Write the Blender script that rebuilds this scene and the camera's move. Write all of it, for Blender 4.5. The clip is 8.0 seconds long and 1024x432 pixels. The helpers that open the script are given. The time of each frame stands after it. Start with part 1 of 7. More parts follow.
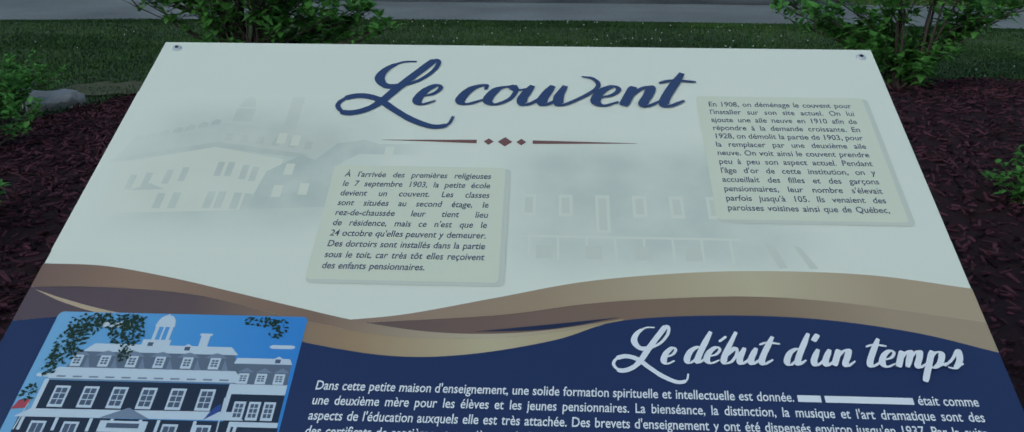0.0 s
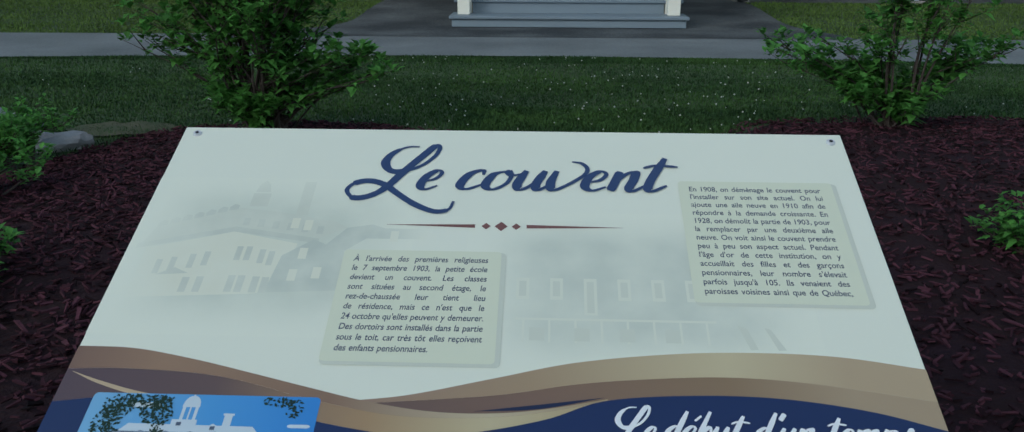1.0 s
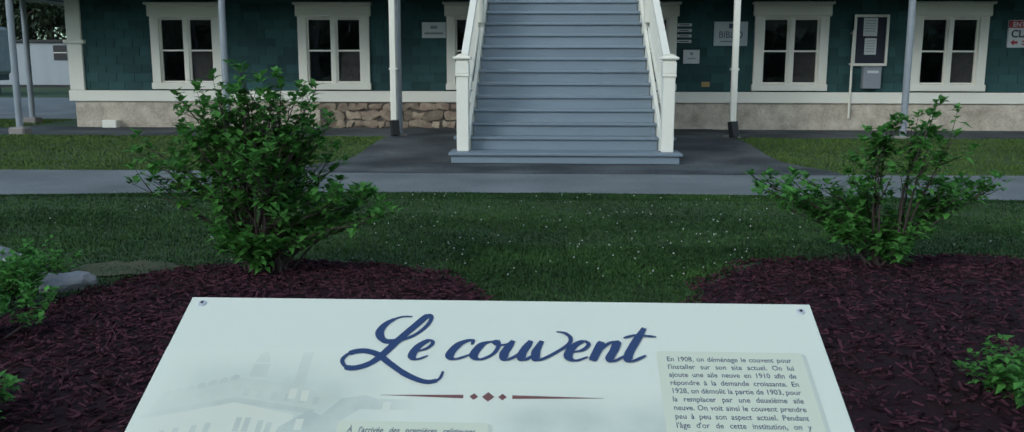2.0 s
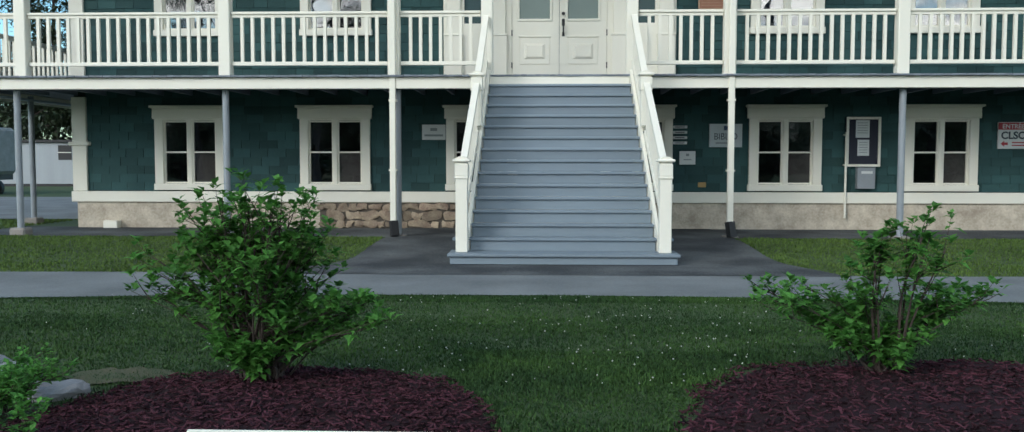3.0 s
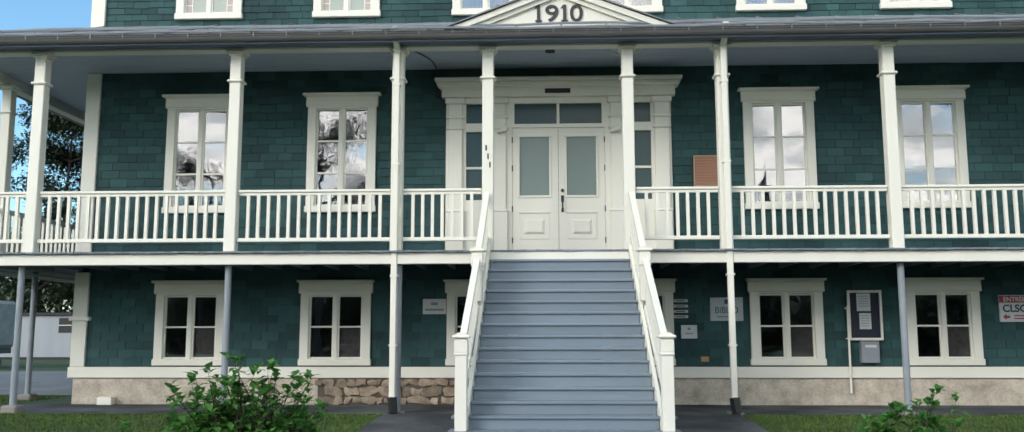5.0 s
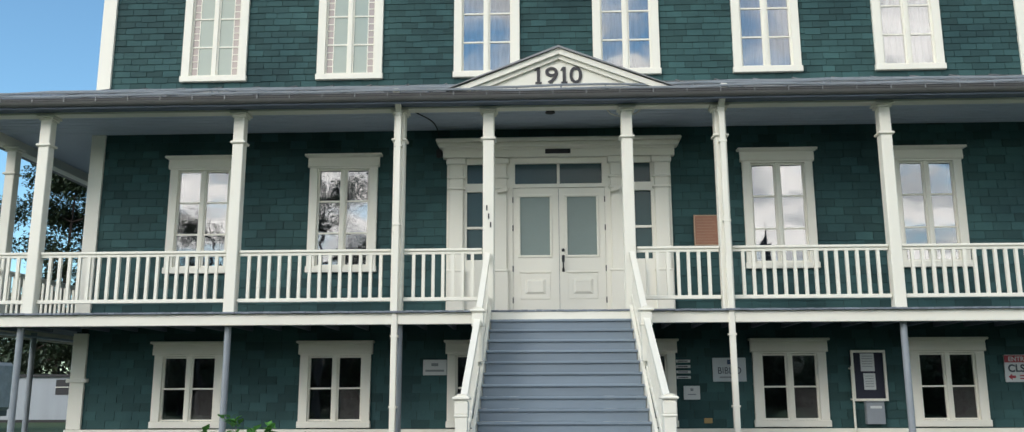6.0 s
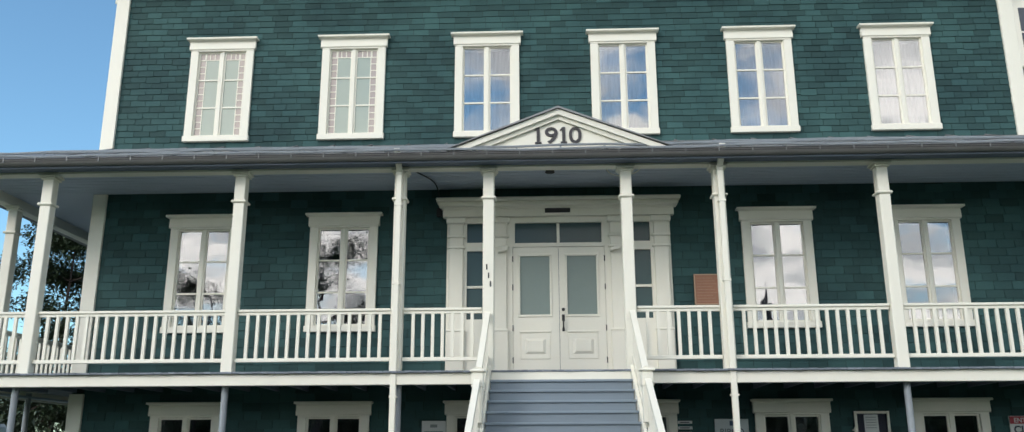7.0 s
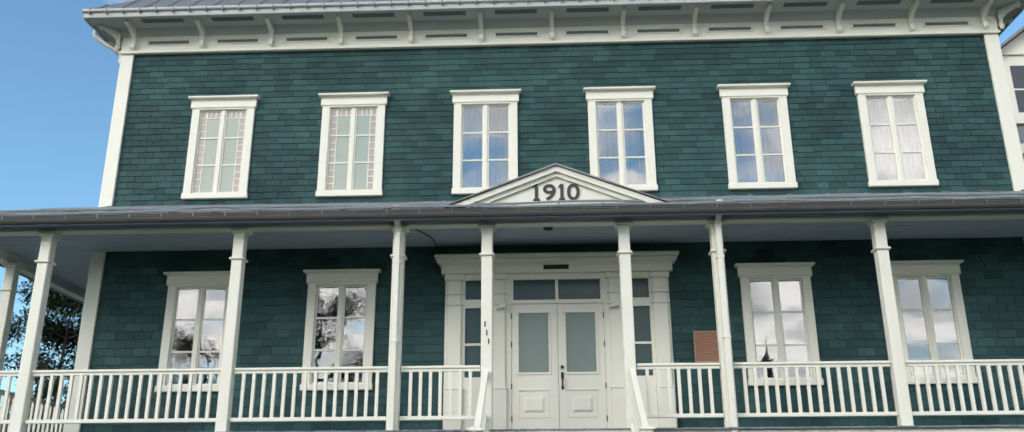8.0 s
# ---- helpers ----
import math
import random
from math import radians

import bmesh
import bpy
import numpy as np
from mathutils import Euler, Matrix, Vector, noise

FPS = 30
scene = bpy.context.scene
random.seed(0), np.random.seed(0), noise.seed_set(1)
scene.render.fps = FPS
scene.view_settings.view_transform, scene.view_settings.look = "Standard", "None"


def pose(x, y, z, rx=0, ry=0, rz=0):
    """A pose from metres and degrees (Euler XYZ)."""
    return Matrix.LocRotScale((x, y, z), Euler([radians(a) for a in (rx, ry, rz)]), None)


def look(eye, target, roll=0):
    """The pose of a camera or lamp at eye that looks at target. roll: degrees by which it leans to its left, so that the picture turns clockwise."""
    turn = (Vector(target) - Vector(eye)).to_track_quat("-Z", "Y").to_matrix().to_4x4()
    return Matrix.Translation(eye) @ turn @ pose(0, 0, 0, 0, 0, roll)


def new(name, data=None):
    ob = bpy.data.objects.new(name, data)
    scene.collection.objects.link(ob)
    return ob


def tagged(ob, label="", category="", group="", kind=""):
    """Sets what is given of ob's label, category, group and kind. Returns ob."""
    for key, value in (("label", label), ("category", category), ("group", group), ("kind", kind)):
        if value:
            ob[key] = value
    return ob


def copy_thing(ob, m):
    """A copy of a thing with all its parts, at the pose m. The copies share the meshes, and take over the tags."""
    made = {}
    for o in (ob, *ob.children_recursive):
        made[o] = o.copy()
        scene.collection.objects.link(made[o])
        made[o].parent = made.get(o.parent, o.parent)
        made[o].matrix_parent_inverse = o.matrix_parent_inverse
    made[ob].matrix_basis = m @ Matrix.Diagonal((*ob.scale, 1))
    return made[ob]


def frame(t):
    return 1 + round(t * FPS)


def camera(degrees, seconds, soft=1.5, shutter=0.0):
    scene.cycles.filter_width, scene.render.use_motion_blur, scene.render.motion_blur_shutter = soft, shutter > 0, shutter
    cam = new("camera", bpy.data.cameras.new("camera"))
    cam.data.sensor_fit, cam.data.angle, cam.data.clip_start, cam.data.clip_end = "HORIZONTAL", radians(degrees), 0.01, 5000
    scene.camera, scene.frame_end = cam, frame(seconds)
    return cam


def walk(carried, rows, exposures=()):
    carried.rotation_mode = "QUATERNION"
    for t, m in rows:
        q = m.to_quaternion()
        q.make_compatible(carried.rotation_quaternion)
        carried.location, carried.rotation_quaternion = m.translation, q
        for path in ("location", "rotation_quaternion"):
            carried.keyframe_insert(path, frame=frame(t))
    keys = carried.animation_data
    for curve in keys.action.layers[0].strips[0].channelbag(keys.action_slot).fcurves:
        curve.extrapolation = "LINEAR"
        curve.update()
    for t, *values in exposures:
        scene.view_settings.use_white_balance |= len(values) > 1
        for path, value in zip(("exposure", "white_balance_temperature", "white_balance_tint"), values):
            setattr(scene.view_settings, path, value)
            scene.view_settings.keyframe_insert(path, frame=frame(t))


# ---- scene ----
cam = camera(59.4, 8.0, soft=1.22)
PATH = [
    (0, (0.03, -0.182, 1.178), (-0.04, 1.705, 0.518), 0.3),
    (0.5, (0.038, -0.211, 1.234), (-0.033, 1.672, 0.565), 0.2),
    (1, (0.039, -0.256, 1.289), (-0.032, 1.648, 0.682), 0.2),
    (1.5, (0.052, -0.299, 1.346), (-0.019, 1.645, 0.881), 0.2),
    (2, (0.062, -0.324, 1.38), (-0.011, 1.647, 1.049), 0.1),
    (2.2, (0.058, -0.333, 1.392), (-0.012, 1.645, 1.11), 0.2),
    (3.3, (0.072, -0.34, 1.455), (-0.001, 1.657, 1.395), 0.0),
    (3.5, (0.076, -0.345, 1.46), (0.002, 1.653, 1.439), 0.0),
    (4, (0.085, -0.35, 1.491), (0.01, 1.648, 1.565), -0.1),
    (4.5, (0.1, -0.349, 1.512), (0.023, 1.642, 1.684), -0.1),
    (4.7, (0.104, -0.353, 1.518), (0.027, 1.634, 1.729), -0.1),
    (5.8, (0.113, -0.363, 1.525), (0.035, 1.602, 1.888), -0.1),
    (6, (0.115, -0.372, 1.524), (0.037, 1.588, 1.915), -0.2),
    (6.5, (0.109, -0.384, 1.523), (0.033, 1.561, 1.981), -0.2),
    (7, (0.105, -0.382, 1.522), (0.03, 1.548, 2.041), -0.2),
    (7.5, (0.111, -0.383, 1.53), (0.037, 1.529, 2.112), -0.2),
    (8, (0.119, -0.382, 1.539), (0.048, 1.512, 2.177), -0.3),
]
walk(cam, [(t, look(e, g, r)) for t, e, g, r in PATH], [(0.0, -0.29, 5920, 4), (1.0, -0.28, 5920, 4), (2.2, 0.06, 5830, 5), (3.4, 0.52, 6270, 8), (4.0, 0.60, 6280, 9), (4.5, 0.60, 6320, 10), (6.0, 0.38, 6370, 11), (8.0, 0.41, 6400, 11)])


# ---- light ----
world = bpy.data.worlds.new("sky")
scene.world = world
world.use_nodes = True


def build_world():
    nt = world.node_tree
    nt.nodes.clear()
    out = nt.nodes.new("ShaderNodeOutputWorld")
    bg = nt.nodes.new("ShaderNodeBackground")
    sky = nt.nodes.new("ShaderNodeTexSky")
    sky.sky_type = "NISHITA"
    sky.sun_disc = False
    sky.sun_elevation = radians(25.5)
    sky.sun_rotation = radians(221)
    sky.air_density, sky.dust_density, sky.ozone_density = 1.0, 0.15, 3.0
    co = nt.nodes.new("ShaderNodeTexCoord")
    sep = nt.nodes.new("ShaderNodeSeparateXYZ")
    nt.links.new(co.outputs["Generated"], sep.inputs[0])
    # clouds lie on a high flat layer: the direction divided by its height
    hz = nt.nodes.new("ShaderNodeMath")
    hz.operation = "MAXIMUM"
    nt.links.new(sep.outputs[2], hz.inputs[0])
    hz.inputs[1].default_value = 0.0
    ad = nt.nodes.new("ShaderNodeMath")
    ad.operation = "ADD"
    nt.links.new(hz.outputs[0], ad.inputs[0])
    ad.inputs[1].default_value = 0.12
    dv = nt.nodes.new("ShaderNodeVectorMath")
    dv.operation = "DIVIDE"
    cmb = nt.nodes.new("ShaderNodeCombineXYZ")
    for i in range(3):
        nt.links.new(ad.outputs[0], cmb.inputs[i])
    nt.links.new(co.outputs["Generated"], dv.inputs[0])
    nt.links.new(cmb.outputs[0], dv.inputs[1])
    mp = nt.nodes.new("ShaderNodeMapping")
    mp.inputs["Location"].default_value = (3.1, 1.7, 0.4)
    nt.links.new(dv.outputs[0], mp.inputs[0])
    nz = nt.nodes.new("ShaderNodeTexNoise")
    nz.inputs["Scale"].default_value = 1.9
    nz.inputs["Detail"].default_value = 5
    nz.inputs["Roughness"].default_value = 0.5
    nt.links.new(mp.outputs[0], nz.inputs["Vector"])
    # the cloud cover thins out towards the north
    cover = nt.nodes.new("ShaderNodeMath")
    cover.operation = "MULTIPLY_ADD"
    nt.links.new(sep.outputs[1], cover.inputs[0])
    cover.inputs[1].default_value = -0.15
    nt.links.new(nz.outputs[0], cover.inputs[2])
    rp = nt.nodes.new("ShaderNodeValToRGB")
    rp.color_ramp.elements[0].position, rp.color_ramp.elements[1].position = 0.51, 0.635
    nt.links.new(cover.outputs[0], rp.inputs[0])
    mix = nt.nodes.new("ShaderNodeMix")
    mix.data_type = "RGBA"
    nt.links.new(rp.outputs[0], mix.inputs[0])
    gain = nt.nodes.new("ShaderNodeVectorMath")
    gain.operation = "MULTIPLY"
    gain.inputs[1].default_value = (1.33, 1.59, 1.49)
    nt.links.new(sky.outputs[0], gain.inputs[0])
    nt.links.new(gain.outputs[0], mix.inputs[6])
    # sunlit tops and grey hollows of the clouds
    n2 = nt.nodes.new("ShaderNodeTexNoise")
    n2.inputs["Scale"].default_value = 3.6
    n2.inputs["Detail"].default_value = 4
    nt.links.new(mp.outputs[0], n2.inputs["Vector"])
    r2 = nt.nodes.new("ShaderNodeValToRGB")
    e = r2.color_ramp.elements
    e[0].position, e[0].color = 0.38, (0.46, 0.48, 0.49, 1)
    e[1].position, e[1].color = 0.60, (1.0, 0.975, 0.925, 1)
    nt.links.new(n2.outputs[0], r2.inputs[0])
    g2 = nt.nodes.new("ShaderNodeVectorMath")
    g2.operation = "SCALE"
    g2.inputs[3].default_value = 16.0
    nt.links.new(r2.outputs[0], g2.inputs[0])
    nt.links.new(g2.outputs[0], mix.inputs[7])
    nt.links.new(mix.outputs[2], bg.inputs[0])
    bg.inputs[1].default_value = 0.11
    nt.links.new(bg.outputs[0], out.inputs[0])


build_world()
sun_data = bpy.data.lights.new("sun", "SUN")
sun_data.energy, sun_data.angle, sun_data.color = 1.3, radians(22), (1.0, 0.94, 0.86)
sun = new("sun", sun_data)
sun.matrix_world = look((-15, -17, 10.8), (0, 0, 0))


# ---- materials ----
def mat(name, color, rough=0.6, metal=0.0, vary=0.12, scale=3.0, fine=60.0, bump=0.15, tint=None, random_amount=0.0, spec=0.5, island=0.0, stretch=(1, 1, 1)):
    """A surface with broad mottling and fine grain; random_amount varies it from piece to piece."""
    m = bpy.data.materials.new(name)
    m.use_nodes = True
    nt = m.node_tree
    b = nt.nodes["Principled BSDF"]
    b.inputs["Roughness"].default_value = rough
    b.inputs["Metallic"].default_value = metal
    b.inputs["Specular IOR Level"].default_value = spec
    co = nt.nodes.new("ShaderNodeTexCoord")
    mp = nt.nodes.new("ShaderNodeMapping")
    mp.inputs["Scale"].default_value = stretch
    geo = nt.nodes.new("ShaderNodeNewGeometry")
    nt.links.new(geo.outputs["Position"], mp.inputs[0])
    big = nt.nodes.new("ShaderNodeTexNoise")
    big.inputs["Scale"].default_value = scale
    big.inputs["Detail"].default_value = 5
    small = nt.nodes.new("ShaderNodeTexNoise")
    small.inputs["Scale"].default_value = fine
    small.inputs["Detail"].default_value = 3
    for n in (big, small):
        nt.links.new(mp.outputs[0], n.inputs["Vector"])
    c = color
    d = tint or tuple(v * 0.6 for v in c)
    ramp = nt.nodes.new("ShaderNodeMix")
    ramp.data_type = "RGBA"
    ramp.inputs[6].default_value = (*c, 1)
    ramp.inputs[7].default_value = (*d, 1)
    f = nt.nodes.new("ShaderNodeMath")
    f.operation = "MULTIPLY_ADD"
    nt.links.new(big.outputs[0], f.inputs[0])
    f.inputs[1].default_value = vary * 4
    f.inputs[2].default_value = -vary * 1.3
    f.use_clamp = True
    f2 = nt.nodes.new("ShaderNodeMath")
    f2.operation = "MULTIPLY_ADD"
    nt.links.new(small.outputs[0], f2.inputs[0])
    f2.inputs[1].default_value = vary * 2
    nt.links.new(f.outputs[0], f2.inputs[2])
    f2.use_clamp = True
    nt.links.new(f2.outputs[0], ramp.inputs[0])
    last = ramp.outputs[2]
    if random_amount or island:
        hsv = nt.nodes.new("ShaderNodeHueSaturation")
        src = nt.nodes.new("ShaderNodeObjectInfo").outputs["Random"] if random_amount else geo.outputs["Random Per Island"]
        amount = random_amount or island
        mr = nt.nodes.new("ShaderNodeMapRange")
        mr.inputs[3].default_value, mr.inputs[4].default_value = 1 - amount, 1 + amount
        nt.links.new(src, mr.inputs[0])
        nt.links.new(mr.outputs[0], hsv.inputs["Value"])
        nt.links.new(last, hsv.inputs["Color"])
        last = hsv.outputs[0]
    nt.links.new(last, b.inputs["Base Color"])
    if bump:
        bp = nt.nodes.new("ShaderNodeBump")
        bp.inputs["Strength"].default_value = bump
        bp.inputs["Distance"].default_value = 0.01
        nt.links.new(small.outputs[0], bp.inputs["Height"])
        nt.links.new(bp.outputs[0], b.inputs["Normal"])
    return m


def leafy(m, amount=0.4):
    """Lets light through a thin leaf."""
    nt = m.node_tree
    b = nt.nodes["Principled BSDF"]
    out = nt.nodes["Material Output"]
    tl = nt.nodes.new("ShaderNodeBsdfTranslucent")
    src = b.inputs["Base Color"].links[0].from_socket
    nt.links.new(src, tl.inputs[0])
    mx = nt.nodes.new("ShaderNodeMixShader")
    mx.inputs[0].default_value = amount
    nt.links.new(b.outputs[0], mx.inputs[1])
    nt.links.new(tl.outputs[0], mx.inputs[2])
    nt.links.new(mx.outputs[0], out.inputs[0])
    return m


def glass_material(name, tint=(1, 1, 1), reflect=0.23):
    m = bpy.data.materials.new(name)
    m.use_nodes = True
    nt = m.node_tree
    nt.nodes.clear()
    out = nt.nodes.new("ShaderNodeOutputMaterial")
    mix = nt.nodes.new("ShaderNodeMixShader")
    tr = nt.nodes.new("ShaderNodeBsdfTransparent")
    tr.inputs[0].default_value = (*tint, 1)
    gl = nt.nodes.new("ShaderNodeBsdfGlossy")
    gl.inputs["Roughness"].default_value = 0.015
    nz = nt.nodes.new("ShaderNodeTexNoise")
    nz.inputs["Scale"].default_value = 1.1
    geo = nt.nodes.new("ShaderNodeNewGeometry")
    nt.links.new(geo.outputs["Position"], nz.inputs["Vector"])
    bp = nt.nodes.new("ShaderNodeBump")
    bp.inputs["Strength"].default_value = 0.2
    bp.inputs["Distance"].default_value = 0.02
    nt.links.new(nz.outputs[0], bp.inputs["Height"])
    nt.links.new(bp.outputs[0], gl.inputs["Normal"])
    fr = nt.nodes.new("ShaderNodeFresnel")
    fr.inputs[0].default_value = 1.5
    ad = nt.nodes.new("ShaderNodeMath")
    ad.inputs[1].default_value = reflect
    nt.links.new(fr.outputs[0], ad.inputs[0])
    nt.links.new(ad.outputs[0], mix.inputs[0])
    nt.links.new(tr.outputs[0], mix.inputs[1])
    nt.links.new(gl.outputs[0], mix.inputs[2])
    nt.links.new(mix.outputs[0], out.inputs[0])
    return m


WHITE = mat("white_paint", (0.81, 0.785, 0.685), 0.5, vary=0.10, scale=1.5, fine=25, bump=0.08, tint=(0.69, 0.665, 0.57))
# dirty white of the soffit with its shade put in; also the gutter's grey
EAVE_GREY = mat("soffit_shade_gutter_grey", (0.52, 0.53, 0.52), 0.6, vary=0.16, scale=1.2, fine=20, bump=0.08, tint=(0.38, 0.40, 0.42))
# shade under the porch eave and deck, put in as dark blue-grey
BOARD_SHADE = mat("board_shade", (0.15, 0.18, 0.235), 0.7, vary=0.15, scale=1.5, fine=20, bump=0.05)
PORCH_GREY = mat("porch_ceiling_paint", (0.50, 0.56, 0.65), 0.6, vary=0.1, scale=1.0, fine=20, bump=0.05)
STEP_GREY = mat("step_paint", (0.198, 0.248, 0.288), 0.5, vary=0.16, scale=2.5, fine=30, bump=0.15, tint=(0.15, 0.18, 0.22), random_amount=0.10, stretch=(0.4, 3, 3))
SHINGLE = mat("green_shingle", (0.049, 0.113, 0.108), 0.75, vary=0.34, scale=0.8, fine=70, bump=0.5, tint=(0.019, 0.050, 0.054), random_amount=0.2, spec=0.25)
SHINGLE_REST = mat("green_shingle_rest", (0.049, 0.113, 0.108), 0.75, vary=0.34, scale=0.8, fine=70, bump=0.5, tint=(0.019, 0.050, 0.054), island=0.26, spec=0.25)
SHEATHING = mat("shingle_backing", (0.012, 0.03, 0.026), 0.9)
CONCRETE = mat("foundation_plaster", (0.76, 0.69, 0.565), 0.85, vary=0.38, scale=3.4, fine=26, bump=0.9, tint=(0.34, 0.285, 0.22))
FOOTING = mat("footing_concrete", (0.30, 0.275, 0.25), 0.9, vary=0.3, scale=5, fine=40, bump=0.7)
STONE = mat("field_stone", (0.47, 0.395, 0.275), 0.85, vary=0.4, scale=5, fine=40, bump=0.8, tint=(0.20, 0.14, 0.105), random_amount=0.4)
PATH_GREY = mat("path_asphalt", (0.245, 0.262, 0.265), 0.9, vary=0.34, scale=0.9, fine=38, bump=0.8, tint=(0.115, 0.125, 0.13), spec=0.2)
ASPHALT = mat("asphalt", (0.185, 0.195, 0.197), 0.9, vary=0.46, scale=0.8, fine=38, bump=0.8, tint=(0.042, 0.046, 0.05), spec=0.2)
GRASS = mat("lawn_soil", (0.044, 0.082, 0.022), 0.9, vary=0.3, scale=0.9, fine=45, bump=0.8, tint=(0.026, 0.044, 0.012))
BLADE = mat("grass_blade", (0.070, 0.138, 0.028), 0.7, spec=0.15, vary=0.5, scale=0.7, fine=5, bump=0, tint=(0.026, 0.058, 0.018), island=0.4)
VERGE_BLADE = mat("verge_blade", (0.108, 0.170, 0.036), 0.7, spec=0.15, vary=0.36, scale=0.9, fine=9, bump=0, tint=(0.062, 0.105, 0.024), island=0.4)
MULCH = mat("mulch_bed", (0.026, 0.012, 0.019), 0.95, spec=0.15, vary=0.3, scale=4, fine=50, bump=1.0, tint=(0.022, 0.011, 0.009))
CHIP = mat("bark_chip", (0.066, 0.022, 0.032), 0.9, spec=0.15, vary=0.3, scale=3, fine=80, bump=0.4, tint=(0.028, 0.012, 0.015), island=0.9)
LEAF = leafy(mat("shrub_leaf", (0.110, 0.285, 0.055), 0.6, spec=0.2, vary=0.2, scale=4, fine=30, bump=0.1, tint=(0.066, 0.175, 0.040), island=0.4))
TREE_LEAF = mat("tree_leaf", (0.042, 0.064, 0.028), 0.5, vary=0.25, scale=1.5, fine=10, bump=0, tint=(0.022, 0.036, 0.018), island=0.4)
BARK = mat("twig_bark", (0.060, 0.042, 0.036), 0.8, vary=0.25, scale=8, fine=60, bump=0.5)
TIN = mat("roof_tin", (0.26, 0.265, 0.27), 0.55, 0.5, vary=0.2, scale=1.5, fine=20, bump=0.2)
STEEL = mat("painted_post", (0.30, 0.33, 0.36), 0.5, vary=0.2, scale=3, fine=40, bump=0.2)
BLACK = mat("black_rubber", (0.015, 0.015, 0.017), 0.6)
# the dimness of the unlit rooms is put into this near-black colour
ROOM_SHADE = mat("room_shade", (0.030, 0.036, 0.055), 0.9, vary=0.2, scale=1.0)
CURTAIN = mat("sheer_curtain", (0.13, 0.14, 0.155), 0.9, vary=0.15, scale=2, fine=40, stretch=(6, 1, 0.2))
FROST = mat("frosted_glass", (0.20, 0.255, 0.235), 0.35, vary=0.08, scale=2, fine=20, bump=0.02)
TRANSOM = mat("transom_glass", (0.045, 0.085, 0.088), 0.12, vary=0.1, scale=2, fine=20, bump=0.02, spec=0.25)
GLASS = glass_material("window_glass")
OPAL = mat("pale_green_glass", (0.36, 0.41, 0.35), 0.08, vary=0.12, scale=2.0, fine=14, bump=0.04, tint=(0.26, 0.32, 0.29), spec=0.9)
ROSE = mat("rose_glass", (0.42, 0.345, 0.32), 0.1, vary=0.14, scale=4.0, fine=20, bump=0.04, tint=(0.42, 0.38, 0.34), spec=0.8)
BLUE_CURTAIN = mat("blue_curtain", (0.12, 0.16, 0.27), 0.9, vary=0.15, scale=2, fine=40, stretch=(6, 1, 0.2))
BROWN = mat("plaque_copper", (0.36, 0.17, 0.10), 0.5, vary=0.15, scale=8, fine=90)
BOARD = mat("sign_panel", (0.75, 0.765, 0.645), 0.35, vary=0.05, scale=3, fine=90, bump=0.0, tint=(0.71, 0.73, 0.61))
GUTTER = mat("gutter_metal", (0.21, 0.205, 0.20), 0.5, 0.2, vary=0.2, scale=2, fine=25, bump=0.1)


# ---- builders ----
def box(bm, x0, x1, y0, y1, z0, z1, bevel=0.0):
    """A block between the given limits, with edges eased by bevel."""
    r = bmesh.ops.create_cube(bm, size=1.0, matrix=Matrix.Translation(((x0 + x1) / 2, (y0 + y1) / 2, (z0 + z1) / 2)) @ Matrix.Diagonal((x1 - x0, y1 - y0, z1 - z0, 1)))
    if bevel:
        edges = list({e for v in r["verts"] for e in v.link_edges})
        bmesh.ops.bevel(bm, geom=edges, offset=bevel, segments=1, affect="EDGES")
    return r


def prism(bm, outline, y0, y1, axis="y"):
    """An outline of (a, b) pairs drawn out along an axis: (x, z) along y, (y, z) along x, (x, y) along z."""
    def at(a, b, c):
        return {"y": (a, c, b), "x": (c, a, b), "z": (a, b, c)}[axis]
    front = [bm.verts.new(at(a, b, y0)) for a, b in outline]
    back = [bm.verts.new(at(a, b, y1)) for a, b in outline]
    n = len(outline)
    faces = [bm.faces.new(front), bm.faces.new(back[::-1])]
    for i in range(n):
        faces.append(bm.faces.new((front[i], back[i], back[(i + 1) % n], front[(i + 1) % n])))
    bmesh.ops.recalc_face_normals(bm, faces=faces)


def rod(bm, a, b, r0, r1=None, sides=8):
    """A tapered round bar from a to b."""
    a, b = Vector(a), Vector(b)
    d = b - a
    m = Matrix.Translation((a + b) / 2) @ d.to_track_quat("Z", "Y").to_matrix().to_4x4()
    bmesh.ops.create_cone(bm, cap_ends=True, segments=sides, radius1=r0, radius2=r0 if r1 is None else r1, depth=d.length, matrix=m)


def beam(bm, a, b, w, h):
    """A rectangular bar from a to b, w across and h high."""
    a, b = Vector(a), Vector(b)
    d = b - a
    m = Matrix.Translation((a + b) / 2) @ d.to_track_quat("Y", "Z").to_matrix().to_4x4() @ Matrix.Diagonal((w, d.length, h, 1))
    bmesh.ops.create_cube(bm, size=1.0, matrix=m)


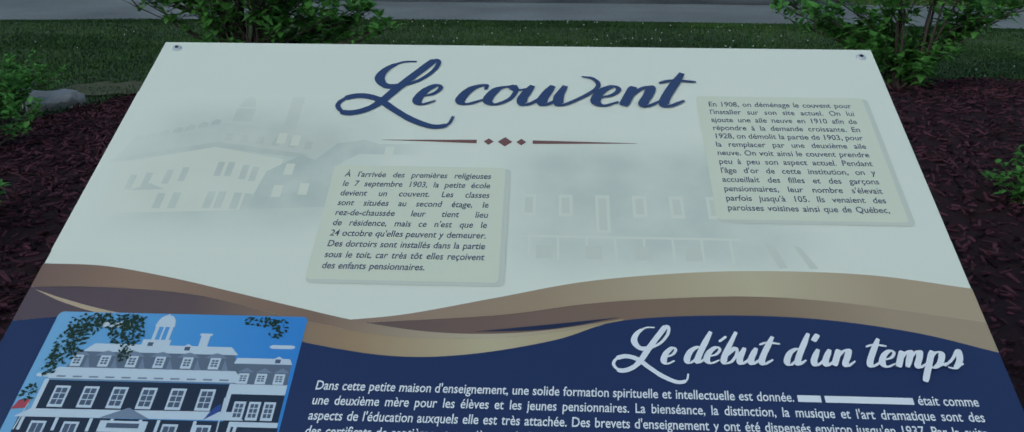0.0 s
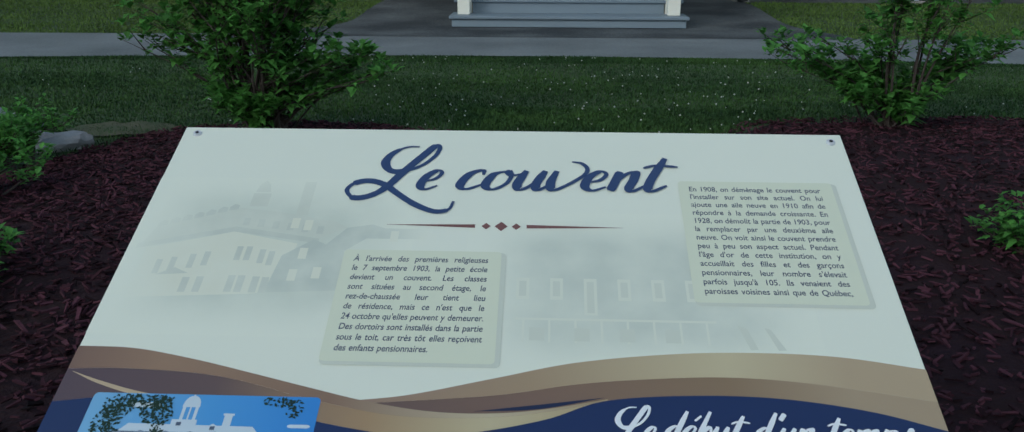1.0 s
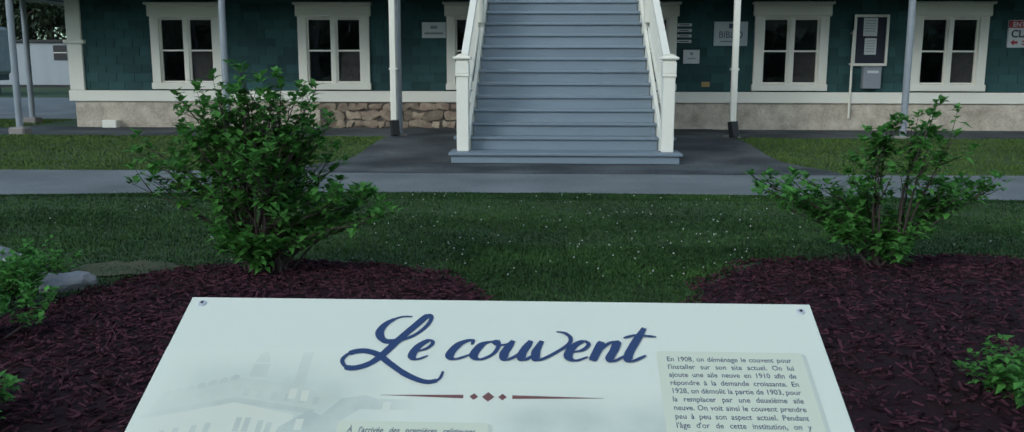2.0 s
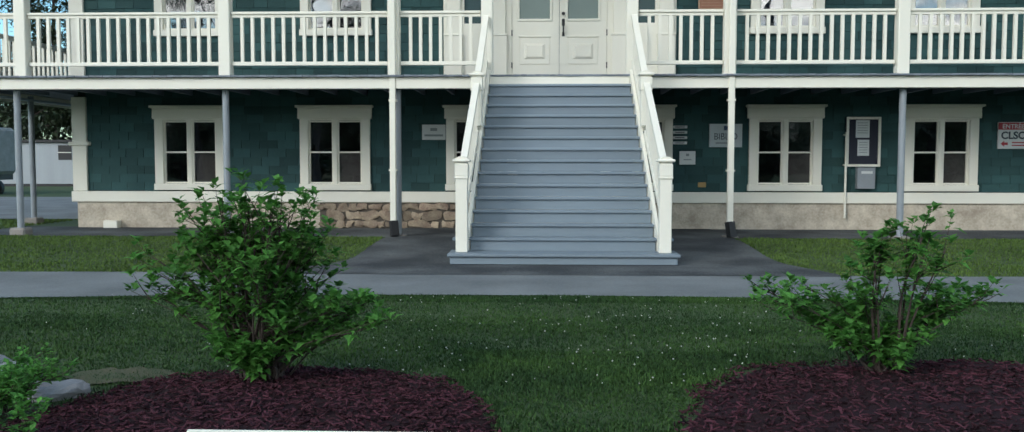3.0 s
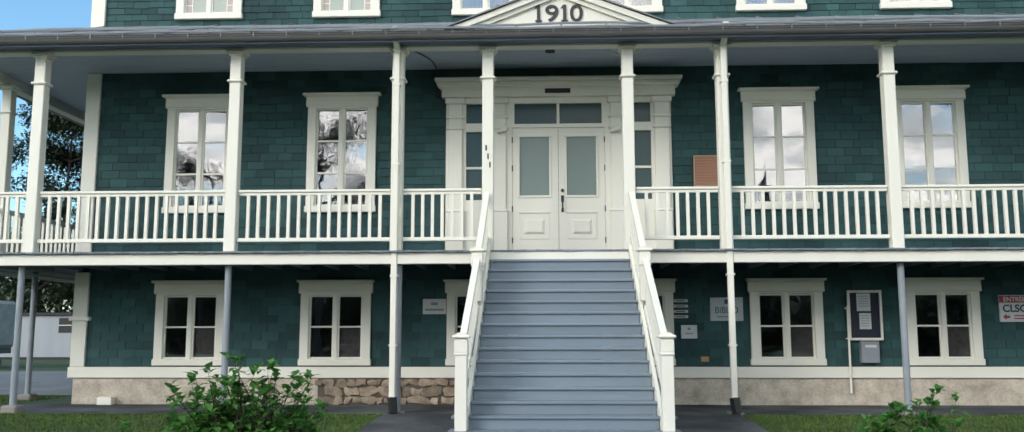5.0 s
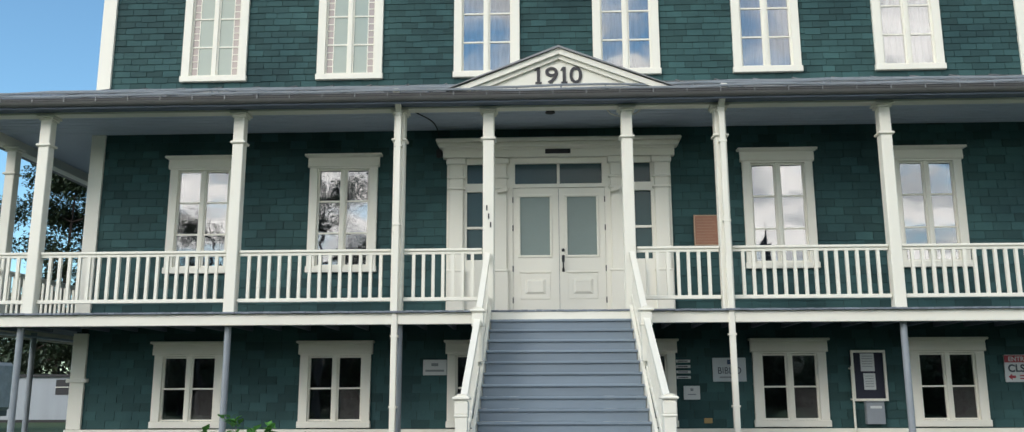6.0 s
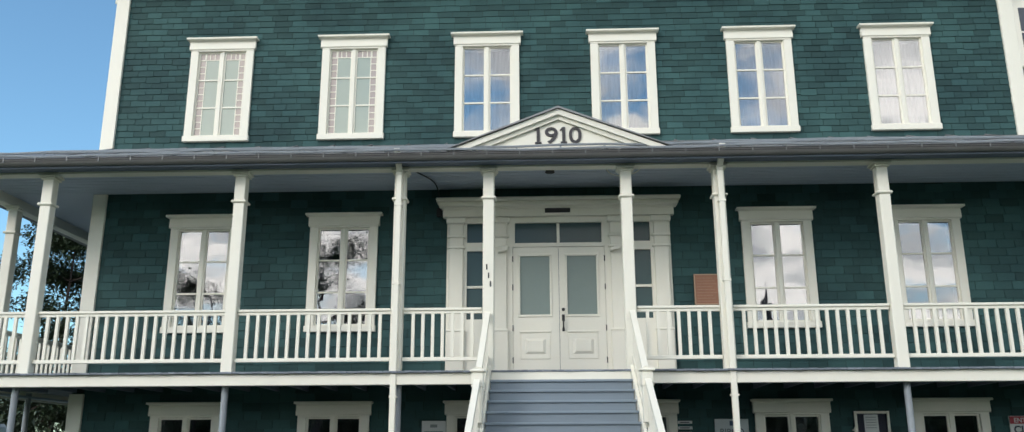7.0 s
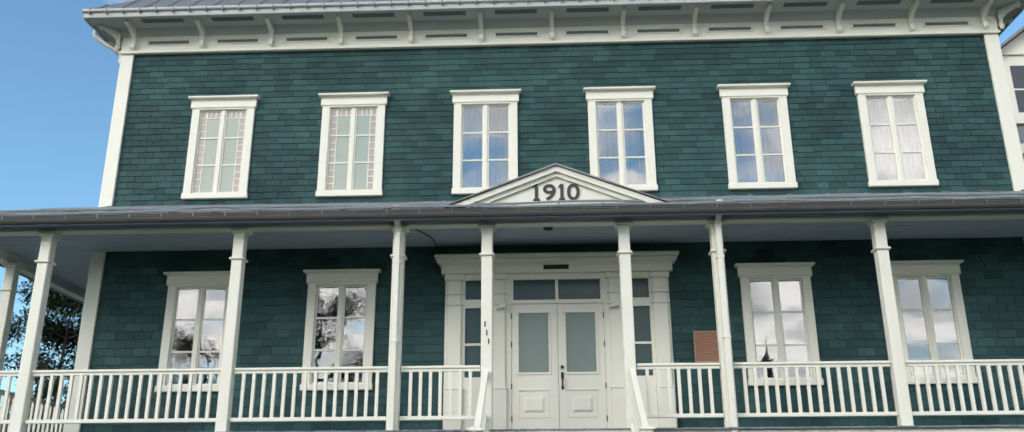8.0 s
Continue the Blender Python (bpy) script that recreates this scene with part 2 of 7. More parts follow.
def curve_through(points, n):
    """n + 1 points of a smooth curve through the given ones."""
    pts = [Vector(p) for p in points]
    pts = [2 * pts[0] - pts[1]] + pts + [2 * pts[-1] - pts[-2]]
    out = []
    segs = len(pts) - 3
    for i in range(n + 1):
        s = min(i / n * segs, segs - 1e-6)
        k = int(s)
        t = s - k
        a, b, c, d = pts[k:k + 4]
        out.append(0.5 * ((2 * b) + (c - a) * t + (2 * a - 5 * b + 4 * c - d) * t * t + (3 * b - a - 3 * c + d) * t ** 3))
    return out


def part(name, bm, material, parent=None, label="", at=None, smooth=False):
    """Links a bmesh as one mesh object, under a thing or a part."""
    me = bpy.data.meshes.new(name)
    bm.to_mesh(me)
    bm.free()
    me.materials.append(material)
    if smooth:
        for p in me.polygons:
            p.use_smooth = True
    ob = new(name, me)
    ob.parent = parent
    if at is not None:
        ob.matrix_basis = at
    if label:
        tagged(ob, label)
    return ob


def thing(name, m, label, category, group="", kind=""):
    ob = new(name)
    ob.empty_display_size = 0.1
    ob.matrix_basis = m
    return tagged(ob, label, category, group, kind)


def structure(name, bm, material, label="", category=""):
    return tagged(part(name, bm, material), label, category, "", "structure")


def B():
    return bmesh.new()


# ---- setting: ground ----
def smooth(a, b, v):
    t = min(1.0, max(0.0, (v - a) / (b - a)))
    return t * t * (3 - 2 * t)


def ground_z(x, y):
    """The height of the plot: level, then a slight rise to the house."""
    return 0.10 * smooth(12.4, 15.2, y)


def sheet(bm, xs, ys, lift=0.0, wave=0.0, inside=None):
    """A grid over the ground, lifted by some millimetres."""
    grid = [[bm.verts.new((x, y, ground_z(x, y) + lift + (wave * noise.noise((x * 0.6, y * 0.6, 3)) if wave else 0))) for x in xs] for y in ys]
    for j in range(len(ys) - 1):
        for i in range(len(xs) - 1):
            if inside is None or inside((xs[i] + xs[i + 1]) / 2, (ys[j] + ys[j + 1]) / 2):
                bm.faces.new((grid[j][i], grid[j][i + 1], grid[j + 1][i + 1], grid[j + 1][i]))


def steps(a, b, d):
    n = max(1, round((b - a) / d))
    return [a + (b - a) * i / n for i in range(n + 1)]


def build_ground():
    bm = B()
    xs = [-1500, -300, -80] + steps(-30, 30, 1.0) + [80, 300, 1500]
    ys = [-1500, -300, -60] + steps(-20, 30, 0.7) + [60, 120, 400, 2500]
    sheet(bm, xs, ys)
    structure("ground", bm, GRASS, "green mown lawn round the building", "lawn")
    # the footpath that crosses in front of the stairs
    bm = B()
    left = [(x, 9.36 - 0.0125 * min(x * x, 60), 11.22 + 0.05 * math.sin(x)) for x in steps(-30, 30, 0.8)]
    lo = [[bm.verts.new((x, a, ground_z(x, a) + z)), bm.verts.new((x, b, ground_z(x, b) + z))] for x, a, b in left for z in (0.012,)]
    for p, q in zip(lo, lo[1:]):
        bm.faces.new((p[0], q[0], q[1], p[1]))
    structure("footpath", bm, PATH_GREY, "grey asphalt footpath across the lawn", "path")
    # the apron round the stairs, flaring where it meets the footpath, and the strip under the porch
    bm = B()
    rows = []
    for y in steps(11.1, 18.2, 0.25):
        flare = (1 - smooth(11.1, 13.6, y)) ** 2
        rows.append((y, -2.78 - 0.75 * flare, 3.42 + 0.45 * flare))
    vs = [[bm.verts.new((a + (b - a) * k / 12, y, ground_z(0, y) + 0.017)) for k in range(13)] for y, a, b in rows]
    for p, q in zip(vs, vs[1:]):
        for k in range(12):
            bm.faces.new((p[k], p[k + 1], q[k + 1], q[k]))
    structure("apron", bm, ASPHALT, "worn asphalt apron round the stairs", "pavement")
    bm = B()
    sheet(bm, steps(-10.9, 16, 1.0), steps(15.75, 18.2, 0.35), 0.008)
    structure("porch_walk", bm, ASPHALT, "asphalt strip under the porch", "pavement")
    bm = B()
    sheet(bm, steps(-40, -10.95, 1.5), steps(20.5, 34, 0.9), 0.02)
    structure("driveway", bm, PATH_GREY, "grey asphalt driveway beside the house", "road")


build_ground()

# ---- setting: the house ----
WALL_Y, WALL_L, WALL_R = 18.0, -9.67, 10.42
DECK_Z = 3.02
W3 = [-7.13, -4.14, -1.15, 1.86, 4.85, 7.84]      # window centres, third storey
W2 = [-7.19, -4.18, 4.91, 7.95]                     # at the porch
W1 = [-7.24, -4.22, -1.21, 1.93, 4.91, 8.0]       # ground storey


def wall_mesh(x0, x1, z0, z1, y0, y1, holes):
    """A wall with openings that go right through it."""
    bm = B()
    xs = sorted({x0, x1, *(h[0] for h in holes), *(h[1] for h in holes)})
    zs = sorted({z0, z1, *(h[2] for h in holes), *(h[3] for h in holes)})
    solid = {}
    for i in range(len(xs) - 1):
        for j in range(len(zs) - 1):
            cx, cz = (xs[i] + xs[i + 1]) / 2, (zs[j] + zs[j + 1]) / 2
            solid[i, j] = not any(h[0] < cx < h[1] and h[2] < cz < h[3] for h in holes)
    vs = {}

    def v(i, j, y):
        if (i, j, y) not in vs:
            vs[i, j, y] = bm.verts.new((xs[i], y, zs[j]))
        return vs[i, j, y]
    for (i, j), s in solid.items():
        if not s:
            continue
        bm.faces.new((v(i, j, y0), v(i + 1, j, y0), v(i + 1, j + 1, y0), v(i, j + 1, y0)))
        bm.faces.new((v(i, j + 1, y1), v(i + 1, j + 1, y1), v(i + 1, j, y1), v(i, j, y1)))
        for di, dj, a, b in ((-1, 0, (i, j), (i, j + 1)), (1, 0, (i + 1, j + 1), (i + 1, j)), (0, -1, (i + 1, j), (i, j)), (0, 1, (i, j + 1), (i + 1, j + 1))):
            if not solid.get((i + di, j + dj), False):
                bm.faces.new((v(*a, y0), v(*b, y0), v(*b, y1), v(*a, y1)))
    bmesh.ops.recalc_face_normals(bm, faces=bm.faces[:])
    return bm


HOLES = [(c - 0.56, c + 0.56, 8.36, 10.40) for c in W3] + [(c - 0.56, c + 0.56, 4.15, 6.26) for c in W2] + [(c - 0.56, c + 0.56, 1.04, 2.28) for c in W1] + [(-1.7, 2.4, DECK_Z, 6.4)]


def build_house_shell():
    structure("wall_front", wall_mesh(WALL_L, WALL_R, 0.64, 12.5, WALL_Y + 0.02, WALL_Y + 0.3, HOLES), SHEATHING, "dark green shingled front wall", "wall")
    bm = B()
    box(bm, WALL_L, WALL_L + 0.3, WALL_Y + 0.3, 32, 0.64, 12.5)
    structure("wall_west", bm, SHEATHING, "dark green side wall", "wall")
    bm = B()
    box(bm, WALL_R - 0.3, WALL_R, WALL_Y + 0.3, 32, 0.64, 12.5)
    structure("wall_east", bm, SHEATHING, "dark green side wall", "wall")
    bm = B()
    box(bm, WALL_L, WALL_R, 32, 32.3, 0.0, 12.5)
    structure("wall_north", bm, SHEATHING, "dark green rear wall", "wall")
    # inner wall and floors, coloured near-black to stand for unlit rooms
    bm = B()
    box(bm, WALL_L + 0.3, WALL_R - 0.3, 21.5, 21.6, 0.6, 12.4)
    structure("wall_inner", bm, ROOM_SHADE, "room wall behind the windows, dimness put in its dark colour", "wall")
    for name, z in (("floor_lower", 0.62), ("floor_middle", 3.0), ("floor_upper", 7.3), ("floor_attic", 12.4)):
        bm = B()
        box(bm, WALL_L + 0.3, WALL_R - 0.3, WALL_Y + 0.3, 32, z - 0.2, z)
        structure(name, bm, ROOM_SHADE, "interior floor, dimness put in its dark colour", "floor")
    bm = B()
    box(bm, WALL_L + 0.04, WALL_R, WALL_Y - 0.02, 32, -0.3, 0.64)
    structure("foundation", bm, CONCRETE, "weathered plastered stone foundation", "foundation")
    bm = B()
    box(bm, WALL_L - 0.06, WALL_R + 0.04, WALL_Y - 0.07, WALL_Y + 0.02, 0.64, 0.86, 0.008)
    structure("base_band", bm, WHITE, "white painted skirting board round the house", "trim")
    for x0, x1 in ((WALL_L - 0.03, WALL_L + 0.27), (WALL_R - 0.28, WALL_R + 0.03)):
        for z0, z1 in ((0.865, 2.80), (3.04, 7.06), (7.9, 11.87)):
            bm = B()
            box(bm, x0, x1, WALL_Y - 0.055, WALL_Y + 0.3, z0, z1, 0.008)
            structure("corner_board", bm, WHITE, "white painted corner board", "trim")
    bm = B()
    box(bm, WALL_L - 0.09, WALL_L + 0.34, WALL_Y - 0.10, WALL_Y + 0.3, 1.80, 1.88, 0.01)
    structure("corner_capital", bm, WHITE, "white moulded capital on the corner board", "trim")


build_house_shell()


def build_cornice():
    """The bracketed wooden cornice under the main roof."""
    y = WALL_Y
    bm = B()
    box(bm, WALL_L - 0.04, WALL_R + 0.04, y - 0.07, y + 0.02, 11.87, 12.46, 0.006)
    box(bm, WALL_L - 0.06, WALL_R + 0.06, y - 0.11, y - 0.065, 11.86, 11.93, 0.01)
    structure("frieze", bm, WHITE, "white panelled frieze under the cornice", "trim")
    # white soffit, its underside shade painted in as grey
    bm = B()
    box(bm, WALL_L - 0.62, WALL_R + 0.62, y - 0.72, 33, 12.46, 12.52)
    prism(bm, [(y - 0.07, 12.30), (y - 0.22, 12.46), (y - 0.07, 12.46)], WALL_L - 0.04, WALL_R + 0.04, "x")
    structure("soffit", bm, EAVE_GREY, "white boarded soffit of the main roof, greyed for shade", "trim")
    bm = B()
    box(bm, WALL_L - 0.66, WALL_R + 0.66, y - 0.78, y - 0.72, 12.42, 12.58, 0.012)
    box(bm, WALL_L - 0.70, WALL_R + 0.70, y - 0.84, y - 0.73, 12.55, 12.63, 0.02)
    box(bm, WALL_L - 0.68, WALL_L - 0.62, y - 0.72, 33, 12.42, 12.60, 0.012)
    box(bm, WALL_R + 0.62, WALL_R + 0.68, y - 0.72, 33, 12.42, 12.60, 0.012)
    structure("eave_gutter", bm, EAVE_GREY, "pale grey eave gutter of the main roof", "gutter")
    # brackets and sunk panels
    n = 13
    xs = [WALL_L + 0.27 + (WALL_R - WALL_L - 0.54) * i / (n - 1) for i in range(n)]
    bm = B()
    pts = [(y - 0.075, 11.98), (y - 0.115, 11.95), (y - 0.15, 11.99), (y - 0.16, 12.06), (y - 0.13, 12.12), (y - 0.15, 12.22), (y - 0.24, 12.30), (y - 0.40, 12.34), (y - 0.46, 12.38), (y - 0.50, 12.35), (y - 0.56, 12.39), (y - 0.56, 12.455), (y - 0.075, 12.455)]
    prism(bm, [(a - y - (0.03 if b < 12.4 else 0.05), b) for a, b in pts], -0.045, 0.045, "x")
    br = tagged(part("bracket", bm, WHITE, None, at=pose(xs[0], y, 0)), "white scroll-sawn wooden cornice bracket", "bracket", "brackets under the cornice")
    for x in xs[1:]:
        copy_thing(br, pose(x, y, 0))
    for x, a in ((WALL_L - 0.02, -45), (WALL_R + 0.02, 45)):
        copy_thing(br, pose(x, y, 0, 0, 0, a))
        for q in (18.35, 19.9, 21.5):
            copy_thing(br, pose(x, q, 0, 0, 0, 2 * a))
    # the white pipe that leads from the gutter back to the corner
    bm = B()
    run = curve_through([(WALL_L - 0.60, y - 0.30, 12.42), (WALL_L - 0.58, y - 0.26, 12.22), (WALL_L - 0.32, y - 0.12, 12.05), (WALL_L - 0.09, y + 0.02, 11.92), (WALL_L - 0.08, y + 0.06, 11.70)], 16)
    for a, b in zip(run, run[1:]):
        rod(bm, a, b, 0.045, sides=10)
    tagged(part("gutter_elbow", bm, WHITE), "white bent gutter pipe under the corner of the eave", "pipe")
    # clips along the gutter
    bm = B()
    for i in range(56):
        x = WALL_L - 0.5 + i * 0.385
        box(bm, x - 0.011, x + 0.011, y - 0.846, y - 0.775, 12.50, 12.638)
    tagged(part("gutter_clips", bm, GUTTER), "dark metal clips along the eave gutter", "gutter clips", "", "stuff")
    # one dark grey for frieze and soffit panels, darker than the trim round them
    recess = mat("panel_dark_grey", (0.15, 0.16, 0.17), 0.7)
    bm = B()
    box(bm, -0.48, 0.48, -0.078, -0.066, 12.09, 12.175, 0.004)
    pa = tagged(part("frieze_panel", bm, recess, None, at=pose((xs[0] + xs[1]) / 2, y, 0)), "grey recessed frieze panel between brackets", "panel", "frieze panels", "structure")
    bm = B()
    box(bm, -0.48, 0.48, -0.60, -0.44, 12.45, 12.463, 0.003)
    pb = tagged(part("soffit_panel", bm, recess, None, at=pose((xs[0] + xs[1]) / 2, y, 0)), "dark grey soffit panel between brackets", "panel", "soffit panels", "structure")
    bm = B()
    for x0, x1, z0, z1 in ((-0.54, 0.54, 12.175, 12.205), (-0.54, 0.54, 12.06, 12.09), (-0.54, -0.48, 12.09, 12.175), (0.48, 0.54, 12.09, 12.175)):
        box(bm, x0, x1, -0.092, -0.066, z0, z1, 0.004)
    part("border", bm, WHITE, pa, "white moulded border")
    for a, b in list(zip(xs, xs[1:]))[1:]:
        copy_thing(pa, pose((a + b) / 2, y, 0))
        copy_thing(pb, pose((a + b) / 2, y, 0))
    # hipped roof
    bm = B()
    x0, x1, yy0, yy1 = WALL_L - 0.72, WALL_R + 0.72, y - 0.83, 33.0
    h, run = 4.2, 4.6
    lo = [bm.verts.new(p) for p in ((x0, yy0, 12.60), (x1, yy0, 12.60), (x1, yy1, 12.60), (x0, yy1, 12.60))]
    hi = [bm.verts.new(p) for p in ((x0 + run, yy0 + run, 12.6 + h), (x1 - run, yy0 + run, 12.6 + h), (x1 - run, yy1 - run, 12.6 + h), (x0 + run, yy1 - run, 12.6 + h))]
    for i in range(4):
        bm.faces.new((lo[i], lo[(i + 1) % 4], hi[(i + 1) % 4], hi[i]))
    bm.faces.new(hi)
    bm.faces.new(lo[::-1])
    structure("main_roof", bm, TIN, "grey tin hipped roof", "roof")
    # standing seams on the front slope
    bm = B()
    for i in range(40):
        x = x0 + 0.4 + (x1 - x0 - 0.8) * i / 39
        d = min(run, x - x0, x1 - x)
        rod(bm, (x, yy0, 12.61), (x, yy0 + d, 12.61 + h * d / run), 0.018, sides=4)
    tagged(part("roof_seam", bm, TIN), "standing seams of the tin roof", "roof seams", "", "stuff")


build_cornice()


# ---- setting: windows ----
def build_window(name, width, z0, z1, rows, cap, label, group, fancy=False, backing=None):
    """A cased double window: casing, cap, sashes, panes; z from its own sill."""
    h = z1 - z0
    w = width / 2
    win = thing(name, pose(0, 0, 0), label, "window", group, "structure")
    t = 0.175
    bm = B()
    box(bm, -w, -w + t, -0.06, 0.02, 0.13, h - 0.30, 0.006)
    box(bm, w - t, w, -0.06, 0.02, 0.13, h - 0.30, 0.006)
    box(bm, -w, w, -0.063, 0.02, h - 0.30, h - 0.07, 0.006)
    part("casing", bm, WHITE, win)
    bm = B()
    box(bm, -w - 0.02, w + 0.02, -0.08, 0.02, 0.0, 0.13, 0.008)
    part("sill", bm, WHITE, win)
    bm = B()
    prism(bm, [(-0.06, h - 0.27), (-0.085, h - 0.255), (-0.085, h - 0.225), (-0.07, h - 0.07), (-0.15, h - 0.02), (-0.15, h), (0.02, h), (0.02, h - 0.27)], -w - 0.035, w + 0.035, "x")
    box(bm, -w - cap, w + cap, -0.17, 0.02, h - 0.045, h + 0.003, 0.008)
    part("cap", bm, WHITE, win)
    gl, gr, g0, g1 = -w + t, w - t, 0.13, h - 0.30
    for s, a, b in ((-1, gl, -0.04), (1, 0.04, gr)):
        bm = B()
        f = 0.034
        box(bm, a, a + f, 0.0, 0.05, g0, g1)
        box(bm, b - f, b, 0.0, 0.05, g0, g1)
        for k in range(rows + 1):
            z = g0 + f * 0.6 + (g1 - g0 - f * 1.2) * k / rows
            box(bm, a + f, b - f, 0.003, 0.047, z - f * 0.5, z + f * 0.5)
        sash = part("sash", bm, WHITE, win)
        for k in range(rows):
            za = g0 + f * 1.1 + (g1 - g0 - f * 1.2) * k / rows
            zb = g0 + f * 0.1 + (g1 - g0 - f * 1.2) * (k + 1) / rows
            bm = B()
            box(bm, a + f, b - f, 0.022, 0.028, za, zb)
            p = part("pane", bm, OPAL if fancy else GLASS, sash)
            p.visible_shadow = False
            if fancy:
                oa, ob_ = (a + f, a + f + 0.12) if s < 0 else (b - f - 0.12, b - f)
                bm = B()
                box(bm, oa, ob_, 0.0195, 0.0255, za, zb)
                part("border_pane", bm, ROSE, sash, "pale rose border glass")
                if k == rows - 1:
                    bm = B()
                    box(bm, *((ob_ + 0.01, b - f) if s < 0 else (a + f, oa - 0.01)), 0.0195, 0.0255, zb - 0.15, zb)
                    part("border_pane", bm, ROSE, sash, "pale rose border glass")
                bm = B()
                m = 0.02
                outer, inner = (a + f, a + f + 0.13) if s < 0 else (b - f - 0.13, b - f)
                edge = inner if s < 0 else outer
                box(bm, edge - m / 2, edge + m / 2, 0.012, 0.02, za, zb)
                for q in range(1, 4):
                    zz = za + (zb - za) * q / 4
                    box(bm, outer, inner, 0.012, 0.02, zz - m / 2, zz + m / 2)
                if k == rows - 1:
                    zz = zb - 0.15
                    box(bm, a + f, b - f, 0.0115, 0.0195, zz - m / 2, zz + m / 2)
                    for q in range(1, 4):
                        xx = a + f + (b - a - 2 * f) * q / 4
                        box(bm, xx - m / 2, xx + m / 2, 0.011, 0.019, zz, zb)
                part("leading", bm, WHITE, sash)
    bm = B()
    box(bm, -0.04, 0.04, -0.03, 0.055, g0, g1, 0.006)
    part("mullion", bm, WHITE, win)
    return win


def curtain(bm, x0, x1, z0, z1, y, folds=9, depth=0.03):
    n = folds * 6
    row = [(x0 + (x1 - x0) * i / n, y + depth * math.sin(i / 6 * 2 * math.pi) + 0.01 * math.sin(i * 0.7)) for i in range(n + 1)]
    lo = [bm.verts.new((x, yy, z0)) for x, yy in row]
    hi = [bm.verts.new((x, yy, z1)) for x, yy in row]
    for i in range(n):
        bm.faces.new((lo[i], lo[i + 1], hi[i + 1], hi[i]))


def build_windows():
    lab3 = "white cased window with six panes below the cornice"
    fancy = build_window("window_leaded", 1.43, 8.24, 10.69, 3, 0.09, "white cased window with leaded coloured border panes", "third storey windows", True)
    fancy.matrix_basis = pose(W3[0], WALL_Y, 8.24)
    copy_thing(fancy, pose(W3[1], WALL_Y, 8.24))
    plain = build_window("window_upper", 1.43, 8.24, 10.69, 3, 0.09, lab3, "third storey windows")
    plain.matrix_basis = pose(W3[2], WALL_Y, 8.24)
    for c in W3[3:]:
        copy_thing(plain, pose(c, WALL_Y, 8.24))
    mid = build_window("window_porch", 1.45, 4.03, 6.55, 3, 0.095, "white cased six-pane window opening on the porch", "porch windows")
    mid.matrix_basis = pose(W2[0], WALL_Y, 4.03)
    for c in W2[1:]:
        copy_thing(mid, pose(c, WALL_Y, 4.03))
    low = build_window("window_ground", 1.45, 0.887, 2.617, 2, 0.065, "white cased four-pane ground-floor window under the porch", "ground-floor windows")
    low.matrix_basis = pose(W1[0], WALL_Y, 0.887)
    for c in W1[1:]:
        copy_thing(low, pose(c, WALL_Y, 0.887))
    # curtains inside
    for k, c in enumerate(W3):
        bm = B()
        curtain(bm, c - 0.62, c + 0.62, 7.3, 10.5, WALL_Y + 0.42)
        if k == 4:
            tagged(part("curtain", bm, BLUE_CURTAIN), "blue curtain hanging behind the upper window", "curtain", "curtains upstairs")
        else:
            tagged(part("curtain", bm, CURTAIN), "pale sheer curtain hanging behind the window", "curtain", "curtains upstairs")
    screen = mat("insect_screen", (0.13, 0.125, 0.125), 0.8)
    for c in W2:
        bm = B()
        box(bm, c + 0.06, c + 0.55, WALL_Y + 0.06, WALL_Y + 0.075, 4.86, 5.54, 0.004)
        tagged(part("window_screen", bm, screen), "grey insect screen behind the middle pane", "screen", "window screens")
    for c in W1[:2] + W1[4:]:
        bm = B()
        box(bm, c + 0.06, c + 0.55, WALL_Y + 0.06, WALL_Y + 0.075, 1.03, 1.66, 0.004)
        tagged(part("window_screen", bm, screen), "grey insect screen behind the lower pane", "screen", "window screens")


build_windows()


# ---- setting: entrance ----
EC = 0.36


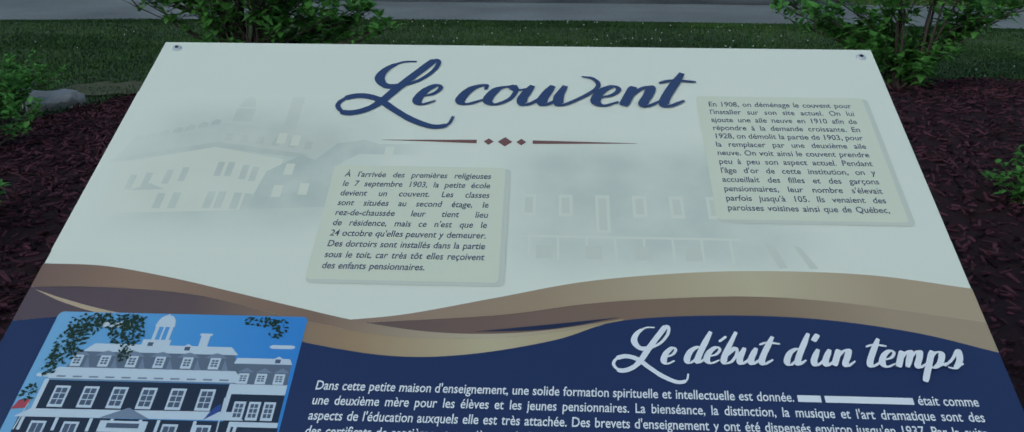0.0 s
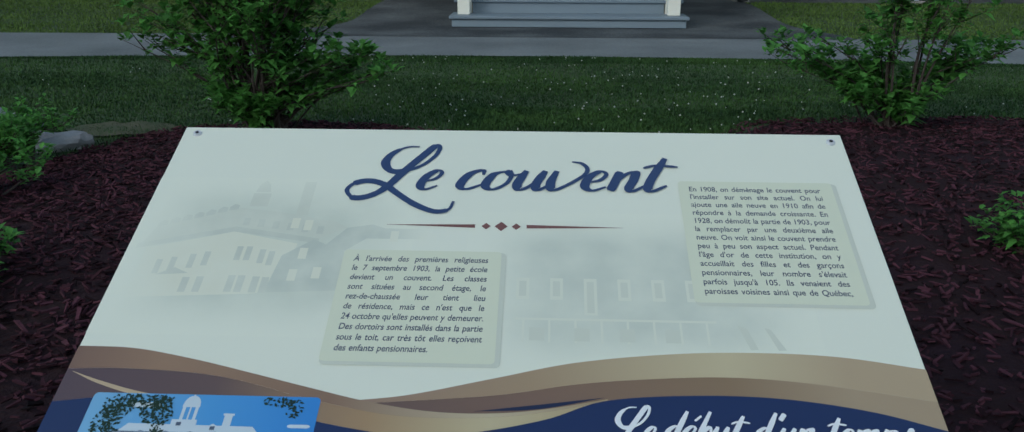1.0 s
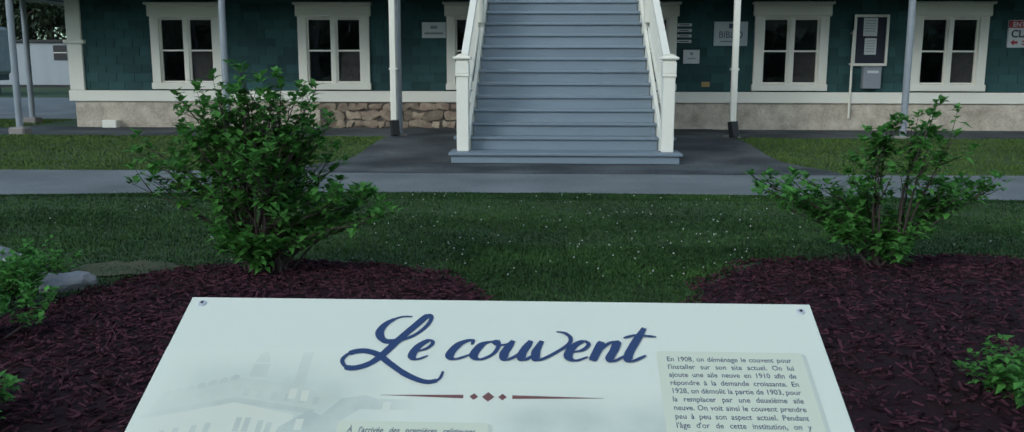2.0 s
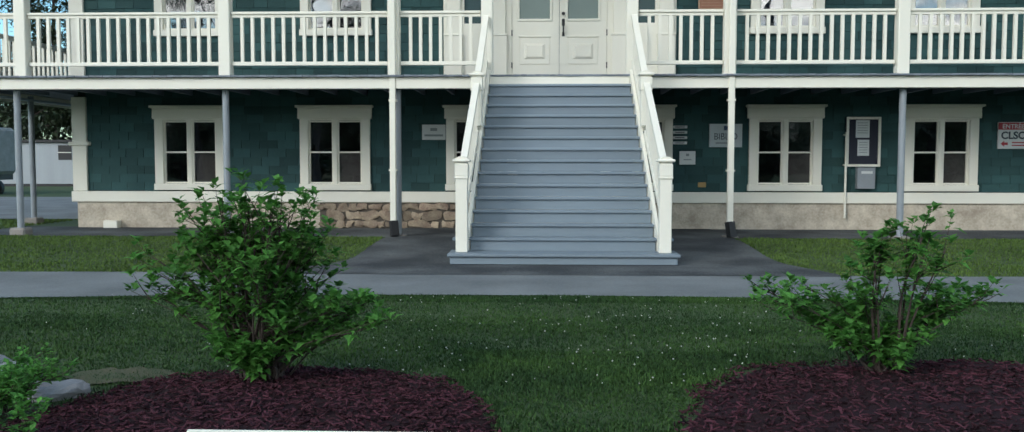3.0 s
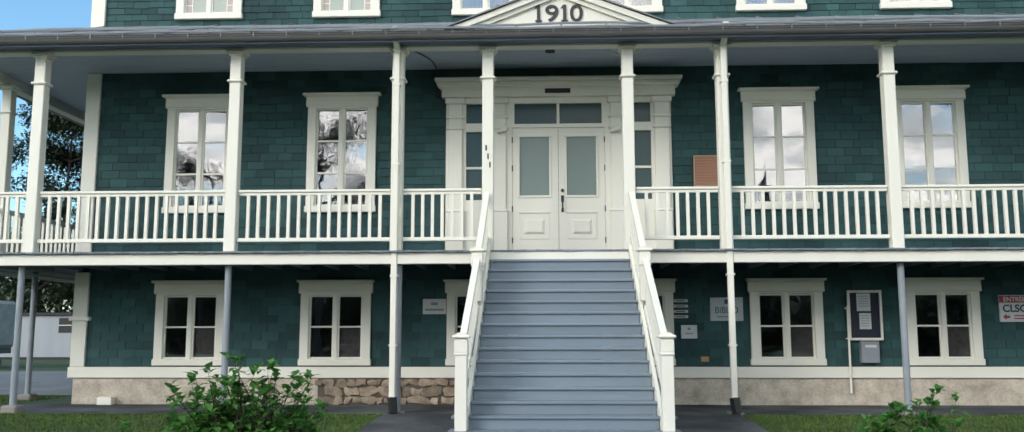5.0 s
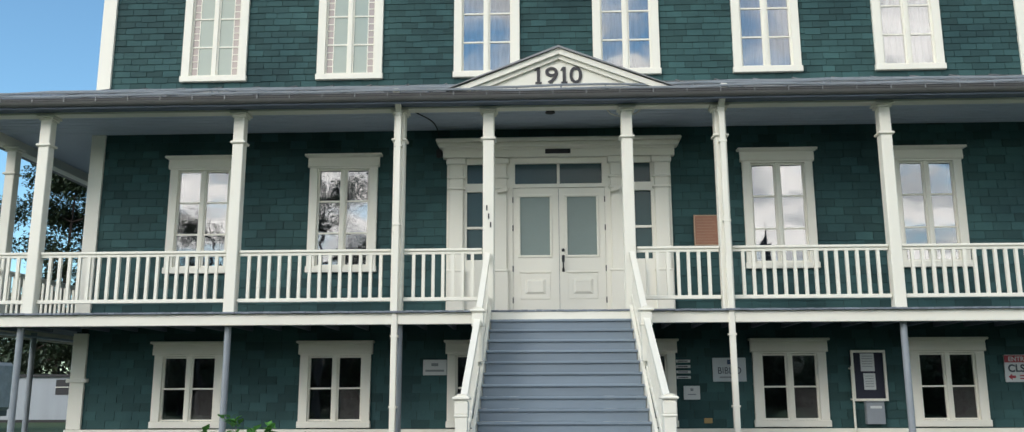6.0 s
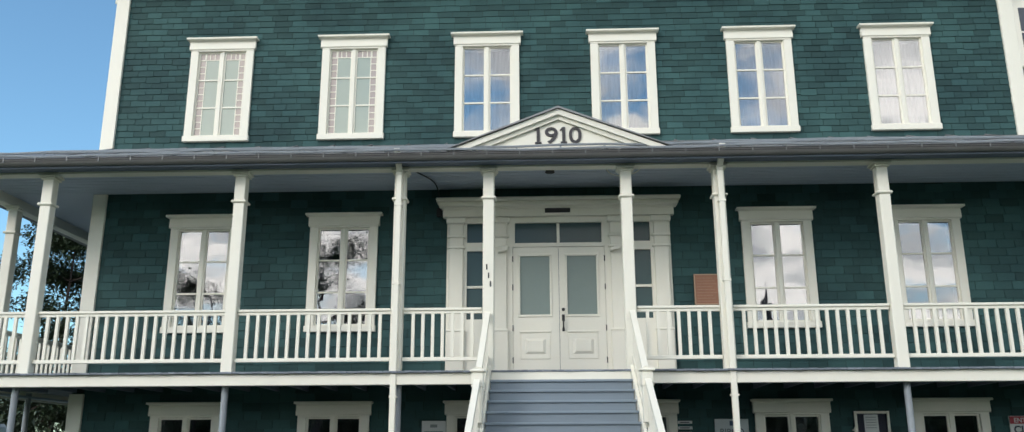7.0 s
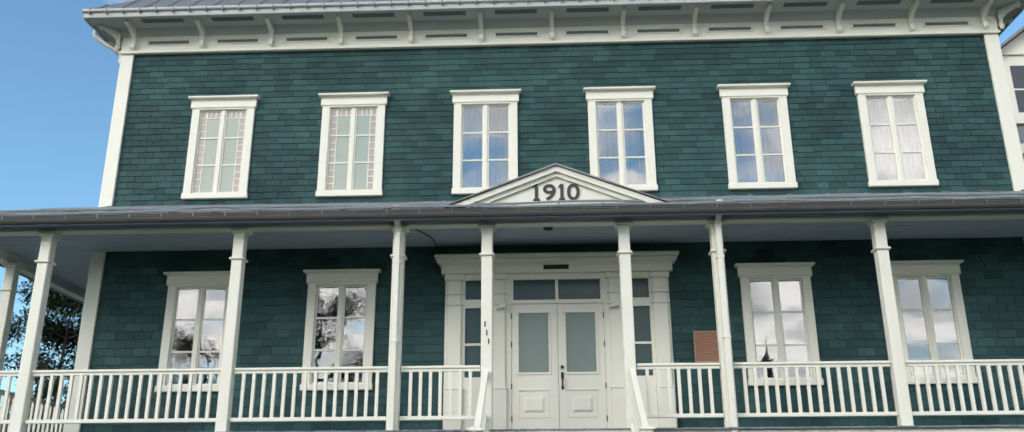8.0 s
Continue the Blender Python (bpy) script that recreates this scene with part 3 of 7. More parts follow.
def build_entrance():
    ent = thing("entrance", pose(EC, WALL_Y, DECK_Z), "white panelled double-door entrance with sidelights and transom", "entrance", "", "structure")
    top = 6.78 - DECK_Z
    # backing wall of the case, with its openings
    holes = [(-0.96, 0.96, 0.0, 2.76), (-0.91, 0.91, 2.84, 3.28), (-1.92, -1.56, 2.86, 3.28), (1.56, 1.92, 2.86, 3.28), (-1.92, -1.56, 1.24, 2.68), (1.56, 1.92, 1.24, 2.68)]
    part("surround", wall_mesh(-2.34, 2.34, 0.0, 3.4, -0.05, 0.12, holes), WHITE, ent)
    for x, w in ((-2.14, 0.36), (2.14, 0.36), (-1.22, 0.34), (1.22, 0.34)):
        bm = B()
        box(bm, x - w / 2, x + w / 2, -0.13, -0.05, 0.0, 1.02, 0.012)
        box(bm, x - w / 2 + 0.03, x + w / 2 - 0.03, -0.11, -0.05, 1.02, 3.38, 0.012)
        for z in (0.98, 2.72, 2.95):
            box(bm, x - w / 2 - 0.012, x + w / 2 + 0.012, -0.145, -0.05, z, z + 0.05, 0.012)
        box(bm, x - w / 2 - 0.03, x + w / 2 + 0.03, -0.17, -0.05, 3.26, 3.39, 0.02)
        part("pilaster", bm, WHITE, ent)
    bm = B()
    prism(bm, [(0.02, 3.40), (-0.17, 3.40), (-0.17, 3.55), (-0.20, 3.57), (-0.20, 3.60), (-0.28, 3.66), (-0.34, 3.73), (-0.34, top), (0.02, top)], -2.42, 2.42, "x")
    box(bm, -2.55, 2.55, -0.40, 0.02, top - 0.07, top + 0.004, 0.02)
    box(bm, -2.50, 2.50, -0.33, 0.02, top - 0.17, top - 0.072, 0.02)
    part("entablature", bm, WHITE, ent)
    bm = B()
    box(bm, -0.27, 0.26, -0.186, -0.17, 3.46, 3.56, 0.004)
    part("name_plate", bm, BLACK, ent, "small black plate over the door")
    for x0, x1, z0, z1, bar in ((-0.91, -0.03, 2.84, 3.28, 0), (0.03, 0.91, 2.84, 3.28, 0), (-1.92, -1.56, 2.86, 3.28, 0), (1.56, 1.92, 2.86, 3.28, 0), (-1.92, -1.56, 1.24, 2.68, 1), (1.56, 1.92, 1.24, 2.68, 1)):
        bm = B()
        box(bm, x0, x1, 0.02, 0.03, z0, z1)
        p = part("pane", bm, TRANSOM, ent, "dark blue glass pane")
        if bar:
            bm = B()
            zz = z0 + (z1 - z0) * 0.47
            box(bm, x0, x1, -0.02, 0.018, zz - 0.025, zz + 0.025)
            part("glazing_bar", bm, WHITE, ent)
    bm = B()
    box(bm, -0.03, 0.03, -0.03, 0.05, 2.84, 3.28)
    part("transom_bar", bm, WHITE, ent)
    # two leaves
    for s in (-1, 1):
        a, b = (-0.955, -0.004) if s < 0 else (0.004, 0.955)
        ga, gb = (-0.80, -0.19) if s < 0 else (0.175, 0.78)
        bm = wall_mesh(a, b, 0.012, 2.75, -0.03, 0.02, [(ga, gb, 1.33, 2.56)])
        leaf = part("door", bm, WHITE, ent, "white panelled door leaf with a frosted light")
        bm = B()
        box(bm, ga, gb, -0.012, 0.0, 1.33, 2.56)
        part("pane", bm, FROST, leaf, "grey frosted glass pane")
        bm = B()
        for x0, x1, z0, z1 in ((ga - 0.05, gb + 0.05, 2.56, 2.61), (ga - 0.05, gb + 0.05, 1.28, 1.33), (ga - 0.05, ga, 1.33, 2.56), (gb, gb + 0.05, 1.33, 2.56)):
            box(bm, x0, x1, -0.05, -0.03, z0, z1, 0.008)
        part("bead", bm, WHITE, leaf)
        bm = B()
        box(bm, ga, gb, -0.042, -0.03, 0.42, 0.95, 0.01)
        r = box(bm, ga + 0.09, gb - 0.09, -0.075, -0.04, 0.52, 0.84)
        for v in r["verts"]:
            if v.co.y < -0.07:
                v.co.x += 0.06 * (1 if v.co.x < (ga + gb) / 2 else -1)
                v.co.z += 0.05 * (1 if v.co.z < 0.68 else -1)
        box(bm, ga - 0.02, gb + 0.02, -0.05, -0.03, 0.96, 1.0, 0.006)
        part("door_panel", bm, WHITE, leaf)
        for z in (0.40, 1.05, 1.9, 2.5):
            bm = B()
            rod(bm, (s * 0.957, -0.045, z - 0.06), (s * 0.957, -0.045, z + 0.06), 0.012)
            part("hinge", bm, BLACK, leaf, "black iron hinge")
        if s > 0:
            bm = B()
            rod(bm, (0.08, -0.10, 1.02), (0.08, -0.10, 1.22), 0.016)
            rod(bm, (0.08, -0.10, 1.03), (0.08, -0.03, 1.03), 0.014)
            rod(bm, (0.08, -0.10, 1.21), (0.08, -0.03, 1.21), 0.014)
            box(bm, 0.05, 0.11, -0.042, -0.03, 1.19, 1.33, 0.006)
            rod(bm, (0.08, -0.07, 1.43), (0.08, -0.03, 1.43), 0.034, sides=12)
            box(bm, 0.055, 0.105, -0.042, -0.03, 0.98, 1.06, 0.006)
            part("door_handle", bm, BLACK, leaf, "black iron thumb-latch handle")
    for x in (-1.16, 1.16):
        bm = B()
        prism(bm, [(x - 0.10, 2.62), (x + 0.10, 2.66), (x + 0.10, 2.72), (x + 0.03, 2.73), (x - 0.05, 2.68)], -0.24, -0.13, "y")
        part("wall_lamp", bm, WHITE, ent, "small white wall lamp")
    # hall backing behind the doors, its darkness painted in as well
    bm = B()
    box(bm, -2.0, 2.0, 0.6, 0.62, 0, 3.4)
    part("hall_wall", bm, ROOM_SHADE, ent)


build_entrance()


# ---- porch ----
PX0, PX1, PY = -11.68, 13.6, 16.0
COLS = [-9.53, -5.75, -2.66, -0.97, 1.63, 3.37, 6.41, 9.6]


def build_porch():
    deck_mat = mat("deck_plank", (0.20, 0.23, 0.27), 0.7, vary=0.2, scale=3, fine=40, bump=0.3, random_amount=0.2)
    deck = thing("porch_deck", pose(0, 0, 0), "grey painted plank deck of the porch", "deck", "", "structure")
    bm = B()
    box(bm, -0.062, 0.062, 15.72, WALL_Y, 2.985, DECK_Z, 0.004)
    first = part("plank", bm, deck_mat, deck)
    n = int((PX1 - PX0) / 0.13)
    for i in range(n):
        ob = first if i == 0 else new("plank", first.data)
        ob.parent = deck
        ob.matrix_basis = pose(PX0 + 0.065 + i * 0.13, random.uniform(-0.012, 0.006), random.uniform(-0.003, 0.003))
    bm = B()
    box(bm, PX0, WALL_L - 0.06, WALL_Y + 0.002, 28, 2.985, DECK_Z)
    part("side_deck", bm, deck_mat, deck)
    bm = B()
    box(bm, PX0 + 0.04, PX1, 15.79, 15.83, 2.78, 2.983, 0.006)
    box(bm, PX0 + 0.04, PX0 + 0.08, 15.83, 28, 2.78, 2.983, 0.006)
    part("fascia", bm, WHITE, deck)
    # joists take the shade colour so the deck's underside stays dark
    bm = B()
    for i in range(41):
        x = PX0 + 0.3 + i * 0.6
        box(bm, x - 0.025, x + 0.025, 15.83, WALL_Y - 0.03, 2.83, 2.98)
    part("joists", bm, BOARD_SHADE, deck)
    bm = B()
    box(bm, PX0 + 0.1, PX1, 15.97, 16.07, 2.79, 2.835, 0.006)
    box(bm, PX0 + 0.40, PX0 + 0.54, 16.07, 28, 2.79, 2.835, 0.006)
    part("girder", bm, PORCH_GREY, deck)

    # the roof over the porch
    roof = thing("porch_roof", pose(0, 0, 0), "grey tin porch roof with white beam and boarded ceiling", "roof", "", "structure")
    bm = B()
    ex, ey, ez = -12.15, 15.42, 7.03
    a = [bm.verts.new(p) for p in ((ex, ey, ez), (PX1, ey, ez), (PX1, WALL_Y + 0.02, 8.11), (WALL_L, WALL_Y + 0.02, 8.11), (WALL_L, 28, 8.11), (ex, 28, ez))]
    bm.faces.new((a[0], a[1], a[2], a[3]))
    bm.faces.new((a[0], a[3], a[4], a[5]))
    lo = [bm.verts.new(v.co - Vector((0, 0, 0.05))) for v in a]
    bm.faces.new((lo[3], lo[2], lo[1], lo[0]))
    bm.faces.new((lo[5], lo[4], lo[3], lo[0]))
    bm.faces.new((a[1], a[0], lo[0], lo[1]))
    bm.faces.new((a[0], a[5], lo[5], lo[0]))
    part("sheet", bm, TIN, roof)
    for i in range(28):
        x = -9.4 + i * 0.82
        bm = B()
        rod(bm, (x, ey, ez + 0.005), (x, WALL_Y, 8.115), 0.02, sides=5)
        part("seam", bm, TIN, roof)
    bm = B()
    for k, (y, dz) in enumerate(((15.40, 0.06), (15.47, 0.14), (15.80, 0.14))):
        z = ez + (y - ey) * 0.406 + dz * 0.7
        last = None
        for i in range(30):
            x = -11.9 + i * 0.82
            p = (x, y, z + random.uniform(-0.025, 0.02))
            if last:
                rod(bm, last, p, 0.024, sides=5)
            rod(bm, p, (x, y + 0.03, z - dz), 0.015, sides=4)
            last = p
    part("snow_guard", bm, STEEL, roof, "bent metal snow guard rods")
    bm = B()
    prism(bm, [(-0.06, 0.02), (-0.085, 0.06), (-0.07, 0.075), (-0.085, 0.11), (-0.06, 0.125), (0.04, 0.125), (0.04, -0.01), (-0.02, -0.01)], ex - 0.03, PX1, "x")
    for v in bm.verts:
        v.co += Vector((0, 15.42, 6.885))
    part("gutter", bm, GUTTER, roof, "grey metal eave gutter")
    for z in (6.945, 6.985):
        bm = B()
        box(bm, ex - 0.03, PX1, 15.331, 15.345, z, z + 0.012)
        part("gutter_bead", bm, BLACK, roof, "dark seam along the gutter")
    bm = B()
    for i in range(42):
        x = ex + 0.2 + i * 0.61
        box(bm, x - 0.008, x + 0.008, 15.326, 15.42, 6.93, 7.018)
    part("gutter_clips", bm, TIN, roof, "grey clips over the gutter")
    # eave boards with the shade below the gutter painted in
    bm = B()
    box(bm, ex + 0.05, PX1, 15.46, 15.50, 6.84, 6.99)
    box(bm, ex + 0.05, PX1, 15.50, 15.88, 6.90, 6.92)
    part("eave_board", bm, BOARD_SHADE, roof, "boards under the eave, their shade put in as dark blue-grey")
    bm = B()
    box(bm, PX0 - 0.08, PX1, 15.88, 16.12, 6.86, 7.09, 0.008)
    box(bm, PX0 - 0.08, PX0 + 0.16, 16.12, 28, 6.86, 7.09, 0.008)
    part("beam", bm, WHITE, roof, "white painted porch beam")
    bm = B()
    box(bm, PX0 + 0.16, PX1, 16.12, WALL_Y - 0.001, 7.07, 7.10)
    box(bm, PX0 + 0.16, WALL_L - 0.05, WALL_Y, 28, 7.07, 7.10)
    part("ceiling_boards", bm, PORCH_GREY, roof, "grey boarded porch ceiling")
    bm = B()
    for i in range(9):
        y = 16.3 + i * 0.19
        box(bm, PX0 + 0.16, PX1, y - 0.008, y + 0.008, 7.062, 7.072)
    part("ceiling_batten", bm, PORCH_GREY, roof)

    # pediment over the steps
    ped = thing("pediment", pose(EC, 15.44, 7.07), "white gabled pediment with dark date numerals above the steps", "pediment", "", "structure")
    bm = B()
    prism(bm, [(-1.72, 0.0), (1.74, 0.0), (0.0, 0.68)], 0.12, 1.3, "y")
    part("tympanum", bm, WHITE, ped)
    for s in (-1, 1):
        bm = B()
        foot = -2.04 if s < 0 else 2.04
        prism(bm, [(foot, 0.0), (foot * 0.86, 0.0), (0.0, 0.68), (0.0, 0.79)], 0.0, 0.14, "y")
        prism(bm, [(foot * 0.86, 0.001), (foot * 0.74, 0.001), (0.0, 0.60), (0.0, 0.679)], 0.06, 0.14, "y")
        part("rake", bm, WHITE, ped)
        bm = B()
        prism(bm, [(foot * 1.03, 0.0), (foot * 1.01, 0.03), (0.0, 0.832), (0.0, 0.792)], -0.05, 1.7, "y")
        part("gable_roof", bm, TIN, ped, "grey tin gable roof")
    bm = B()
    for ch, x, w in (("1", -0.375, 0.13), ("9", -0.13, 0.24), ("1", 0.105, 0.13), ("0", 0.32, 0.235)):
        if ch == "1":
            # stem with a foot serif and a small flag
            box(bm, x - 0.03, x + 0.03, 0.0, 0.32, -0.012, 0.012)
            box(bm, x - 0.06, x + 0.06, 0.0, 0.032, -0.0118, 0.0118)
            prism(bm, [(x - 0.029, 0.319), (x - 0.075, 0.255), (x - 0.029, 0.262)], -0.0118, 0.0118, "z")
            continue
        cu = bpy.data.curves.new("digit", "FONT")
        cu.body, cu.size, cu.extrude, cu.offset = ch, 0.45, 0.012, 0.004
        tmp = new("digit", cu)
        bpy.context.view_layer.update()
        me = bpy.data.meshes.new_from_object(tmp.evaluated_get(bpy.context.evaluated_depsgraph_get()))
        bpy.data.objects.remove(tmp)
        lo, hi = min(v.co.x for v in me.vertices), max(v.co.x for v in me.vertices)
        base, top = min(v.co.y for v in me.vertices), max(v.co.y for v in me.vertices)
        start = len(bm.verts)
        bm.from_mesh(me)
        bpy.data.meshes.remove(me)
        bm.verts.ensure_lookup_table()
        for v in bm.verts[start:]:
            v.co = Vector((x + ((v.co.x - lo) / (hi - lo) - 0.5) * w, (v.co.y - base) / (top - base) * 0.32, v.co.z))
    me = bpy.data.meshes.new("numerals")
    bm.to_mesh(me)
    bm.free()
    ob = new("numerals", me)
    me.materials.append(mat("numeral_black", (0.035, 0.032, 0.035), 0.5))
    ob.parent = ped
    ob.matrix_basis = pose(0.0, 0.107, 0.135, 90, 0, 0)
    tagged(ob, "raised black date numerals")


build_porch()


def build_columns():
    col = thing("porch_column", pose(COLS[0], PY, DECK_Z), "square white wooden porch column with moulded cap and ring", "column", "porch columns")
    h = 6.86 - DECK_Z
    bm = B()
    box(bm, -0.105, 0.105, -0.105, 0.105, 0, h - 0.05, 0.012)
    part("shaft", bm, WHITE, col)
    bm = B()
    box(bm, -0.14, 0.14, -0.14, 0.14, h - 0.10, h - 0.05, 0.012)
    box(bm, -0.17, 0.17, -0.17, 0.17, h - 0.05, h, 0.01)
    part("cap", bm, WHITE, col)
    bm = B()
    box(bm, -0.145, 0.145, -0.145, 0.145, h - 0.62, h - 0.57, 0.015)
    part("ring", bm, WHITE, col)
    for x in COLS[1:]:
        copy_thing(col, pose(x, PY, DECK_Z))
    for y in (PY, 18.15, 22.2):
        copy_thing(col, pose(-11.5, y, DECK_Z))
    # plain house-number bars on one column
    for k in range(3):
        bm = B()
        box(bm, -0.012, 0.012, -0.116, -0.104, -0.05, 0.05)
        tagged(part("number_bar", bm, BLACK, None, at=pose(COLS[3] - 0.03 + k * 0.035, PY, DECK_Z + 1.91 - k * 0.16)), "small dark bar fixed to the white column", "house number", "house number bars")
    # steel posts under the deck
    post = thing("deck_post", pose(-9.67, PY, 0), "grey painted steel post under the porch deck", "post", "posts under the deck")
    bm = B()
    rod(bm, (0, 0, 0.12), (0, 0, 2.90), 0.060, sides=16)
    part("pipe", bm, STEEL, post, smooth=False)
    bm = B()
    r = box(bm, -0.15, 0.15, -0.15, 0.15, -0.05, 0.24, 0.03)
    part("footing", bm, FOOTING, post, "rough concrete footing block")
    for x in (-5.77, -2.60, 3.42, 6.45, 9.6):
        copy_thing(post, pose(x, PY, 0.0 if x < -6 else -0.10))
    for y in (PY, 19.08, 22.5):
        copy_thing(post, pose(-11.2, y, 0.0))
    # downspouts
    for x in (-2.66, 3.38):
        ds = thing("downspout", pose(x, 15.80, 0), "white downspout with a black rubber boot beside the post", "downspout", "downspouts")
        bm = B()
        box(bm, -0.055, 0.055, -0.04, 0.04, 0.36, 6.74, 0.012)
        part("pipe", bm, WHITE, ds)
        bm = B()
        beam(bm, (0, -0.30, 6.99), (0, -0.02, 6.80), 0.105, 0.08)
        box(bm, -0.06, 0.06, -0.37, -0.25, 6.94, 7.12, 0.01)
        box(bm, -0.062, 0.062, -0.046, 0.046, 6.70, 6.82, 0.01)
        part("elbow", bm, WHITE, ds)
        for z in (1.3, 2.55, 4.6, 6.1):
            bm = B()
            box(bm, -0.07, 0.07, -0.05, 0.085, z, z + 0.035)
            part("strap", bm, WHITE, ds)
        bm = B()
        beam(bm, (0, 0, 0.40), (0.03, -0.05, 0.13), 0.14, 0.11)
        part("boot", bm, BLACK, ds, "black rubber downspout boot")


build_columns()


def build_railing(x0, x1, name="porch_railing", y=PY, m=None):
    """A run of railing from x0 to x1 with square balusters."""
    L = x1 - x0
    rail = thing(name, m or pose(x0, y, DECK_Z), "white painted wooden porch railing with square balusters", "railing", "porch railings")
    bm = B()
    box(bm, 0, L, -0.05, 0.05, 1.115, 1.165, 0.01)
    box(bm, 0, L, -0.022, 0.022, 1.06, 1.12, 0.006)
    part("top_rail", bm, WHITE, rail)
    bm = B()
    box(bm, 0, L, -0.03, 0.03, 0.195, 0.265, 0.008)
    part("bottom_rail", bm, WHITE, rail)
    n = max(1, round(L / 0.187))
    bm = B()
    box(bm, -0.028, 0.028, -0.028, 0.028, 0.26, 1.08)
    first = part("baluster", bm, WHITE, rail)
    for i in range(n - 1):
        ob = first if i == 0 else new("baluster", first.data)
        ob.parent = rail
        ob.matrix_basis = pose(L * (i + 1) / n, 0, 0, 0, 0, random.uniform(-2, 2))
    return rail


for xa, xb in ((-11.38, -9.65), (-9.41, -5.87), (-5.63, -2.78), (-2.54, -1.09), (1.75, 3.25), (3.49, 6.29), (6.53, 9.48), (9.72, 13.4)):
    build_railing(xa, xb)
build_railing(0, 1.91, m=pose(-11.5, 16.12, DECK_Z, 0, 0, 90))
build_railing(0, 3.81, m=pose(-11.5, 18.27, DECK_Z, 0, 0, 90))
build_railing(0, 3.6, m=pose(-11.5, 22.32, DECK_Z, 0, 0, 90))


def build_stairs():
    st = thing("stairs", pose(0, 0, 0), "blue-grey painted wooden stairs up to the porch", "stairs")
    c = 0.335
    zb, n = 0.175, 15

    def side(y):
        """Half the clear width, a little less towards the top."""
        return 1.445 - 0.13 * (y - 12.46) / 3.4
    h = (DECK_Z - zb) / n
    y0, d = 12.64, (15.74 - 12.64) / 14
    bm = B()
    box(bm, c - 1.63, c + 1.63, 12.17, 12.75, zb - 0.045, zb, 0.008)
    part("bottom_step", bm, STEP_GREY, st)
    bm = B()
    box(bm, c - 1.595, c + 1.595, 12.21, 12.73, 0.022, zb - 0.046, 0.006)
    part("plinth", bm, STEP_GREY, st)
    for k in range(5):
        bm = B()
        box(bm, c - 1.5 + k * 0.74, c - 1.36 + k * 0.74, 12.40, 12.7, -0.02, 0.051)
        part("foot", bm, BLACK, st, "dark wooden block")
    for k in range(1, n):
        yy, z = y0 + (k - 1) * d, zb + k * h
        w = 1.60 if k == 1 else side(yy) - 0.085
        bm = B()
        box(bm, c - w, c + w, yy - 0.03, yy + d + 0.01, z - 0.045, z, 0.010)
        part("tread", bm, STEP_GREY, st)
        bm = B()
        box(bm, c - side(yy) + 0.1, c + side(yy) - 0.1, yy + 0.005, yy + 0.025, z - h + 0.002, z - 0.047)
        part("riser", bm, STEP_GREY, st)
    bm = B()
    box(bm, c - 1.23, c + 1.23, 15.735, 15.775, DECK_Z - h, DECK_Z - 0.036)
    part("top_board", bm, WHITE, st, "white board under the deck edge")
    for s in (-1, 1):
        bm = B()
        prism(bm, [(12.60, 0.18), (12.60, 0.42), (15.74, 3.10), (15.74, DECK_Z - 0.55), (12.95, 0.05)], -0.085, -0.035, "x")
        for v in bm.verts:
            v.co.x = c + s * (side(v.co.y) + v.co.x)
        part("stringer", bm, WHITE, st)
        # newels
        for yn, z0, z1 in ((12.46, zb, 1.46), (14.38, 2.05, 2.86)):
            xn = c + s * side(yn)
            bm = B()
            box(bm, xn - 0.085, xn + 0.085, yn - 0.085, yn + 0.085, z0, z1, 0.008)
            nw = part("newel", bm, WHITE, st)
            bm = B()
            box(bm, xn - 0.10, xn + 0.10, yn - 0.10, yn + 0.10, z1 - 0.24, z1 - 0.20, 0.01)
            part("newel_ring", bm, WHITE, nw)
            bm = B()
            box(bm, xn - 0.125, xn + 0.125, yn - 0.125, yn + 0.125, z1, z1 + 0.04, 0.012)
            prism(bm, [(xn - 0.10, z1 + 0.04), (xn + 0.10, z1 + 0.04), (xn + 0.04, z1 + 0.08), (xn - 0.04, z1 + 0.08)], yn - 0.09, yn + 0.09, "y")
            part("newel_cap", bm, WHITE, nw)
            bm = B()
            box(bm, xn - 0.095, xn + 0.095, yn - 0.095, yn + 0.095, z1 - 0.20, z1 - 0.03, 0.008)
            part("newel_collar", bm, WHITE, nw)
        for (ya, za), (yb, zc) in (((12.5, 1.36), (14.34, 2.74)), ((14.42, 2.80), (15.86, 4.06))):
            bm = B()
            xa, xb = c + s * side(ya), c + s * side(yb)
            beam(bm, (xa, ya, za), (xb, yb, zc), 0.10, 0.07)
            part("handrail", bm, WHITE, st)
            bm = B()
            beam(bm, (xa, ya, za - 0.80), (xb, yb, zc - 0.80), 0.06, 0.09)
            part("lower_rail", bm, WHITE, st)
            m = round((yb - ya) / 0.15)
            for k in range(1, m):
                f = k / m
                y, z = ya + (yb - ya) * f, za + (zc - za) * f
                xn = xa + (xb - xa) * f
                bm = B()
                box(bm, xn - 0.024, xn + 0.024, y - 0.024, y + 0.024, z - 0.80, z - 0.02)
                part("baluster", bm, WHITE, st)


build_stairs()


# ---- the information panel ----
def flat(name, color, rough=0.38, vary=0.03):
    return mat(name, color, rough, vary=vary, scale=6, fine=150, bump=0.0, tint=tuple(v * 0.9 for v in color))


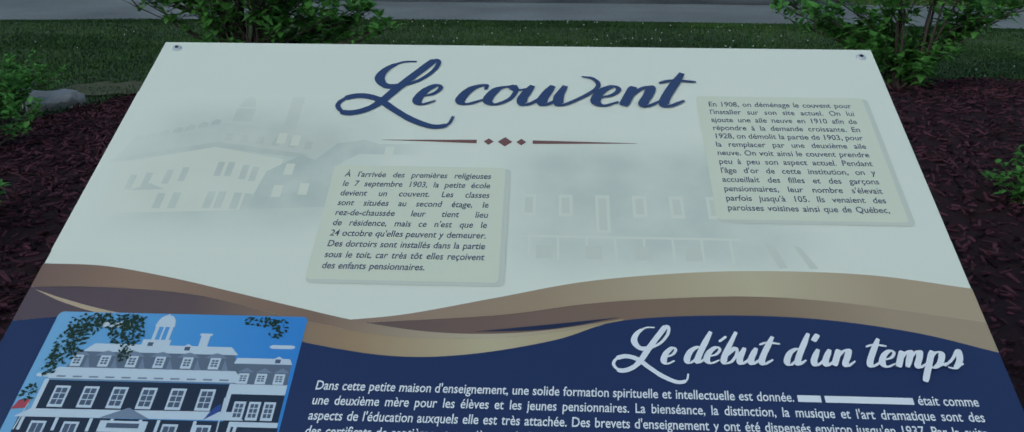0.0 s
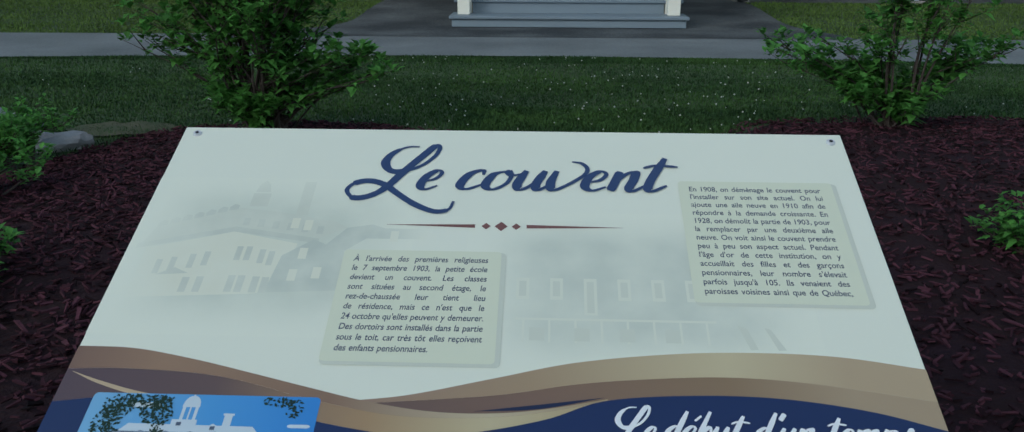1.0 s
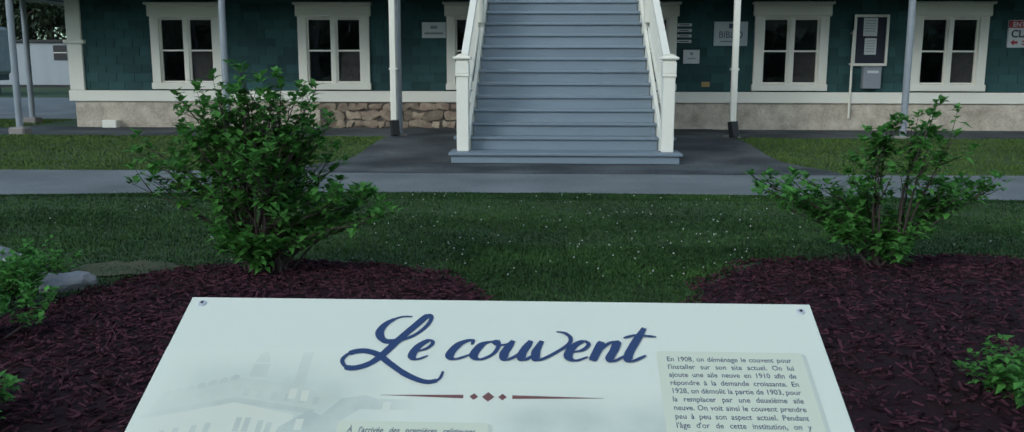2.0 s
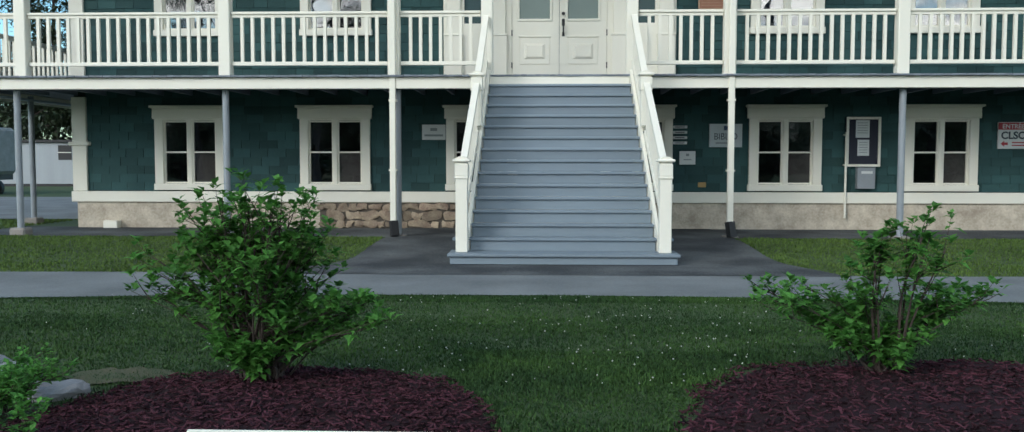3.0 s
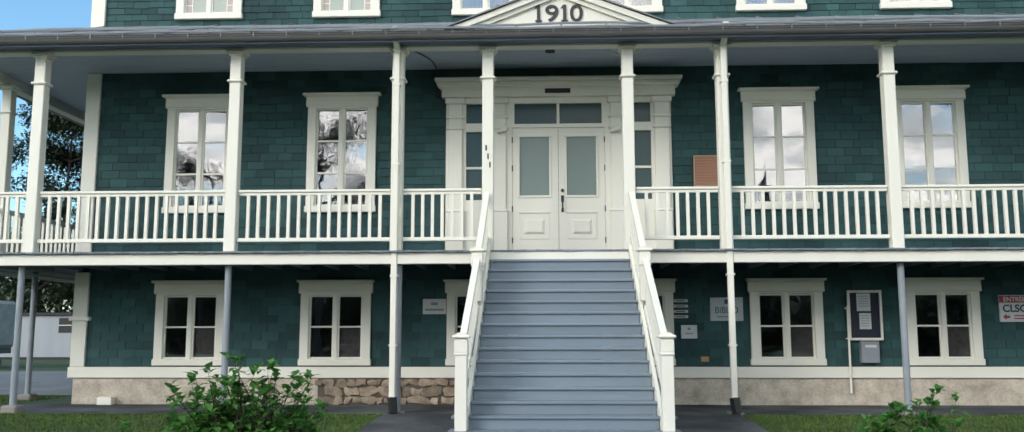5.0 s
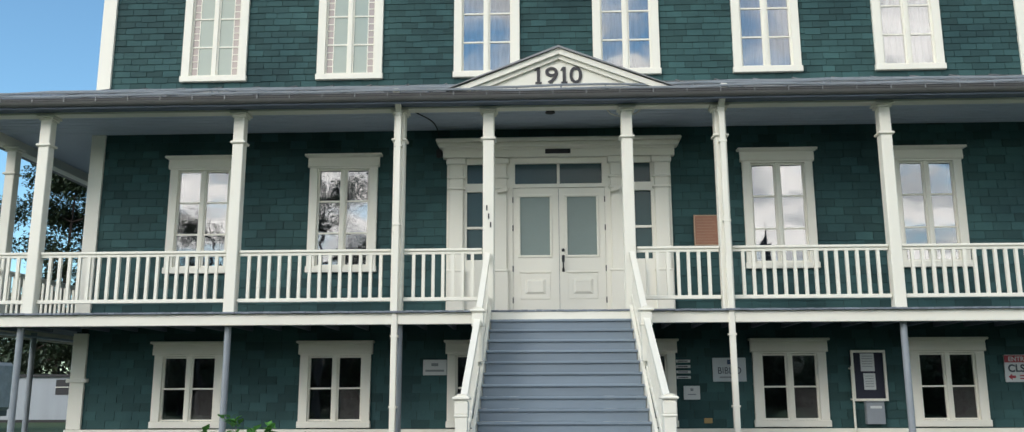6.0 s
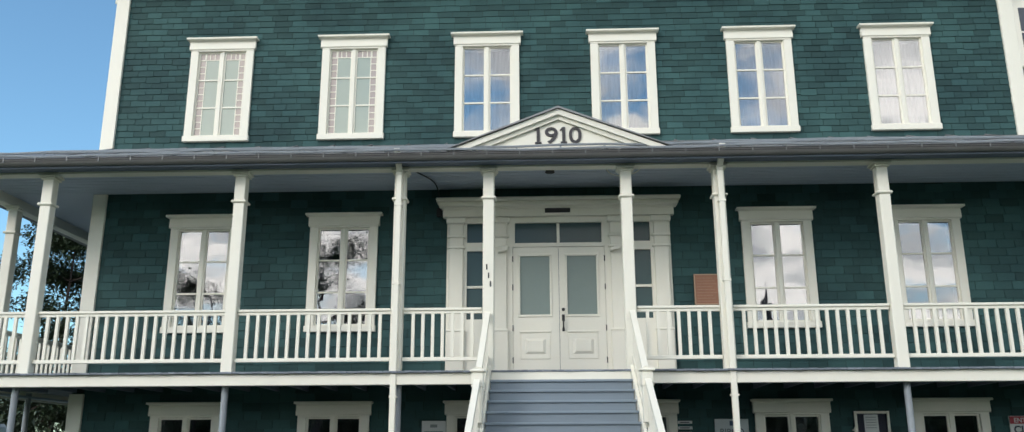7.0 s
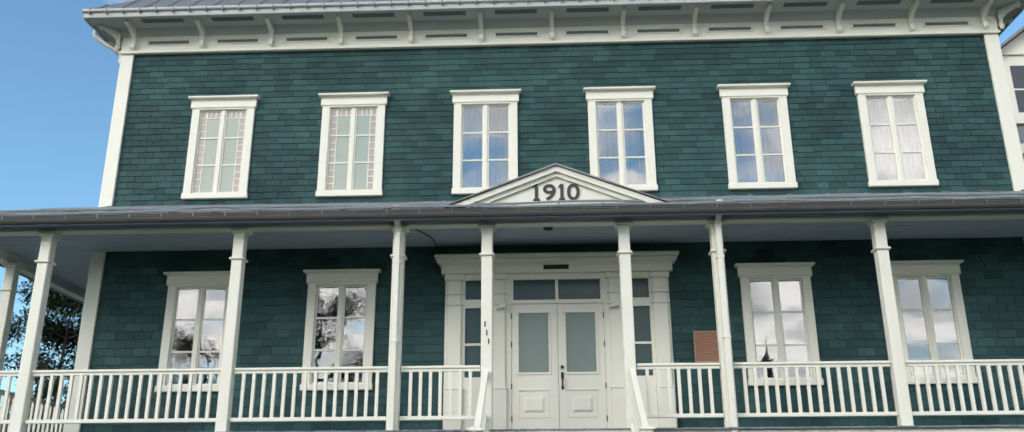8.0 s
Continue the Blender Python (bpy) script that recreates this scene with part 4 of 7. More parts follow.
def gradient(name, stops, rough=0.36):
    """A printed colour that changes along the panel's width."""
    m = bpy.data.materials.new(name)
    m.use_nodes = True
    nt = m.node_tree
    b = nt.nodes["Principled BSDF"]
    b.inputs["Roughness"].default_value = rough
    co = nt.nodes.new("ShaderNodeTexCoord")
    sp = nt.nodes.new("ShaderNodeSeparateXYZ")
    rp = nt.nodes.new("ShaderNodeValToRGB")
    e = rp.color_ramp.elements
    while len(e) < len(stops):
        e.new(0.5)
    for k, (p, c) in enumerate(stops):
        e[k].position, e[k].color = p, (*c, 1)
    nt.links.new(co.outputs["Object"], sp.inputs[0])
    nt.links.new(sp.outputs[0], rp.inputs[0])
    nt.links.new(rp.outputs[0], b.inputs["Base Color"])
    return m


def ghost(name, u0, u1, v0, v1, color):
    """A faded print that melts into the panel's ground colour at its borders."""
    m = bpy.data.materials.new(name)
    m.use_nodes = True
    nt = m.node_tree
    b = nt.nodes["Principled BSDF"]
    b.inputs["Roughness"].default_value = 0.36
    co = nt.nodes.new("ShaderNodeTexCoord")
    sp = nt.nodes.new("ShaderNodeSeparateXYZ")
    nt.links.new(co.outputs["Object"], sp.inputs[0])
    last = None
    for axis, a, c in ((0, u0, u1), (1, -v1, -v0)):
        d = (c - a) * 0.30
        for lo, hi in ((a, a + d), (c, c - d)):
            mr = nt.nodes.new("ShaderNodeMapRange")
            mr.interpolation_type = "SMOOTHSTEP"
            mr.inputs[1].default_value, mr.inputs[2].default_value = min(lo, hi), max(lo, hi)
            mr.inputs[3].default_value, mr.inputs[4].default_value = (0, 1) if lo < hi else (1, 0)
            nt.links.new(sp.outputs[axis], mr.inputs[0])
            if last is None:
                last = mr.outputs[0]
            else:
                mu = nt.nodes.new("ShaderNodeMath")
                mu.operation = "MULTIPLY"
                nt.links.new(last, mu.inputs[0])
                nt.links.new(mr.outputs[0], mu.inputs[1])
                last = mu.outputs[0]
    nz = nt.nodes.new("ShaderNodeTexNoise")
    nz.inputs["Scale"].default_value = 14
    nz.inputs["Detail"].default_value = 6
    nt.links.new(co.outputs["Object"], nz.inputs["Vector"])
    mu = nt.nodes.new("ShaderNodeMath")
    mu.operation = "MULTIPLY"
    nt.links.new(last, mu.inputs[0])
    nt.links.new(nz.outputs[0], mu.inputs[1])
    mu2 = nt.nodes.new("ShaderNodeMath")
    mu2.operation = "MULTIPLY"
    mu2.use_clamp = True
    nt.links.new(mu.outputs[0], mu2.inputs[0])
    mu2.inputs[1].default_value = 1.7
    mx = nt.nodes.new("ShaderNodeMix")
    mx.data_type = "RGBA"
    mx.inputs[6].default_value = (0.755, 0.77, 0.645, 1)
    mx.inputs[7].default_value = (*color, 1)
    nt.links.new(mu2.outputs[0], mx.inputs[0])
    nt.links.new(mx.outputs[2], b.inputs["Base Color"])
    return m


def value_on(points, u):
    line = curve_through(points, 120)
    for p, q in zip(line, line[1:]):
        if p.x <= u <= q.x:
            return p.y + (q.y - p.y) * (u - p.x) / max(1e-9, q.x - p.x)
    return line[0].y if u < line[0].x else line[-1].y


def strip(bm, u0, u1, top, bottom, z, n=60):
    """A printed band between two curves given as (u, v) points or one v."""
    rows = []
    for i in range(n + 1):
        u = u0 + (u1 - u0) * i / n
        a = top if isinstance(top, float) else value_on(top, u)
        b = bottom if isinstance(bottom, float) else value_on(bottom, u)
        b = max(a + 1e-5, b)
        rows.append((bm.verts.new((u, -a, z)), bm.verts.new((u, -b, z))))
    for p, q in zip(rows, rows[1:]):
        bm.faces.new((p[1], q[1], q[0], p[0]))


def poly(bm, pts, z):
    bm.faces.new([bm.verts.new((u, -v, z)) for u, v in pts])


def rect(bm, u0, u1, v0, v1, z):
    poly(bm, [(u0, v1), (u1, v1), (u1, v0), (u0, v0)], z)


def card(bm, u0, u1, v0, v1, r, z):
    pts = []
    for cx, cy, a in ((u1 - r, v0 + r, 0), (u0 + r, v0 + r, 90), (u0 + r, v1 - r, 180), (u1 - r, v1 - r, 270)):
        for k in range(5):
            t = radians(a + k * 22.5)
            pts.append((cx + r * math.cos(t), cy - r * math.sin(t)))
    poly(bm, pts, z)


def word_mesh(word, size):
    cu = bpy.data.curves.new("word", "FONT")
    cu.body, cu.size, cu.resolution_u, cu.offset = word, size, 3, size * 0.012
    ob = new("word", cu)
    bpy.context.view_layer.update()
    me = bpy.data.meshes.new_from_object(ob.evaluated_get(bpy.context.evaluated_depsgraph_get()))
    bpy.data.objects.remove(ob)
    return me


def paragraph(name, lines, u0, u1, v0, dv, size, z, material, parent, shear=0.0):
    """Justified lines of printed words; a word of hashes becomes a plain bar."""
    bm = B()
    fits = []
    for line in lines[:-1]:
        wide = 0.0
        for w in line.split():
            if set(w) == {"#"}:
                wide += len(w) * size * 0.5
            else:
                me = word_mesh(w, size)
                wide += max(v.co.x for v in me.vertices)
                bpy.data.meshes.remove(me)
        fits.append((u1 - u0 - (len(line.split()) - 1) * 0.24 * size) / wide)
    squeeze = min(fits)
    for k, line in enumerate(lines):
        words = line.split()
        made = []
        for w in words:
            if set(w) == {"#"}:
                made.append((None, len(w) * size * 0.5 * squeeze))
            else:
                me = word_mesh(w, size)
                made.append((me, max(v.co.x for v in me.vertices) * squeeze))
        total = sum(w for _, w in made)
        gap = (u1 - u0 - total) / max(1, len(made) - 1)
        if k == len(lines) - 1 and gap > size * 0.5:
            gap = size * 0.27
        x = u0
        for me, w in made:
            if me is None:
                rect(bm, x, x + w, v0 + k * dv - size * 0.5, v0 + k * dv, z)
            else:
                start = len(bm.verts)
                bm.from_mesh(me)
                bm.verts.ensure_lookup_table()
                for v in bm.verts[start:]:
                    v.co = Vector((x + v.co.x * squeeze + shear * v.co.y, v.co.y - (v0 + k * dv), z))
                bpy.data.meshes.remove(me)
            x += w + gap
    return part(name, bm, material, parent)


# brush-script letters: strokes through a few points, the x-height being 1
SCRIPT = {
    "L": (0.60, [[(0.41, 2.29), (-0.05, 2.25), (-0.51, 1.89), (-0.70, 1.38), (-0.45, 0.95), (0.01, 0.95), (0.58, 1.24), (1.01, 1.78), (1.14, 2.25), (0.99, 2.36), (0.58, 1.78), (0.05, 0.98), (-0.51, 0.07), (-0.99, -0.36), (-1.52, -0.47), (-1.81, -0.11), (-1.62, 0.25), (-1.14, 0.40), (-0.58, 0.22), (-0.05, -0.25), (0.58, -0.76), (1.27, -1.09), (1.73, -0.98), (1.87, -0.58)]]),
    "e": (0.82, [[(0.05, 0.38), (0.45, 0.55), (0.55, 0.85), (0.34, 1.0), (0.1, 0.7), (0.1, 0.22), (0.38, 0.0), (0.72, 0.2)]]),
    "c": (0.76, [[(0.6, 0.75), (0.5, 1.0), (0.18, 0.78), (0.1, 0.22), (0.36, 0.0), (0.8, 0.3)]]),
    "o": (0.92, [[(0.5, 0.98), (0.14, 0.78), (0.08, 0.22), (0.36, 0.0), (0.66, 0.3), (0.66, 0.8), (0.48, 0.98), (0.7, 0.75), (1.0, 0.85)]]),
    "u": (1.02, [[(0.12, 1.0), (0.07, 0.3), (0.26, 0.0), (0.55, 0.35), (0.68, 1.0)], [(0.68, 1.0), (0.62, 0.3), (0.78, 0.0), (1.06, 0.3)]]),
    "v": (0.95, [[(0.0, 1.0), (0.0, 0.4), (0.18, 0.0), (0.5, 0.25), (0.86, 0.8), (0.85, 1.15), (0.6, 1.42), (0.3, 1.5)]]),
    "n": (0.98, [[(0.1, 1.0), (0.08, 0.0)], [(0.08, 0.25), (0.3, 0.85), (0.55, 0.98), (0.6, 0.6), (0.58, 0.15), (0.74, 0.0), (1.02, 0.3)]]),
    "t": (0.62, [[(0.26, 1.75), (0.12, 0.4), (0.28, 0.0), (0.66, 0.3)], [(-0.25, 1.2), (0.1, 1.35), (0.75, 1.28)]]),
    "d": (0.95, [[(0.6, 0.8), (0.4, 1.0), (0.12, 0.72), (0.1, 0.2), (0.34, 0.0), (0.6, 0.4)], [(0.72, 2.0), (0.6, 0.5), (0.7, 0.03), (1.0, 0.3)]]),
    "b": (0.78, [[(0.2, 2.0), (0.08, 0.5), (0.2, 0.03), (0.5, 0.12), (0.62, 0.6), (0.46, 0.98), (0.16, 0.5)]]),
    "m": (1.4, [[(0.1, 1.0), (0.08, 0.0)], [(0.08, 0.25), (0.28, 0.85), (0.48, 0.98), (0.52, 0.6), (0.5, 0.0)], [(0.5, 0.25), (0.7, 0.85), (0.92, 0.98), (0.98, 0.6), (0.96, 0.15), (1.12, 0.0), (1.42, 0.3)]]),
    "p": (0.9, [[(0.12, 1.05), (0.06, -0.85)], [(0.08, 0.3), (0.3, 0.92), (0.6, 0.85), (0.6, 0.3), (0.36, 0.0), (0.12, 0.15)], [(0.4, 0.02), (0.95, 0.3)]]),
    "s": (0.7, [[(-0.05, 0.1), (0.25, 0.55), (0.42, 1.1), (0.6, 0.55), (0.46, 0.02), (0.1, 0.05)], [(0.46, 0.02), (0.8, 0.3)]]),
    "'": (0.35, [[(0.25, 1.95), (0.12, 1.5)]]),
    "/": (0.0, [[(-0.45, 1.35), (-0.2, 1.7)]]),
    " ": (0.62, []),
}


def script(bm, text, u, v, size, z, shear=0.32, pen=0.20, wide=1.0):
    """Writes text in brush strokes, thick going down and thin going up; the slash is an acute accent on the letter before it."""
    k = 0
    for ch in text:
        adv, strokes = SCRIPT[ch]
        for st in strokes:
            slant = 0.0 if ch == "L" else shear
            line = curve_through([(x * wide + slant * y, y, 0) for x, y in st], 9 * len(st))
            prev = None
            for i, p in enumerate(line):
                d = (line[min(i + 1, len(line) - 1)] - line[max(i - 1, 0)]).normalized()
                w = pen * (0.30 + 0.70 * min(1.0, abs(d.y) ** 1.3 if d.y < 0 else 0.25 * abs(d.y)))
                if ch == "L" and abs(d.x) > 0.8:
                    w = pen * (0.75 if p.y < 1.0 else 0.42)
                w *= 0.55 + 0.45 * min(1.0, 7 * min(i + 0.6, len(line) - i) / len(line))
                nrm = Vector((-d.y, d.x, 0)) * w / 2
                pair = []
                for q in (p + nrm, p - nrm):
                    pair.append(bm.verts.new((u + q.x * size, -(v - q.y * size), z + k * 2e-6)))
                if prev:
                    bm.faces.new((prev[1], pair[1], pair[0], prev[0]))
                prev = pair
                k += 1
        u += adv * size * wide
    return u


def prints(name, bm, material, parent):
    """Each printed patch as a part of its own."""
    for f in bm.faces:
        one = B()
        one.faces.new([one.verts.new(v.co) for v in f.verts])
        part(name, one, material, parent)
    bm.free()


def build_panel():
    W, H = 1.10, 0.80
    pan = thing("information_panel", pose(-0.572, 1.227, 0.967, 25.7, 0, -0.17), "white slanted information panel with printed text and pictures", "sign")
    bm = B()
    box(bm, 0, W, -H, 0, -0.012, 0.0, 0.001)
    part("board", bm, BOARD, pan)
    Z = 0.0002
    # faded pictures of the old buildings
    bm = B()
    rect(bm, 0.0, 0.42, 0.13, 0.45, Z)
    part("faded_print", bm, ghost("faded_left", 0.0, 0.42, 0.13, 0.45, (0.60, 0.63, 0.53)), pan, "faded grey picture of an old building")
    bm = B()
    rect(bm, 0.50, 0.98, 0.20, 0.50, Z)
    part("faded_print", bm, ghost("faded_right", 0.50, 0.98, 0.20, 0.50, (0.585, 0.615, 0.525)), pan, "faded grey picture of an old building")
    g1, g2, g3 = flat("print_pale_grey", (0.625, 0.645, 0.54)), flat("print_mid_grey", (0.56, 0.585, 0.495)), flat("print_pale", (0.70, 0.715, 0.595))
    worn = lambda name, tone: ghost(name, -0.02, 0.46, 0.10, 0.44, tone)
    roof_tone, eave_tone, wall_tone, barn_tone = worn("faded_roof", (0.60, 0.62, 0.52)), worn("faded_eave", (0.545, 0.57, 0.485)), worn("faded_wall", (0.70, 0.70, 0.565)), worn("faded_barn", (0.51, 0.545, 0.47))
    bm = B()
    poly(bm, [(0.018, 0.279), (0.15, 0.240), (0.28, 0.263), (0.318, 0.240), (0.30, 0.228), (0.21, 0.208), (0.15, 0.200), (0.125, 0.205), (0.03, 0.243)], 1.6 * Z)
    rect(bm, 0.234, 0.252, 0.138, 0.215, 1.6 * Z)
    rect(bm, 0.158, 0.186, 0.166, 0.196, 1.6 * Z)
    poly(bm, [(0.160, 0.163), (0.184, 0.163), (0.180, 0.145), (0.172, 0.136), (0.164, 0.145)], 1.6 * Z)
    part("roof_print", bm, roof_tone, pan)
    bm = B()
    poly(bm, [(0.03, 0.385), (0.20, 0.375), (0.235, 0.37), (0.25, 0.275), (0.15, 0.252), (0.028, 0.289)], 1.6 * Z)
    part("wall_print", bm, wall_tone, pan)
    bm = B()
    poly(bm, [(0.0125, 0.290), (0.15, 0.252), (0.28, 0.274), (0.28, 0.264), (0.15, 0.241), (0.0115, 0.280)], 2 * Z)
    for i in range(7):
        u = 0.03 + i * 0.0165
        poly(bm, [(u, 0.244 - i * 0.0062), (u + 0.014, 0.240 - i * 0.0062), (u + 0.014, 0.231 - i * 0.0062), (u + 0.006, 0.229 - i * 0.0062), (u, 0.236 - i * 0.0062)], 2 * Z)
    part("eave_print", bm, eave_tone, pan)
    bm = B()
    poly(bm, [(0.222, 0.372), (0.322, 0.366), (0.322, 0.290), (0.272, 0.266), (0.232, 0.300)], 2.2 * Z)
    poly(bm, [(0.285, 0.286), (0.322, 0.288), (0.35, 0.262), (0.44, 0.262), (0.44, 0.240), (0.375, 0.240), (0.355, 0.232), (0.318, 0.240)], 1.4 * Z)
    part("barn_print", bm, barn_tone, pan)
    bm = B()
    for i, u in enumerate((0.052, 0.072, 0.098, 0.118, 0.163, 0.177, 0.198, 0.212)):
        lift = abs(u - 0.17) * 0.26
        rect(bm, u, u + 0.009, 0.281 + lift, 0.309 + lift, 2.6 * Z)
        if u > 0.09:
            rect(bm, u + 0.002, u + 0.0125, 0.340 + lift * 0.3, 0.372 + lift * 0.1, 2.6 * Z)
    poly(bm, [(0.058, 0.342), (0.105, 0.338), (0.083, 0.327)], 2.6 * Z)
    for i in range(6):
        u = 0.158 + i * 0.023
        rect(bm, u, u + 0.010, 0.222 + i * 0.0032, 0.238 + i * 0.0032, 2.6 * Z)
    prints("window_print", bm, eave_tone, pan)
    bm = B()
    for u, v in ((0.256, 0.284), (0.249, 0.327), (0.283, 0.322), (0.252, 0.225), (0.232, 0.221), (0.385, 0.246)):
        rect(bm, u, u + 0.012, v, v + 0.022, 3 * Z)
    prints("window_print", bm, wall_tone, pan)
    bm = B()
    for i in range(6):
        u = 0.575 + i * 0.047
        rect(bm, u, u + 0.018, 0.335, 0.375 if i != 2 else 0.402, 2 * Z)
    rect(bm, 0.575, 0.845, 0.408, 0.412, 2 * Z)
    for i in range(8):
        u = 0.585 + i * 0.035
        rect(bm, u, u + 0.003, 0.412, 0.45, 2 * Z)
    prints("veranda_print", bm, g3, pan)
    bm = B()
    for i in range(6):
        u = 0.579 + i * 0.047
        rect(bm, u, u + 0.010, 0.341, 0.369 if i != 2 else 0.398, 2.6 * Z)
    for i in range(4):
        rect(bm, 0.595 + i * 0.06, 0.615 + i * 0.06, 0.425, 0.447, 2.6 * Z)
    poly(bm, [(0.872, 0.415), (0.884, 0.42), (0.894, 0.455), (0.884, 0.456)], 2.6 * Z)
    poly(bm, [(0.907, 0.418), (0.915, 0.421), (0.93, 0.455), (0.92, 0.456)], 2.6 * Z)
    prints("window_print", bm, g1, pan)

    # sweeping bands and the dark blue field
    R1 = [(0.38, 0.548), (0.45, 0.537), (0.551, 0.510), (0.657, 0.482), (0.781, 0.465), (0.889, 0.460), (0.995, 0.464), (1.10, 0.481)]
    R2 = [(0.38, 0.553), (0.55, 0.536), (0.65, 0.517), (0.731, 0.507), (0.845, 0.500), (0.954, 0.507), (1.10, 0.530)]
    N = [(0.0, 0.560), (0.08, 0.549), (0.162, 0.546), (0.25, 0.556), (0.344, 0.581), (0.441, 0.596), (0.526, 0.591), (0.619, 0.569), (0.692, 0.540), (0.803, 0.529), (0.913, 0.531), (1.017, 0.547), (1.10, 0.572)]
    T1 = [(0.0, 0.472), (0.076, 0.474), (0.161, 0.490), (0.245, 0.511), (0.326, 0.532), (0.40, 0.550), (0.48, 0.562), (0.56, 0.562), (0.63, 0.552), (0.70, 0.536)]
    L2 = [(0.0, 0.509), (0.080, 0.507), (0.200, 0.516), (0.330, 0.549), (0.437, 0.569), (0.553, 0.568), (0.64, 0.554), (0.70, 0.536)]
    bands = (
        ("field", 0.0, W, N, H, 2 * Z, flat("print_navy", (0.014, 0.029, 0.098), 0.4)),
        ("dark_band", 0.38, W, R2, N, 1.6 * Z, gradient("print_brown_right", [(0.38, (0.13, 0.085, 0.075)), (0.6, (0.20, 0.125, 0.09)), (0.85, (0.25, 0.17, 0.10)), (1.0, (0.37, 0.28, 0.18))])),
        ("gold_band", 0.38, W, R1, R2, 2 * Z, gradient("print_gold_right", [(0.38, (0.30, 0.20, 0.14)), (0.6, (0.36, 0.26, 0.16)), (0.85, (0.54, 0.46, 0.29)), (1.0, (0.43, 0.33, 0.21))])),
        ("dark_band", 0.0, 0.36, L2, N, 2.6 * Z, gradient("print_umber", [(0.0, (0.10, 0.066, 0.075)), (0.2, (0.13, 0.085, 0.08)), (0.36, (0.2, 0.13, 0.09))])),
        ("gold_band", 0.20, 0.695, L2, N, 3 * Z, gradient("print_gold_low", [(0.2, (0.13, 0.085, 0.08)), (0.4, (0.36, 0.24, 0.13)), (0.55, (0.52, 0.44, 0.27)), (0.69, (0.42, 0.32, 0.18))])),
        ("bronze_band", 0.0, 0.70, T1, L2, 3.6 * Z, gradient("print_bronze", [(0.0, (0.20, 0.12, 0.085)), (0.12, (0.30, 0.19, 0.12)), (0.35, (0.24, 0.15, 0.10)), (0.55, (0.50, 0.42, 0.28)), (0.69, (0.35, 0.26, 0.15))])),
    )
    for name, a, b, top, bottom, z, m in bands:
        bm = B()
        strip(bm, a, b, top, bottom, z, 70)
        part(name, bm, m, pan)
    bm = B()
    strip(bm, 0.008, 0.19, [(0.008, 0.513), (0.05, 0.527), (0.11, 0.543), (0.19, 0.556)], [(0.008, 0.5135), (0.05, 0.532), (0.11, 0.549), (0.19, 0.5565)], 3.2 * Z, 30)
    part("gold_streak", bm, flat("print_gold", (0.50, 0.38, 0.24)), pan)

    bm = B()
    strip(bm, 0.53, 0.69, [(0.53, 0.5600), (0.61, 0.5480), (0.69, 0.5355)], [(0.53, 0.5602), (0.61, 0.5545), (0.69, 0.5360)], 4 * Z, 24)
    part("dark_sliver", bm, flat("print_navy_sliver", (0.014, 0.022, 0.060), 0.4), pan)

    # photograph of the house
    bm = B()
    card(bm, 0.05, 0.338, 0.545, 0.82, 0.006, 4 * Z)
    for v in bm.verts:
        v.co.y = max(v.co.y, -H)
    photo = part("photograph", bm, gradient("photo_sky", [(0.05, (0.20, 0.42, 0.64)), (0.2, (0.09, 0.31, 0.64)), (0.34, (0.05, 0.23, 0.60))]), pan, "colour photograph of the house under a blue sky")
    ph_white, ph_navy, ph_grey, ph_leaf = flat("photo_white", (0.56, 0.64, 0.70)), flat("photo_slate", (0.014, 0.024, 0.05)), flat("photo_roof", (0.12, 0.155, 0.21)), flat("photo_leaf", (0.014, 0.036, 0.018))
    ph_dusk, ph_red = flat("photo_shade", (0.19, 0.24, 0.32)), flat("photo_flag_red", (0.42, 0.06, 0.08))
    bm = B()
    poly(bm, [(0.084, 0.628), (0.279, 0.628), (0.268, 0.600), (0.098, 0.600)], 5 * Z)
    poly(bm, [(0.276, 0.640), (0.334, 0.640), (0.333, 0.611), (0.272, 0.611)], 5 * Z)
    part("roof_print", bm, ph_grey, photo)
    bm = B()
    # upper roof, flared eave and cornices
    poly(bm, [(0.098, 0.600), (0.272, 0.6005), (0.262, 0.590), (0.108, 0.589)], 5.2 * Z)
    poly(bm, [(0.075, 0.6295), (0.2825, 0.6295), (0.274, 0.6215), (0.079, 0.6215)], 5.2 * Z)
    rect(bm, 0.0735, 0.280, 0.6295, 0.6375, 5.3 * Z)
    poly(bm, [(0.270, 0.6115), (0.334, 0.6115), (0.330, 0.604), (0.272, 0.604)], 5.1 * Z)
    rect(bm, 0.277, 0.3345, 0.638, 0.6505, 5.1 * Z)
    # belfry with its dome, chimneys
    rect(bm, 0.160, 0.1915, 0.582, 0.590, 5.2 * Z)
    rect(bm, 0.1685, 0.1725, 0.562, 0.583, 5.2 * Z)
    rect(bm, 0.1775, 0.1795, 0.562, 0.583, 5.2 * Z)
    rect(bm, 0.1845, 0.1885, 0.562, 0.583, 5.2 * Z)
    rect(bm, 0.1675, 0.1895, 0.560, 0.564, 5.3 * Z)
    poly(bm, [(0.1785 + 0.0105 * math.cos(k * 0.3142), 0.560 - 0.013 * math.sin(k * 0.3142)) for k in range(11)], 5.4 * Z)
    rect(bm, 0.1775, 0.1795, 0.5455, 0.549, 5.4 * Z)
    rect(bm, 0.224, 0.234, 0.574, 0.590, 5.2 * Z)
